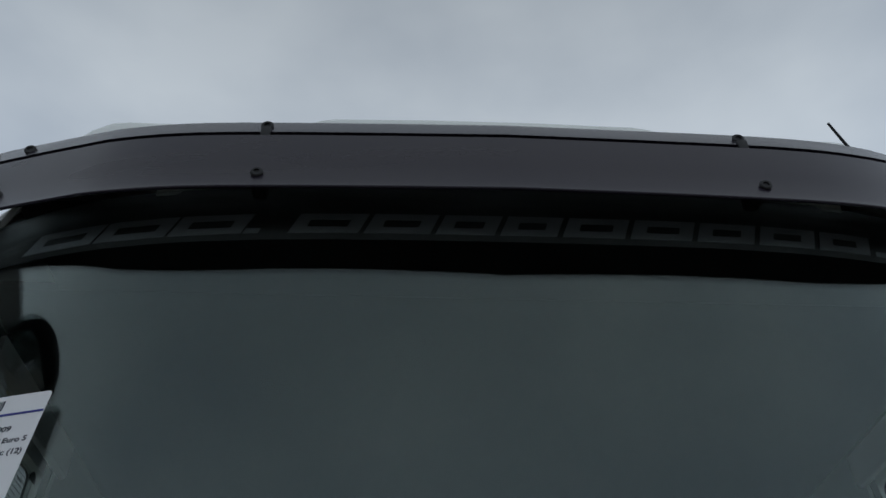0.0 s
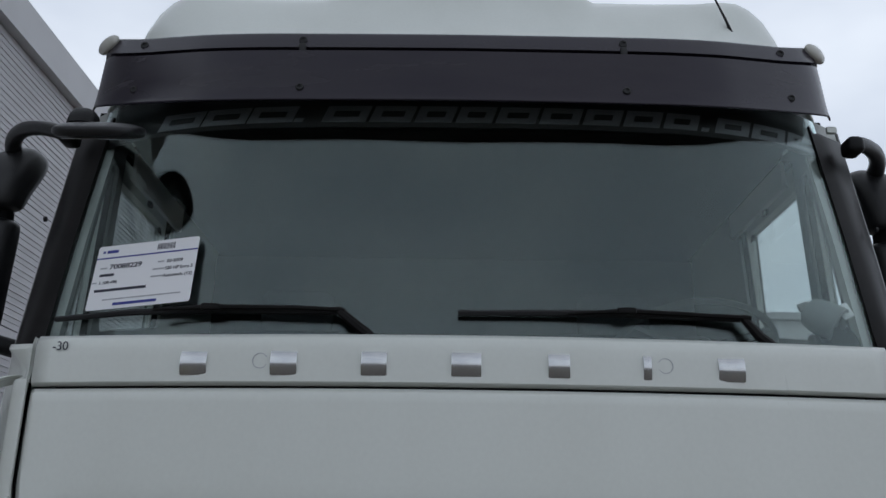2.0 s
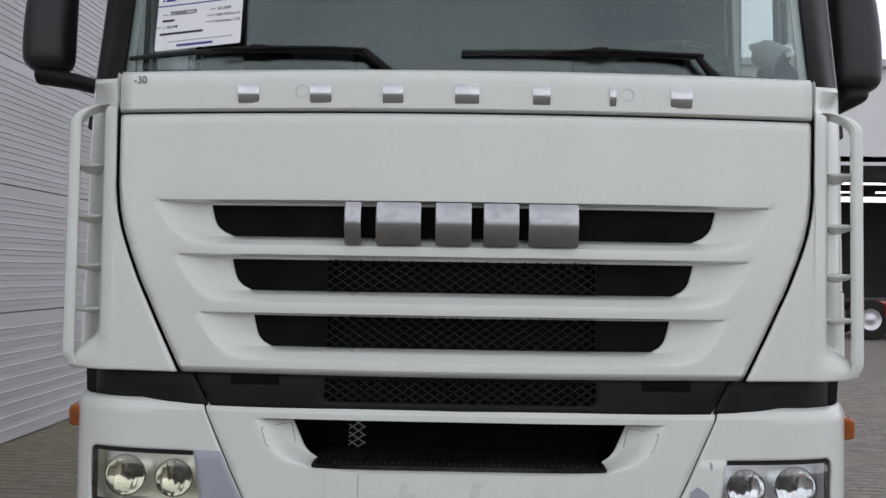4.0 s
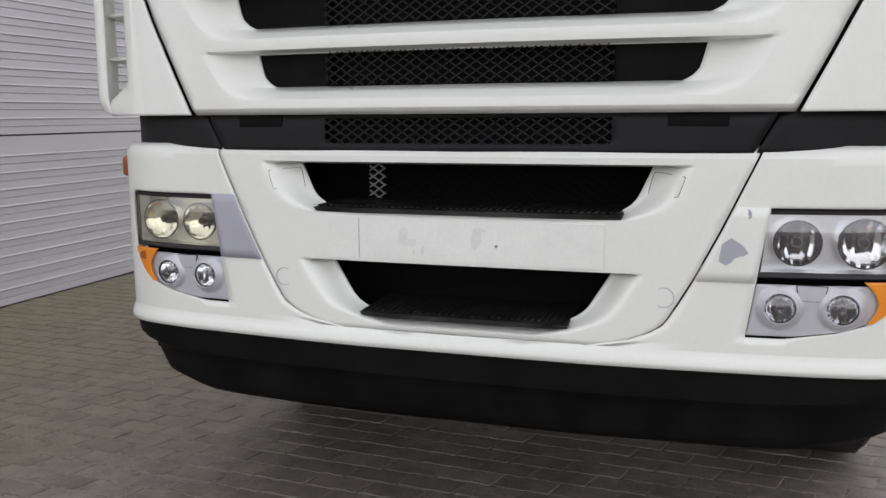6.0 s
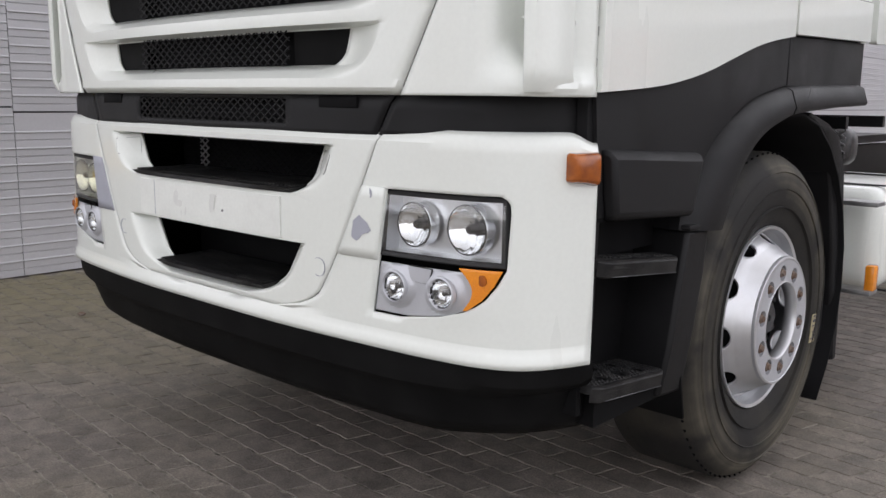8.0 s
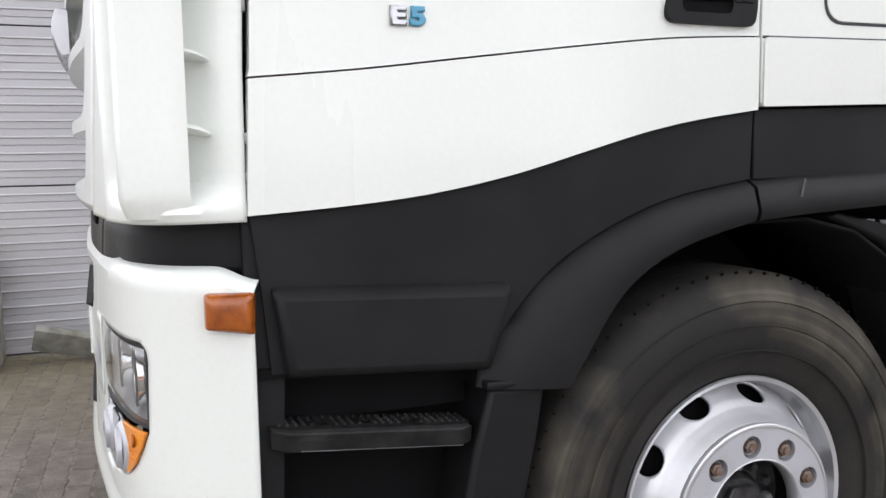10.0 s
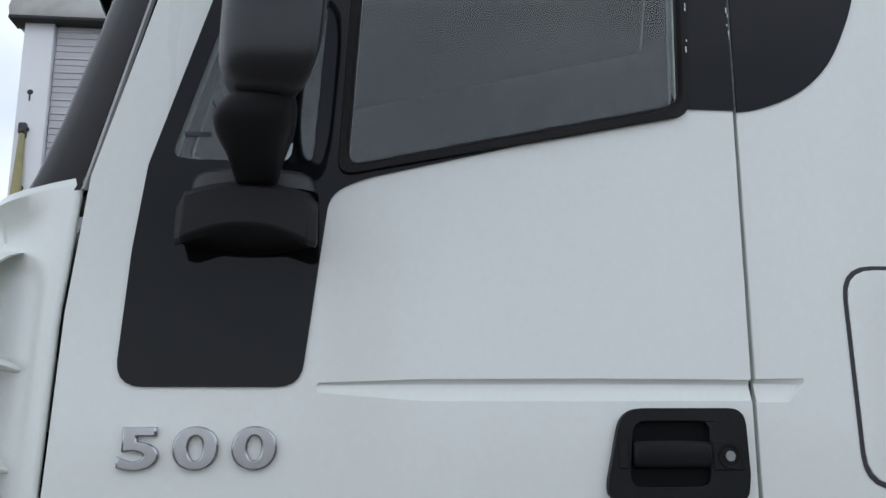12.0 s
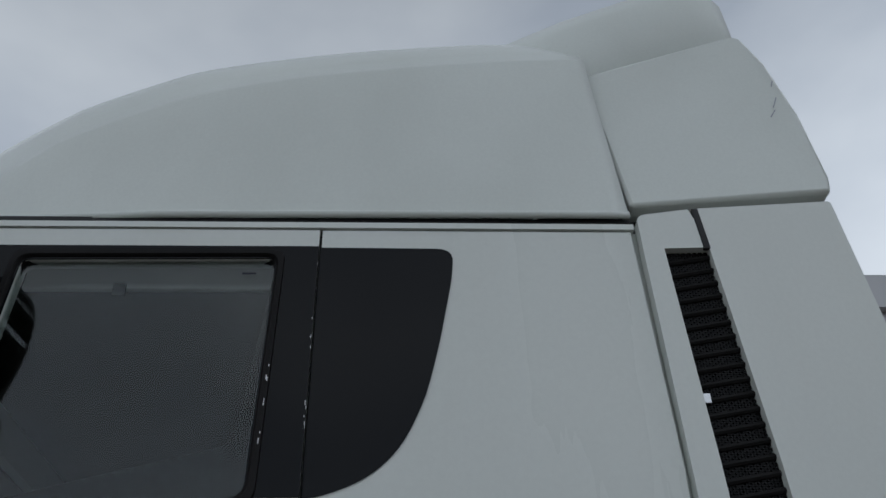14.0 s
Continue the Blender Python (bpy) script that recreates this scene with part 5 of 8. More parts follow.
# roof spoiler and side fairings
for sgn in (-1, 1):
    fairing = new("side_fairing")
    fairing.parent = truck
    fairing["label"] = "white side fairing with a black louvred vent"
    bm = bmesh.new()
    loft(bm, [[(1.190, 2.096, 3.018), (1.212, 2.590, 3.050), (1.220, 2.592, 3.092), (1.222, 2.572, 3.30), (1.212, 2.536, 3.50), (1.196, 2.500, 3.625), (1.186, 2.478, 3.636), (1.145, 2.050, 3.510), (1.140, 2.046, 3.49), (1.165, 2.072, 3.26)],
              [(1.110, 2.096, 3.018), (1.14, 2.590, 3.050), (1.14, 2.592, 3.092), (1.12, 2.572, 3.30), (1.11, 2.536, 3.50), (1.10, 2.500, 3.625), (1.10, 2.478, 3.636), (1.06, 2.050, 3.510), (1.06, 2.046, 3.49), (1.09, 2.072, 3.26)]])
    part("upper_fairing", bm, ROOF, fairing, flip=sgn, bevel=0.010, sharp=40)
    vent = [(2.148, 2.878), (2.252, 2.882), (2.285, 2.37), (2.30, 1.75), (2.178, 1.75), (2.166, 2.37)]
    bm = bmesh.new()
    outer = fillet([(2.098, 2.972), (2.225, 2.992), (2.231, 2.966), (2.238, 2.966), (2.242, 2.994), (2.575, 3.020), (2.60, 2.66), (2.66, 1.52), (2.12, 1.50)], [0.02, 0.006, 0, 0, 0.006, 0.01, 0, 0.02, 0.02])
    plate(bm, outer, 1.212, 0.03, "x", [vent])
    part("lower_fairing", bm, WHITE, fairing, flip=sgn, bevel=0.006)
    bm = bmesh.new()
    plate(bm, grow(vent, 0.01), 1.184, 0.012, "x")
    part("vent_back", bm, DARK, fairing, flip=sgn)
    for k in range(33):
        z = 2.858 - k * 0.034
        y0 = lerp([(1.75, 2.178), (2.37, 2.166), (2.878, 2.148)], z)
        y1 = lerp([(1.75, 2.30), (2.37, 2.285), (2.882, 2.252)], z)
        bm = bmesh.new()
        loft(bm, [[(1.184, y, z - 0.010 + t), (1.196, y, z - 0.008 + t), (1.199, y, z - 0.003 + t), (1.196, y, z + 0.003 + t), (1.184, y, z + 0.007 + t)] for y, t in ((y0, -0.010), (y1, 0.010))])
        part("louvre", bm, SATIN, fairing, flip=sgn)
    bm = bmesh.new()
    diamonds(bm, 2.14, 2.305, 1.74, 2.89, 0.0, (0.013, 0.010), 0.0034)
    bmesh.ops.transform(bm, matrix=Matrix(((0, 1, 0, 1.1875), (1, 0, 0, 0), (0, 0, 1, 0), (0, 0, 0, 1))), verts=bm.verts)
    part("vent_mesh", bm, MESH, fairing, "fine black mesh", flip=sgn)
    part("vent_catch", rbox((1.209, 2.243, 2.935), (0.012, 0.016, 0.115), 0.003, rot=Matrix.Rotation(radians(4), 4, "X")), GASKET, fairing, "black fairing catch", flip=sgn)
    for y, z, l, r in ((2.52, 3.34, 0.040, -24), (2.505, 3.30, 0.030, -34), (2.53, 3.41, 0.022, -20)):
        part("fairing_scratch", rbox((1.2215, y, z), (0.0016, 0.0025, l), 0.0004, 1, rot=Matrix.Rotation(radians(r), 4, "X")), PRIMER, fairing, flip=sgn)
    part("vent_badge", rbox((1.200, 2.172, 2.512), (0.003, 0.016, 0.022), 0.001, 1), CHROME, fairing, "small plain badge", flip=sgn)
bm = bmesh.new()
rows = []
for y, zt, zs, w in ((1.72, 3.90, 3.675, 1.02), (1.82, 3.925, 3.735, 1.03), (2.05, 4.02, 3.84, 1.065), (2.28, 4.11, 3.945, 1.075), (2.44, 4.16, 3.995, 1.075), (2.51, 4.17, 4.005, 1.07), (2.54, 4.14, 3.96, 1.07)):
    half = [(w + 0.03, zs - 0.40), (w + 0.005, zs - 0.06), (w - 0.03, zs + 0.02), (w - 0.10, zs + (zt - zs) * 0.45), (w - 0.25, zs + (zt - zs) * 0.75), (0.5, zs + (zt - zs) * 0.95), (0.2, zt)]
    rows.append([(x, y, z) for x, z in half] + [(-x, y, z) for x, z in reversed(half)])
loft(bm, rows, closed=False, caps=False)
part("roof_spoiler", bm, ROOF, truck, "white roof spoiler", solid=0.012)
bm = bmesh.new()
loft(bm, [[(x, 2.06, 4.085), (x, 2.44, 4.275), (x, 2.46, 4.255), (x, 2.10, 4.02)] for x in (-0.8, 0.8)])
part("spoiler_flap", bm, BLACK, truck, "dark adjustable spoiler flap")
for sgn in (-1, 1):
    bm = bmesh.new()
    plate(bm, [(2.02, 2.96), (2.14, 2.96), (2.10, 3.28), (2.08, 3.50), (1.98, 3.50)], 1.125, 0.02, "x")
    part("fairing_gap", bm, GASKET, truck, "dark gap between the roof and the fairing", flip=sgn)
# back wall of the cab
bm = bmesh.new()
box(bm, (0, 2.09, 2.25), (2.30, 0.04, 1.5))
box(bm, (0, 2.09, 3.3), (2.1, 0.04, 0.8))
part("cab_back", bm, CAB, truck)

# ---- windscreen, pillars, visor ----
def screen_y(x, z):
    u = abs(x) / 1.06
    return 0.029 + 0.195 * (z - 2.165) + (0.02 * u * u + 0.118 * u ** 4.2) * (1 + 0.66 * (z - 2.2))


SCREEN_HALF = [(2.14, 1.085), (2.5, 1.085), (2.9, 1.07)]
bm = bmesh.new()
grid = [[(lerp(SCREEN_HALF, z) * (i / 26 - 1), z) for i in range(53)] for z in (2.135, 2.3, 2.5, 2.7, 2.92)]
loft(bm, [[(x, screen_y(x, z), z) for x, z in row] + [(x, screen_y(x, z) + 0.006, z) for x, z in reversed(row)] for row in grid])
part("windscreen", bm, SCREEN, truck, "large tinted windscreen", sharp=60).visible_shadow = False
for sgn in (-1, 1):
    bm = bmesh.new()
    rows = []
    for z in (2.15, 2.155, 2.165, 2.2, 2.3, 2.45, 2.6, 2.75, 2.86, 2.89):
        a = lerp(SCREEN_HALF, z)
        yd = lerp([(2.15, 0.278), (2.48, 0.362), (2.93, 0.49), (3.0, 0.51)], z)
        ys = screen_y(a, z) + 1.3 * max(0, z - 2.87)
        g = 0.012 * smooth((2.25 - z) / 0.10)
        k = yd - ys
        rows.append([(a - 0.030, screen_y(a - 0.030, z) - 0.005, z), (a + 0.004, ys - 0.012 - g, z), (a + 0.030 + g * 0.3, ys + 0.004 - g * 0.8, z), (a + 0.062, ys + k * 0.38 - g * 0.4, z), (1.172, ys + k * 0.72, z), (1.186, yd - 0.006, z),
                     (1.150, yd - 0.006, z), (1.130, ys + k * 0.72, z), (a + 0.02, ys + k * 0.5, z), (a - 0.03, ys + 0.035, z)])
    loft(bm, rows)
    part("windscreen_pillar", bm, SATIN, truck, "satin black windscreen pillar", flip=sgn)
    bm = bmesh.new()
    tube(bm, [(1.187, lerp([(2.15, 0.278), (2.48, 0.362), (2.93, 0.49)], z) + 0.001, z) for z in (2.15, 2.3, 2.48, 2.7, 2.93)], 0.005, 6)
    part("pillar_seal", bm, STEEL, truck, flip=sgn)
    bm = bmesh.new()
    disc(bm, 0.008, (1.176, 0.318, 2.55), "x", 12, 0.006)
    part("pillar_plug", bm, GASKET, truck, flip=sgn)

bm = bmesh.new()
loft(bm, [[(x, (front_y(x) if abs(x) < 1.012 else lerp([(1.012, 0.014), (1.022, 0.090), (1.05, 0.105), (1.085, 0.115), (1.112, 0.13)], abs(x))) + 0.012, 2.136), (x, screen_y(x, 2.15) - 0.03, 2.150), (x, screen_y(x, 2.15) + 0.02, 2.152), (x, screen_y(x, 2.15) + 0.02, 2.10)]
          for x in [1.11 * (i / 20 - 1) for i in range(41)]])
part("cowl", bm, SATIN, truck, "black cowl below the windscreen")

# sun strip behind the top of the glass, with slanting strokes in place of its wording
bm = bmesh.new()
loft(bm, [[(x, screen_y(x, z) + 0.012, z) for x in [1.04 * (i / 26 - 1) for i in range(53)]] for z in (2.776, 2.85, 2.93)], closed=False, caps=False)
banner = part("sun_strip", bm, BANNER, truck, "black sun strip with a row of grey slanting shapes inside the windscreen", solid=0.0015)
x = -0.868
for w, gap in ((0.128, 0.006), (0.128, 0.006), (0.128, 0.004), (0.026, 0.052), (0.122, 0.010), (0.115, 0.010), (0.103, 0.010), (0.1, 0.010), (0.110, 0.010), (0.110, 0.010), (0.103, 0.010), (0.103, 0.010), (0.098, 0.012), (0.022, 0.018), (0.103, 0.010), (0.108, 0.010), (0.124, 0.0)):
    zt, t = (2.846, 0.017) if w > 0.03 else (2.806, 0.007)
    slant = lambda u, z: (x + u + (z - 2.792) * 0.35, z)
    bm = bmesh.new()
    for a, b, c, d in ((0.0, t * 1.5, 2.792, zt), (w - t * 1.5, w, 2.792, zt), (t * 1.5, w - t * 1.5, zt - t, zt), (t * 1.5, w - t * 1.5, 2.792, 2.792 + t)):
        if b - a > 0.002:
            pts = [slant(a, c), slant(b, c), slant(b, d), slant(a, d)]
            loft(bm, [[(px, screen_y(px, pz) + 0.0100 - e, pz) for px, pz in pts] for e in (0.0, 0.001)])
    part("banner_shape", bm, BANNER_GREY, banner)
    x += w + gap

# sun visor of smoked acrylic
VISOR_PLAN = curve([(0, 0), (0.5, 0.018), (0.7, 0.050), (0.8, 0.088), (0.9, 0.132), (1.0, 0.182), (1.06, 0.224), (1.094, 0.268), (1.110, 0.325), (1.116, 0.38)], 4)
VISOR_LEN = sum(math.dist(a, b) for a, b in zip(VISOR_PLAN, VISOR_PLAN[1:]))


def visor_at(s, v):
    """s: -1 to 1 along the visor's plan line; v: 0 at the bottom edge to 1 at the top."""
    s *= 1 - 0.085 * (1 - v) * smooth((abs(s) - 0.8) / 0.2)
    x, back = along(VISOR_PLAN, abs(s) * VISOR_LEN)
    end = smooth((abs(s) - 0.72) / 0.28)
    z = lerp([(0, 2.806), (0.12, 2.824), (0.62, 2.981), (0.645, 2.983), (0.675, 2.994), (0.70, 2.996), (1.0, 3.058)], v) - 0.012 * (1 - v) * (x / 1.05) ** 2 + min(back, 0.25) * 0.42 + end * 0.03 * v
    y = lerp([(0, 0.058), (0.12, 0.066), (0.62, 0.108), (0.645, 0.124), (0.675, 0.126), (0.70, 0.112), (1.0, 0.148)], v) + back + 0.010 * end * v
    return (math.copysign(x * (1 + 0.018 * v * v), s), y, z)


bm = bmesh.new()
loft(bm, [[visor_at(i / 36 - 1, v) for i in range(73)] for v in (0, 0.03, 0.12, 0.3, 0.5, 0.62, 0.645, 0.66, 0.675, 0.70, 0.85, 0.97, 1.0)], closed=False, caps=False)
visor = part("sun_visor", bm, VISOR, truck, "dark smoked acrylic sun visor", solid=0.005, sharp=30)
for s, v, r in ((-0.348, 0.84, 0.012), (0.348, 0.84, 0.012), (-0.75, 0.84, 0.012), (0.75, 0.84, 0.012), (-0.345, 0.20, 0.011), (0.345, 0.20, 0.011), (-0.755, 0.22, 0.011), (0.755, 0.22, 0.011)):
    p = visor_at(s, v)
    bm = bmesh.new()
    lathe(bm, [(r, 0.0), (r, -0.003), (r * 0.8, -0.005), (r * 0.5, -0.005), (r * 0.45, -0.002), (0.0006, -0.002)], (p[0], p[1] - 0.004, p[2]), "y", 18)
    part("visor_bolt", bm, GASKET, visor, "black visor bolt")
for s in (-0.348, 0.348):
    a, b = visor_at(s, 0.60), visor_at(s, 0.80)
    part("visor_clip", rbox(((a[0] + b[0]) / 2, a[1] + 0.012, (a[2] + b[2]) / 2 - 0.004), (0.020, 0.022, 0.034), 0.004), GASKET, visor)
    part("visor_bracket", rbox((a[0], 0.150, 2.90), (0.03, 0.05, 0.06), 0.01), BLACK, visor)
for s in (-1, 1):
    p = visor_at(0.895 * s, 0.86)
    bm = bmesh.new()
    bmesh.ops.create_uvsphere(bm, u_segments=20, v_segments=10, radius=1, matrix=Matrix.Translation((p[0] + 0.004 * s, p[1] - 0.004, p[2] + 0.002)) @ pose(0, 0, 0, -15, 0, 42 * s) @ Matrix.Diagonal((0.052, 0.020, 0.032, 1)))
    part("visor_lamp", bm, FROSTED, visor, "clear oval visor lamp")
bm = bmesh.new()
box(bm, (0, 0.235, 3.0), (1.3, 0.04, 0.16))
part("roof_front", bm, WHITE, truck)

# wipers
for px, tip, joint in ((-0.212, -1.03, -0.30), (0.742, -0.01, 0.675)):
    wiper = new("wiper")
    wiper.parent = truck
    wiper["label"] = "black windscreen wiper resting on the glass"
    bm = bmesh.new()
    tube(bm, [(px + 0.012, screen_y(px, 2.14) - 0.020, 2.142), (px - 0.03, screen_y(px, 2.18) - 0.035, 2.175), (joint, screen_y(joint, 2.21) - 0.026, 2.225)], [0.014, 0.013, 0.010], 8)
    part("wiper_arm", bm, SATIN, wiper)
    bm = bmesh.new()
    mid = (joint + tip) / 2 + 0.06
    tube(bm, [(joint + 0.02, screen_y(joint, 2.24) - 0.040, 2.220), (joint - 0.10, screen_y(joint, 2.22) - 0.034, 2.225), (mid, screen_y(mid, 2.22) - 0.032, 2.228), (mid - 0.14, screen_y(mid, 2.22) - 0.024, 2.222)], [0.006, 0.006, 0.007, 0.004], 8)
    part("wiper_bow", bm, SATIN, wiper)
    part("wiper_clip", rbox((mid, screen_y(mid, 2.22) - 0.034, 2.228), (0.045, 0.018, 0.018), 0.005), SATIN, wiper)
    bm = bmesh.new()
    tube(bm, [(joint + 0.0, screen_y(joint, 2.222) - 0.016, 2.221), (mid, screen_y(mid, 2.218) - 0.014, 2.225), ((mid + tip) / 2, screen_y((mid + tip) / 2, 2.217) - 0.014, 2.224), (tip, screen_y(tip, 2.214) - 0.012, 2.221)], [0.008, 0.009, 0.008, 0.007], 6)
    part("wiper_blade", bm, GASKET, wiper)

# sheet of paper behind the glass
paper = thing("price_sheet", "white printed data sheet with a blue line on the windscreen", "paper sheet")
sw, sh = 0.266, 0.180
low_left, low_right, top_left = [Vector((x, screen_y(x, z) - 0.026, z)) for x, z in ((-0.940, 2.232), (-0.664, 2.247), (-0.944, 2.415))]
right = (low_right - low_left).normalized()
up = (top_left - low_left).normalized()
SHEET = Matrix((right, up, right.cross(up).normalized())).transposed().to_4x4()
SHEET.translation = low_left
SHEET = SHEET @ Matrix.Diagonal(((low_right - low_left).length / sw, (top_left - low_left).length / sh, 1, 1))


def on_sheet(bm):
    bmesh.ops.transform(bm, matrix=SHEET, verts=bm.verts)
    return bm


bm = bmesh.new()
plate(bm, fillet([(0, 0), (sw, 0), (sw, sh), (0, sh)], 0.007), 0.0, 0.0008, "z")
part("paper", on_sheet(bm), PAPER, paper)
bm = bmesh.new()
box(bm, (sw / 2, sh - 0.036, 0.0006), (sw * 0.995, 0.0035, 0.0006))
part("blue_line", on_sheet(bm), BLUE_INK, paper)
for k in range(16):
    bm = bmesh.new()
    box(bm, (0.160 + k * 0.0029, sh - 0.018, 0.0006), (0.0009 + 0.0009 * ((k * 7) % 3 == 0), 0.017, 0.0006))
    part("code_bar", on_sheet(bm), INK, paper)
for px, pz, w, h, mat in ((0.040, sh - 0.018, 0.030, 0.008, BLUE_INK), (0.017, sh - 0.018, 0.006, 0.006, BLUE_INK), (0.037, 0.095, 0.038, 0.007, INK), (0.080, 0.052, 0.135, 0.007, INK), (0.125, 0.012, 0.112, 0.007, BLUE_INK),
                          (0.140, 0.026, 0.20, 0.0030, PALE_INK), (0.025, 0.115, 0.018, 0.004, PALE_INK), (0.008, 0.075, 0.012, 0.004, PALE_INK), (0.172, 0.098, 0.030, 0.004, PALE_INK), (0.172, 0.078, 0.034, 0.004, PALE_INK), (0.175, 0.118, 0.016, 0.004, PALE_INK)):
    bm = bmesh.new()
    box(bm, (px, pz, 0.0006), (w, h, 0.0006))
    part("printed_bar", on_sheet(bm), mat, paper)
lettering("70088229", 0.0185, INK, paper, SHEET @ pose(0.040, 0.1115, 0.0006), "printed_number", 0.0002, bold=0.0004, wide=1.15)
lettering("03-2009", 0.0125, INK, paper, SHEET @ pose(0.190, 0.1135, 0.0006), "printed_number", 0.0002, bold=0.0002)
lettering("500 HP Euro 5", 0.0122, INK, paper, SHEET @ pose(0.188, 0.0935, 0.0006), "printed_line", 0.0002, bold=0.0002, wide=0.98)
lettering("Automatic (12)", 0.0122, INK, paper, SHEET @ pose(0.186, 0.0735, 0.0006), "printed_line", 0.0002, bold=0.0002)
lettering("1.100.496", 0.0122, INK, paper, SHEET @ pose(0.020, 0.0700, 0.0006), "printed_number", 0.0002, bold=0.0002)

# ---- mirrors ----
def pod(bm, stations, n=40, flat=0.34, turn=0.42):
    """A rounded housing through stations of (z, centre x, centre y, half width, half depth), its back cut slantwise for the glass."""
    rings = []
    for z, cx, cy, hw, hd in curve(stations, 3):
        ring = []
        for i in range(n):
            a = 2 * math.pi * i / n
            c, s = math.cos(a), math.sin(a)
            across = math.copysign(abs(c) ** 0.62, c)
            ring.append((cx + hw * across, cy + min(hd * math.copysign(abs(s) ** 0.8, s), hd * (flat + turn * across)), z))
        rings.append(ring)
    loft(bm, rings)


def mirror_pane(stations, lift, turn=0.42, flat=0.34, n=36, rim=False):
    """The glass in the flat back of a housing, or the rim that stands round it."""
    bm, edge, outer = bmesh.new(), [], []
    zs = [q[0] for q in stations]
    mid, half = (zs[0] + zs[-1]) / 2, (zs[-1] - zs[0]) / 2 * 0.84
    table = {k: [(q[0], q[k]) for q in stations] for k in (1, 2, 3, 4)}
    for i in range(n):
        a = 2 * math.pi * i / n
        c, s = math.cos(a), math.sin(a)
        z = mid + half * math.copysign(abs(s) ** 0.5, s)
        across = 0.72 * math.copysign(abs(c) ** 0.5, c)
        edge.append((lerp(table[1], z) + lerp(table[3], mid + (z - mid) * 0.6) * across, lerp(table[2], z) + lerp(table[4], z) * (flat + turn * across) + lift, z))
        wide = across * 1.10
        zo = mid + (z - mid) * 1.05
        outer.append((lerp(table[1], zo) + lerp(table[3], mid + (z - mid) * 0.6) * wide, lerp(table[2], zo) + lerp(table[4], zo) * (flat + turn * wide) + lift - 0.006, zo))
    if rim:
        loft(bm, [outer, [(x, y + 0.011, z) for x, y, z in outer], [(a[0], a[1] + 0.006, a[2]) for a in edge], edge], caps=False)
    else:
        loft(bm, [edge, [(x, y + 0.004, z) for x, y, z in edge]])
    return bm


MAIN = [(2.232, 1.372, 0.595, 0.040, 0.036), (2.238, 1.372, 0.595, 0.066, 0.058), (2.262, 1.376, 0.596, 0.086, 0.078), (2.30, 1.378, 0.598, 0.091, 0.086), (2.40, 1.378, 0.604, 0.091, 0.088),
        (2.50, 1.376, 0.614, 0.088, 0.085), (2.57, 1.374, 0.622, 0.083, 0.079), (2.597, 1.372, 0.624, 0.072, 0.066), (2.607, 1.370, 0.624, 0.045, 0.040)]
WIDE = [(2.630, 1.385, 0.592, 0.050, 0.042), (2.637, 1.385, 0.592, 0.082, 0.064), (2.655, 1.386, 0.596, 0.097, 0.078), (2.70, 1.380, 0.606, 0.100, 0.090), (2.75, 1.366, 0.624, 0.098, 0.096),
        (2.80, 1.348, 0.644, 0.088, 0.090), (2.842, 1.336, 0.662, 0.068, 0.074), (2.866, 1.332, 0.672, 0.042, 0.050), (2.872, 1.331, 0.675, 0.020, 0.026)]
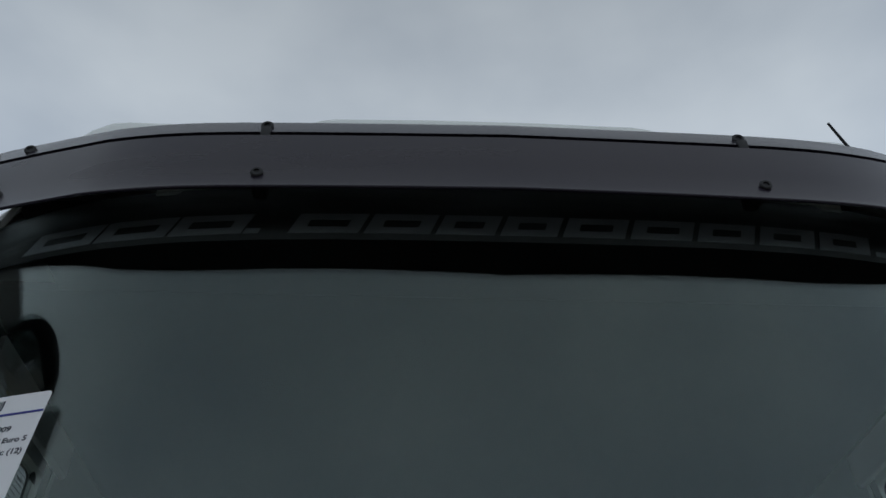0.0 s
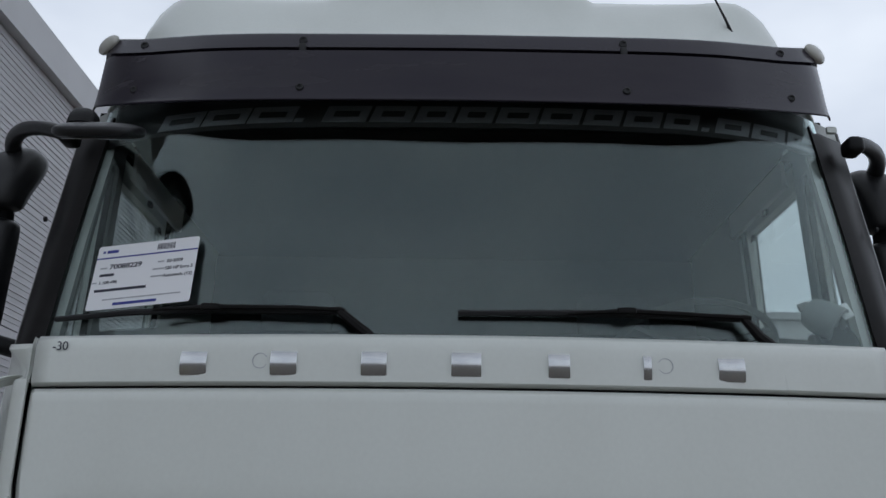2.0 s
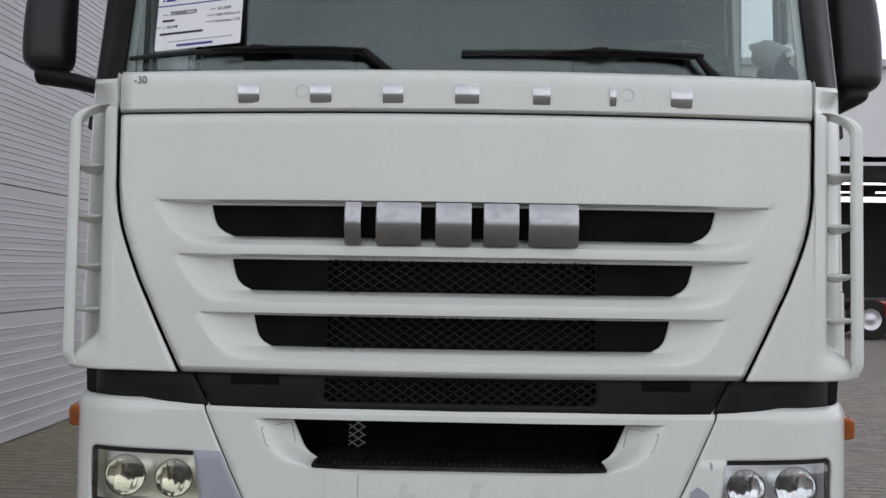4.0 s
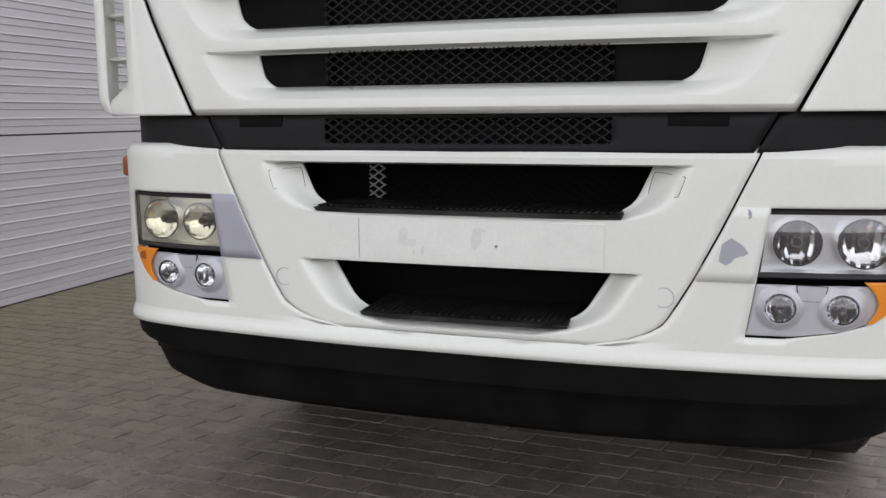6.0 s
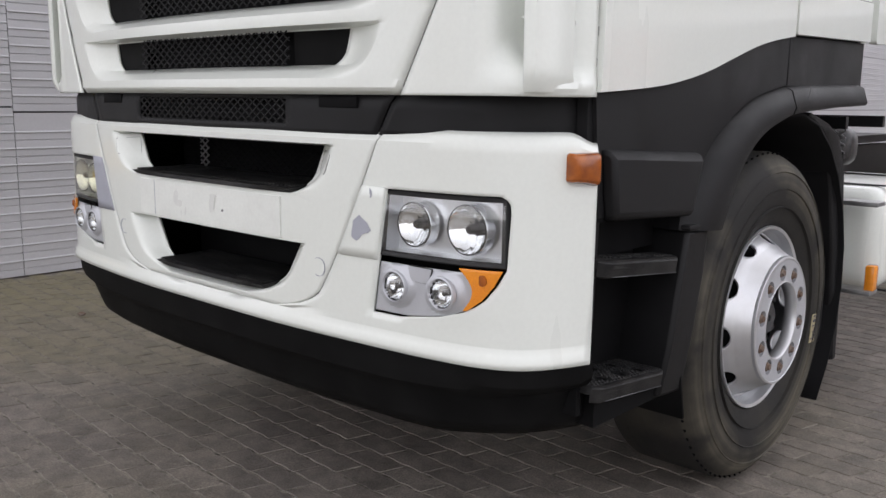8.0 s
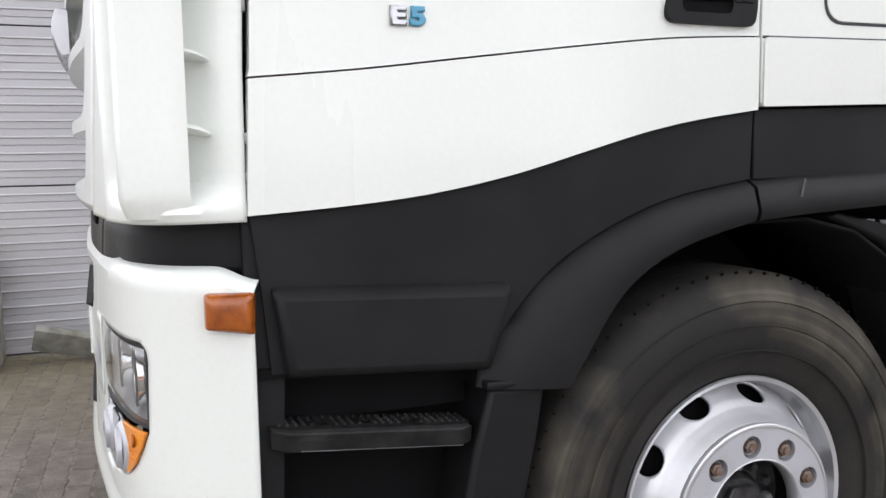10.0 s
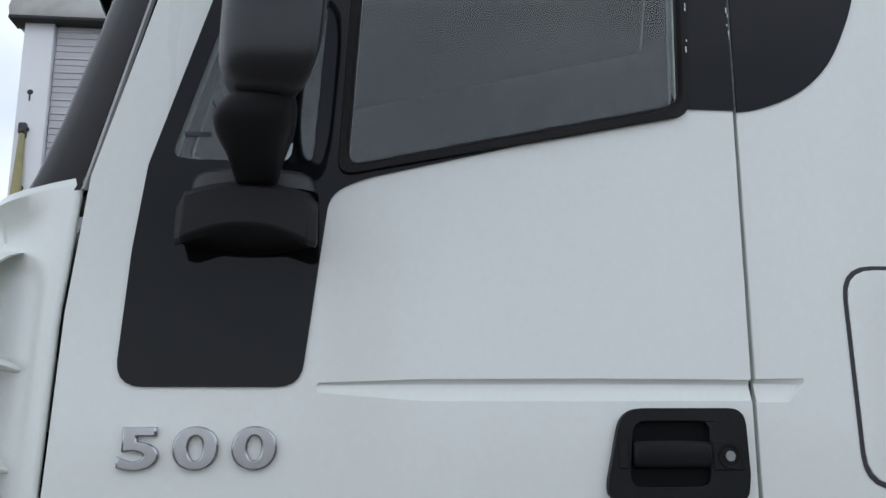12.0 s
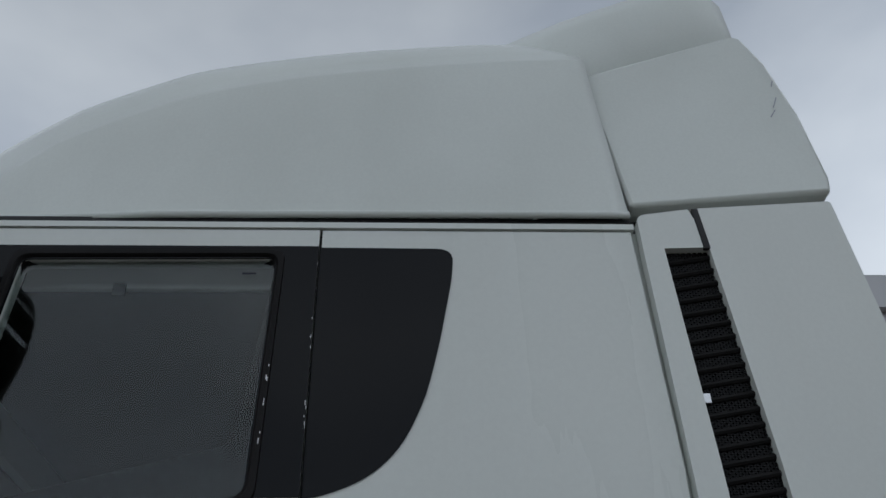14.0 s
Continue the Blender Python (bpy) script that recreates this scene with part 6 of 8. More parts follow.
for sgn in (-1, 1):
    mir = new("mirror_assembly")
    mir.parent = truck
    mir["label"] = "black door mirror with a large and a small housing on curved arms"
    dx, dz = (0.0, 0.0) if sgn > 0 else (0.107, 0.040)

    def moved(rows):
        return [(z + dz, cx + dx, cy, hw, hd) for z, cx, cy, hw, hd in rows]

    bm = bmesh.new()
    pod(bm, moved(MAIN))
    part("main_housing", bm, SHELL, mir, "black main mirror housing", flip=sgn, sharp=70)
    part("main_rim", mirror_pane(moved(MAIN), 0.0, rim=True), SHELL, mir, flip=sgn, sharp=50)
    part("main_glass", mirror_pane(moved(MAIN), -0.0016), MIRROR, mir, "main mirror glass", flip=sgn)
    bm = bmesh.new()
    pod(bm, moved(WIDE), flat=0.36, turn=0.12)
    part("wide_angle_housing", bm, SHELL, mir, "black wide-angle mirror housing", flip=sgn, sharp=70)
    part("wide_angle_rim", mirror_pane(moved(WIDE), 0.0, 0.12, 0.36, rim=True), SHELL, mir, flip=sgn, sharp=50)
    part("wide_angle_glass", mirror_pane(moved(WIDE), 0.001, 0.12, 0.36), MIRROR, mir, "wide-angle mirror glass", flip=sgn)
    # the shells' parting lines
    for rows, z0, z1 in ((moved(MAIN), 2.262, 2.59), (moved(WIDE), 2.650, 2.85)):
        bm = bmesh.new()
        tube(bm, [(cx + hw * 0.905, cy + hd * 0.30, z) for z, cx, cy, hw, hd in curve(rows, 3) if z0 + dz <= z <= z1 + dz], 0.0028, 6)
        part("parting_line", bm, DARK, mir, flip=sgn)
    bm = bmesh.new()
    pod(bm, moved([(2.590, 1.365, 0.605, 0.050, 0.034), (2.61, 1.366, 0.602, 0.050, 0.034), (2.65, 1.370, 0.600, 0.052, 0.036)]), flat=2)
    part("mirror_neck", bm, DARK, mir, flip=sgn, sharp=60)
    # arms
    bm = bmesh.new()
    if sgn > 0:
        pod(bm, [(2.138, 1.268, 0.558, 0.026, 0.028), (2.152, 1.282, 0.558, 0.036, 0.034), (2.172, 1.315, 0.560, 0.044, 0.042), (2.195, 1.345, 0.560, 0.053, 0.055), (2.215, 1.356, 0.562, 0.054, 0.058), (2.234, 1.364, 0.572, 0.050, 0.050), (2.246, 1.368, 0.578, 0.040, 0.040)], flat=2)
    else:
        tube(bm, [(1.515, 0.580, 2.262), (1.46, 0.575, 2.252), (1.36, 0.560, 2.232), (1.26, 0.550, 2.205), (1.19, 0.548, 2.175)], [0.042, 0.040, 0.034, 0.034, 0.038], 14, 0.8)
    part("lower_arm", bm, BLACK, mir, flip=sgn, sharp=60)
    bm = bmesh.new()
    rows = []
    for i in range(17):
        u = i / 8 - 1
        y = 0.544 + 0.106 * u
        arch, end = 1 - u * u, smooth((abs(u) - 0.86) / 0.14)
        low, high, out = 2.037 + 0.030 * arch + 0.008 * end, 2.121 + 0.022 * arch - 0.012 * end, 1.284 - 0.018 * end + 0.006 * arch
        rows.append([(1.190, y, 2.064 - 0.020 * arch), (1.225, y, 2.058 - 0.012 * arch), (out - 0.010, y, low), (out, y, low + 0.008), (out - 0.004, y, high - 0.010), (out - 0.012, y, high), (1.235, y, high + 0.014), (1.190, y, high + 0.020)])
    loft(bm, rows)
    part("mirror_base", bm, BLACK, mir, "black mirror foot on the door", flip=sgn, sharp=30, bevel=0.003)
    bm = bmesh.new()
    pod(bm, [(2.140, 1.212, 0.550, 0.052, 0.100), (2.162, 1.214, 0.550, 0.046, 0.094), (2.174, 1.214, 0.550, 0.030, 0.078)], flat=2)
    part("mirror_base_cap", bm, SHELL, mir, flip=sgn, sharp=60)
    bm = bmesh.new()
    if sgn > 0:
        way = curve([(1.150, 0.34, 2.822), (1.20, 0.375, 2.842), (1.28, 0.46, 2.858), (1.335, 0.55, 2.856), (1.345, 0.62, 2.825)], 4)
    else:
        way = curve([(1.150, 0.34, 2.815), (1.24, 0.385, 2.862), (1.36, 0.47, 2.902), (1.44, 0.56, 2.905), (1.458, 0.62, 2.862)], 4)
    tube(bm, way, [0.021 + 0.006 * i / (len(way) - 1) for i in range(len(way))], 14)
    part("upper_arm", bm, SHELL, mir, flip=sgn)
    part("arm_foot", rbox((1.158, 0.345, 2.818), (0.05, 0.070, 0.052), 0.016, 3), BLACK, mir, flip=sgn)

# front-view mirror over the passenger's corner of the windscreen
fm = new("front_mirror")
fm.parent = truck
fm["label"] = "black front-view mirror over the windscreen corner"
bm = bmesh.new()
TILT = Matrix.Translation((-0.945, 0.05, 2.700)) @ Matrix.Rotation(radians(24), 4, "X")
pod(bm, [(-0.020, 0, 0, 0.060, 0.056), (-0.017, 0, 0, 0.096, 0.088), (-0.010, 0, 0, 0.108, 0.098), (0.002, 0, 0, 0.110, 0.100), (0.010, 0, 0, 0.104, 0.094), (0.018, -0.004, 0.004, 0.082, 0.070), (0.022, -0.008, 0.006, 0.050, 0.040)], flat=2)
bmesh.ops.transform(bm, matrix=TILT, verts=bm.verts)
part("front_housing", bm, SHELL, fm, sharp=60)
bm = bmesh.new()
pod(bm, [(2.715, -0.995, 0.06, 0.038, 0.040), (2.745, -0.998, 0.07, 0.036, 0.036), (2.768, -1.004, 0.085, 0.028, 0.030), (2.776, -1.008, 0.09, 0.016, 0.018)], flat=2)
part("front_mount", bm, BLACK, fm, sharp=60)
bm = bmesh.new()
tube(bm, curve([(-0.998, 0.07, 2.745), (-1.03, 0.13, 2.785), (-1.08, 0.24, 2.83), (-1.13, 0.34, 2.85)], 4), 0.020, 12)
part("front_arm", bm, BLACK, fm)
bm = bmesh.new()
bm.faces.new([bm.verts.new(TILT @ Vector((0.086 * math.copysign(abs(math.cos(a)) ** 0.6, math.cos(a)), 0.078 * math.copysign(abs(math.sin(a)) ** 0.6, math.sin(a)), -0.0215))) for a in [2 * math.pi * i / 32 for i in range(32)]])
part("front_glass", bm, MIRROR, fm, "mirror glass facing down", solid=0.001)

# ---- inside of the cab ----
cabin = new("cab_interior")
cabin.parent = truck
bm = bmesh.new()
loft(bm, [[(-1.05, 0.25, 2.08), (-1.05, 0.28, 2.15), (-1.05, 0.45, 2.15), (-1.05, 0.52, 2.02), (-1.05, 0.56, 1.6), (-1.05, 0.3, 1.6)], [(-0.8, 0.10, 2.09), (-0.8, 0.13, 2.15), (-0.8, 0.42, 2.15), (-0.8, 0.52, 2.02), (-0.8, 0.56, 1.6), (-0.8, 0.2, 1.6)], [(0.8, 0.10, 2.09), (0.8, 0.13, 2.15), (0.8, 0.42, 2.15), (0.8, 0.52, 2.02), (0.8, 0.56, 1.6), (0.8, 0.2, 1.6)], [(1.05, 0.25, 2.08), (1.05, 0.28, 2.15), (1.05, 0.45, 2.15), (1.05, 0.52, 2.02), (1.05, 0.56, 1.6), (1.05, 0.3, 1.6)]])
part("dashboard", bm, CAB, cabin, "dark grey dashboard")
bm = bmesh.new()
lathe(bm, [(0.235, -0.012), (0.247, 0.0), (0.235, 0.012), (0.223, 0.0), (0.235, -0.012)], (0, 0, 0), "z", 40)
for a in (0, 120, 240):
    box(bm, (0.115 * math.cos(radians(a + 90)), 0.115 * math.sin(radians(a + 90)), -0.01), (0.045, 0.235, 0.02), Matrix.Rotation(radians(a), 4, "Z"))
disc(bm, 0.075, (0, 0, -0.02), "z", 20, 0.03)
bmesh.ops.transform(bm, matrix=pose(0.68, 0.50, 2.22, -28, 0, 0), verts=bm.verts)
part("steering_wheel", bm, CAB, cabin, "grey steering wheel")
camera_box = thing("dashboard_fan", "small grey barrel-shaped device on the dashboard corner", "device", at=(0.955, 0.25, 2.17))
bm = bmesh.new()
lathe(bm, [(0.0005, -0.050), (0.022, -0.050), (0.038, -0.040), (0.046, -0.015), (0.049, 0.02), (0.048, 0.045), (0.041, 0.048), (0.039, 0.030), (0.0005, 0.026)], (0, 0, 0), "x", 28)
bmesh.ops.transform(bm, matrix=pose(-0.002, -0.03, 0.098, 0, 34, -38), verts=bm.verts)
part("device_body", bm, DEVICE, camera_box)
bm = bmesh.new()
lathe(bm, [(0.0005, 0.0), (0.050, 0.0), (0.054, 0.012), (0.050, 0.028), (0.020, 0.034), (0.0005, 0.034)], (0, 0, 0), "y", 28)
bmesh.ops.transform(bm, matrix=pose(0.045, -0.03, 0.045, -20, 0, 20), verts=bm.verts)
part("device_disc", bm, CAB, camera_box, "dark round cap")
part("device_clip", rbox((-0.050, -0.03, 0.128), (0.030, 0.012, 0.022), 0.003, rot=Matrix.Rotation(radians(-18), 4, "Y")), DEVICE, camera_box)
part("device_tab", rbox((0.045, -0.06, 0.110), (0.030, 0.006, 0.040), 0.003, rot=Matrix.Rotation(radians(-28), 4, "Y")), PAPER, camera_box, "white tab")
part("device_foot", rbox((0, 0.01, 0.03), (0.05, 0.05, 0.07), 0.01, 2), CAB, camera_box)
for x in (-0.62, 0.62):
    part("seat_back", rbox((x, 1.25, 2.10), (0.50, 0.14, 0.70), 0.05, 3, rot=Matrix.Rotation(radians(-10), 4, "X")), FABRIC, cabin)
    part("seat_cushion", rbox((x, 0.98, 1.72), (0.50, 0.50, 0.14), 0.05, 3), FABRIC, cabin)
    part("head_rest", rbox((x, 1.33, 2.53), (0.28, 0.10, 0.18), 0.04, 3), FABRIC, cabin)
bm = bmesh.new()
box(bm, (0, 1.15, 1.45), (2.25, 1.9, 0.04))
part("cab_floor", bm, CAB, cabin)
bm = bmesh.new()
box(bm, (0, 1.44, 2.984), (2.31, 1.28, 0.024)), box(bm, (0, 0.695, 2.984), (2.23, 0.21, 0.024)), box(bm, (0, 0.46, 2.990), (1.9, 0.26, 0.03))
part("headliner", bm, HEADLINER, cabin)
for sgn in (-1, 1):
    bm = bmesh.new()
    plate(bm, [(0.27, 1.5), (2.06, 1.5), (2.06, 2.975), (0.52, 2.975), (0.31, 2.2)], SIDE - 0.058, 0.012, "x", [fillet(INNER_WIN, 0.03), fillet(INNER_TRI, 0.02)])
    part("side_lining", bm, CAB_MID, cabin, "grey side lining", flip=sgn)
    bm = bmesh.new()
    loft(bm, [[(1.102, 0.71, z), (1.102, 1.262, z), (1.090, 1.262, z), (1.090, 0.71, z)] for z in (2.846, 2.93)])
    part("window_blind", bm, BLIND, cabin, "pale rolled blind", flip=sgn)
    part("blind_bar", rbox((1.100, 0.985, 2.842), (0.018, 0.55, 0.014), 0.004), BLIND, cabin, flip=sgn)
    part("blind_catch", rbox((1.106, 0.925, 2.832), (0.012, 0.03, 0.034), 0.003), CAB, cabin, flip=sgn)
    # moulded trim inside the windscreen pillar
    bm = bmesh.new()
    rows = []
    for z in (2.13, 2.22, 2.35, 2.5, 2.65, 2.8, 2.93):
        a, yq = lerp(SCREEN_HALF, z), lerp([(2.13, 0.41), (2.85, 0.585), (2.95, 0.61)], z)
        ys = screen_y(a - 0.04, z) + 0.02
        rows.append([(a - 0.055, ys, z), (a - 0.01, ys + 0.045, z), (1.105, (ys + yq) / 2 + 0.03, z), (1.128, yq, z), (1.140, yq, z), (1.130, ys + 0.06, z), (a - 0.02, ys + 0.005, z)])
    loft(bm, rows)
    part("pillar_trim", bm, CAB_LIGHT, cabin, "pale moulded pillar trim", flip=sgn, sharp=60)
bm = bmesh.new()
box(bm, (0, 1.95, 2.2), (2.25, 0.03, 1.5))
part("bunk_curtain", bm, FABRIC, cabin)


# ---- lower side, steps, wheels ----
ARCH_OUT = curve([(0.680, 0.930), (0.710, 1.000), (0.822, 1.135), (0.952, 1.222), (1.128, 1.292), (1.345, 1.330)], 4)
ARCH_IN = curve([(0.880, 0.915), (0.915, 0.971), (1.010, 1.105), (1.144, 1.188), (1.345, 1.240)], 4)
for sgn in (-1, 1):
    trim = new("lower_trim")
    trim.parent = truck
    trim["label"] = "black plastic lower side trim with a wheel arch flare"
    bm = bmesh.new()
    plate(bm, [(0.245, 1.29)] + [(p[0], p[1] - 0.004) for p in LOW] + [(1.352, 1.33)] + list(reversed(ARCH_OUT)) + [(0.69, 0.99), (0.275, 1.0), (0.262, 1.15)], 1.182, 0.03, "x")
    part("lower_side_skin", bm, BLACK, trim, flip=sgn, bevel=0.004)
    bm = bmesh.new()
    plate(bm, [(0.232, 1.283), (0.268, 1.278), (0.300, 1.0), (0.285, 0.60), (0.240, 0.60)], 1.170, 0.03, "x")
    part("step_edge", bm, BLACK, trim, flip=sgn)
    bm = bmesh.new()
    loft(bm, [[(1.178, 0.274, 1.166), (1.178, 0.760, 1.142), (1.178, 0.712, 0.966), (1.178, 0.300, 0.990)],
              [(1.202, 0.278, 1.158), (1.202, 0.754, 1.134), (1.202, 0.705, 0.970), (1.202, 0.303, 0.994)],
              [(1.216, 0.286, 1.140), (1.216, 0.742, 1.116), (1.216, 0.696, 0.980), (1.216, 0.308, 1.004)]])
    part("side_bulge", bm, BLACK, trim, flip=sgn, bevel=0.010)
    # arch flare
    bm = bmesh.new()
    rows = []
    for i in range(25):
        t = i / 24
        a = ARCH_OUT[min(len(ARCH_OUT) - 1, round(t * (len(ARCH_OUT) - 1)))]
        b = ARCH_IN[min(len(ARCH_IN) - 1, round(t * (len(ARCH_IN) - 1)))]
        m1 = (a[0] * 0.8 + b[0] * 0.2, a[1] * 0.8 + b[1] * 0.2)
        m2 = (a[0] * 0.25 + b[0] * 0.75, a[1] * 0.25 + b[1] * 0.75)
        rows.append([(1.175, *a), (1.205, *m1), (1.222, *m2), (1.215, *b), (1.05, b[0] + 0.01, b[1] - 0.005), (1.05, *a)])
    loft(bm, rows)
    part("arch_flare", bm, BLACK, trim, "black wheel arch flare", flip=sgn, sharp=50)
    bm = bmesh.new()
    rows = []
    for y, za, zb in ((1.355, 1.330, 1.240), (1.5, 1.338, 1.250), (1.75, 1.345, 1.262), (2.05, 1.35, 1.270)):
        rows.append([(1.175, y, za), (1.205, y, za - 0.016), (1.222, y, za - 0.07), (1.215, y, zb), (1.05, y, zb), (1.05, y, za)])
    loft(bm, rows)
    part("rear_flare", bm, BLACK, trim, "black rear arch flare with a pale scratch", flip=sgn, sharp=50)
    bm = bmesh.new()
    plate(bm, [(1.360, 1.33), (1.362, 1.484), (2.08, 1.50), (2.08, 1.34)], 1.182, 0.03, "x")
    part("rear_lower_skin", bm, BLACK, trim, flip=sgn, bevel=0.003)
    if sgn > 0:
        part("pale_scratch", rbox((1.2145, 1.475, 1.305), (0.001, 0.006, 0.050), 0.0003, 1, rot=Matrix.Rotation(radians(-14), 4, "X")), SCUFF, trim)
    # column between the steps and the wheel
    bm = bmesh.new()
    loft(bm, [[(1.20, 0.705, 0.930), (1.20, 0.830, 0.925), (1.02, 0.86, 0.925), (1.02, 0.705, 0.93)],
              [(1.205, 0.668, 0.80), (1.205, 0.806, 0.80), (1.02, 0.83, 0.80), (1.02, 0.67, 0.8)],
              [(1.200, 0.632, 0.60), (1.200, 0.764, 0.60), (1.02, 0.80, 0.6), (1.02, 0.64, 0.6)],
              [(1.185, 0.610, 0.47), (1.185, 0.745, 0.46), (1.02, 0.78, 0.46), (1.02, 0.61, 0.47)]])
    part("step_column", bm, BLACK, trim, "black column beside the steps", flip=sgn, bevel=0.012)
    part("column_cap", rbox((1.115, 0.768, 0.936), (0.19, 0.150, 0.018), 0.006, 2), BLACK, trim, flip=sgn)
    # steps
    for z, y0, y1, xin in ((0.902, 0.265, 0.660, 1.115), (0.590, 0.258, 0.612, 1.05)):
        st = new("step")
        st.parent = truck
        st["label"] = "worn black plastic boarding step with raised grip"
        bm = bmesh.new()
        holes = [[(cx + 0.020 * math.cos(2 * math.pi * i / 14), cy + 0.014 * math.sin(2 * math.pi * i / 14)) for i in range(14)]
                 for cx, cy in ((1.155, y0 + 0.10), (1.155, y0 + 0.19), (1.155, y0 + 0.28), (1.085, y0 + 0.08), (1.085, y0 + 0.17), (1.085, y0 + 0.26), (1.02, y0 + 0.10), (1.02, y0 + 0.20)) if cx > xin + 0.03]
        plate(bm, fillet([(xin, y0), (1.19, y0), (1.205, y0 + 0.05), (1.200, y1 - 0.01), (1.18, y1 + 0.01), (xin, y1)], 0.012), z, 0.022, "z", holes)
        part("tread", bm, BLACK_STEP, st, flip=sgn)
        bm = bmesh.new()
        nx, ny = int((1.19 - xin) / 0.0155), int((y1 - y0) / 0.0155)
        for i in range(nx):
            for j in range(ny):
                cx, cy = xin + 0.012 + i * 0.0155, y0 + 0.02 + j * 0.0155
                if any(math.hypot((cx - h[0][0] + 0.020) / 0.026, (cy - h[0][1]) / 0.020) < 1 for h in holes):
                    continue
                vs = [bm.verts.new((cx + 0.005 * a, cy + 0.005 * b, z)) for a, b in ((-1, -1), (1, -1), (1, 1), (-1, 1))]
                tip = bm.verts.new((cx, cy, z + 0.0048))
                for a in range(4):
                    bm.faces.new((vs[a], vs[(a + 1) % 4], tip))
        part("studded_grip", bm, BLACK_STEP, st, flip=sgn)
        bm = bmesh.new()
        loft(bm, [[(1.190, y0 + 0.0, z - 0.002), (1.206, y0 + 0.03, z - 0.006), (1.206, y1 - 0.02, z - 0.006), (1.19, y1 + 0.01, z - 0.002)],
                  [(1.185, y0 + 0.0, z - 0.044), (1.200, y0 + 0.03, z - 0.046), (1.200, y1 - 0.02, z - 0.044), (1.185, y1 + 0.01, z - 0.042)]])
        part("step_nose", bm, BLACK_STEP, st, flip=sgn, bevel=0.004)
        part("worn_edge", rbox((1.2008, (y0 + y1) / 2 + 0.02, z - 0.0425), (0.0016, y1 - y0 - 0.07, 0.0016), 0.0004, 1), SCUFF, st, "pale worn edge", flip=sgn)
        for piece in st.children:
            piece.data.transform(Matrix(((1, 0, 0, 0), (0, 1, 0, 0), (0, -0.10, 1, 0.0265), (0, 0, 0, 1))))
    # well panels in near-black, which puts the recess's shade into their colour
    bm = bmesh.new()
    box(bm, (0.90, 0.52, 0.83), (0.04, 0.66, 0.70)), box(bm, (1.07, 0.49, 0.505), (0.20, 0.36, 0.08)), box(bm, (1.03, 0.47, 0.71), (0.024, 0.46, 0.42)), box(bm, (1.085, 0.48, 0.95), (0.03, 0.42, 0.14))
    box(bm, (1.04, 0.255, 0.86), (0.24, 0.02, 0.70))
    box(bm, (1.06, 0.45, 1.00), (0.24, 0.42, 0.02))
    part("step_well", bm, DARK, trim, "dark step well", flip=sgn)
    if sgn > 0:
        rnd = random.Random(8)
        bm = bmesh.new()
        for y, z, w, h in ((0.410, 0.664, 0.14, 0.003), (0.420, 0.588, 0.11, 0.003), (0.336, 0.645, 0.003, 0.040), (0.482, 0.625, 0.004, 0.066)):
            box(bm, (1.0435, y, z), (0.002, w, h))
        for k in range(14):
            box(bm, (1.0435, rnd.uniform(0.34, 0.478), rnd.uniform(0.595, 0.66)), (0.002, rnd.uniform(0.003, 0.009), rnd.uniform(0.003, 0.007)), Matrix.Rotation(rnd.uniform(0, 3), 4, "X"))
        ring = [bm.verts.new((1.0445, 0.425 + rnd.uniform(0.010, 0.021) * math.cos(a), 0.628 + rnd.uniform(0.010, 0.021) * math.sin(a))) for a in [2 * math.pi * i / 13 for i in range(13)]]
        bm.faces.new(ring)
        part("torn_sticker", bm, PAPER, trim, "remains of a torn white sticker")
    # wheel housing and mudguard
    # housing and inner arch coloured near-black for the shade over the wheel
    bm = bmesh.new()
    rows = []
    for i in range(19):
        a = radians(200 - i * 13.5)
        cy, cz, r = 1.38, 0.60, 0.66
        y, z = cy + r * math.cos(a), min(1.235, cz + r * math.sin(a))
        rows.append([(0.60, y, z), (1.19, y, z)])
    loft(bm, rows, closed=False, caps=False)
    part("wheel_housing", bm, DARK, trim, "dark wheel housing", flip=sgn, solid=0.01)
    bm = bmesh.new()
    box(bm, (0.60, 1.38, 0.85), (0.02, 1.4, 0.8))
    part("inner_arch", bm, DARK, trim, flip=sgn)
    bm = bmesh.new()
    rows = []
    for ya, za, yb, zb in ((1.60, 1.232, 1.62, 1.246), (1.763, 1.164, 1.80, 1.205), (1.839, 1.106, 1.930, 1.155), (1.90, 0.970, 2.014, 1.032), (1.96, 0.786, 2.060, 0.80), (2.02, 0.50, 2.095, 0.50), (2.06, 0.26, 2.105, 0.26)):
        rows.append([(0.96, ya, za), (1.160, ya, za), (1.172, ya + (yb - ya) * 0.25, za + (zb - za) * 0.25), (1.172, yb, zb), (0.96, yb, zb)])
    loft(bm, rows)
    part("mudguard", bm, BLACK, trim, "grey-black plastic mudguard", flip=sgn, bevel=0.006)
    bm = bmesh.new()
    box(bm, (0.90, 1.99, 0.55), (0.48, 0.02, 0.62))
    part("mud_flap", bm, GASKET, trim, flip=sgn)


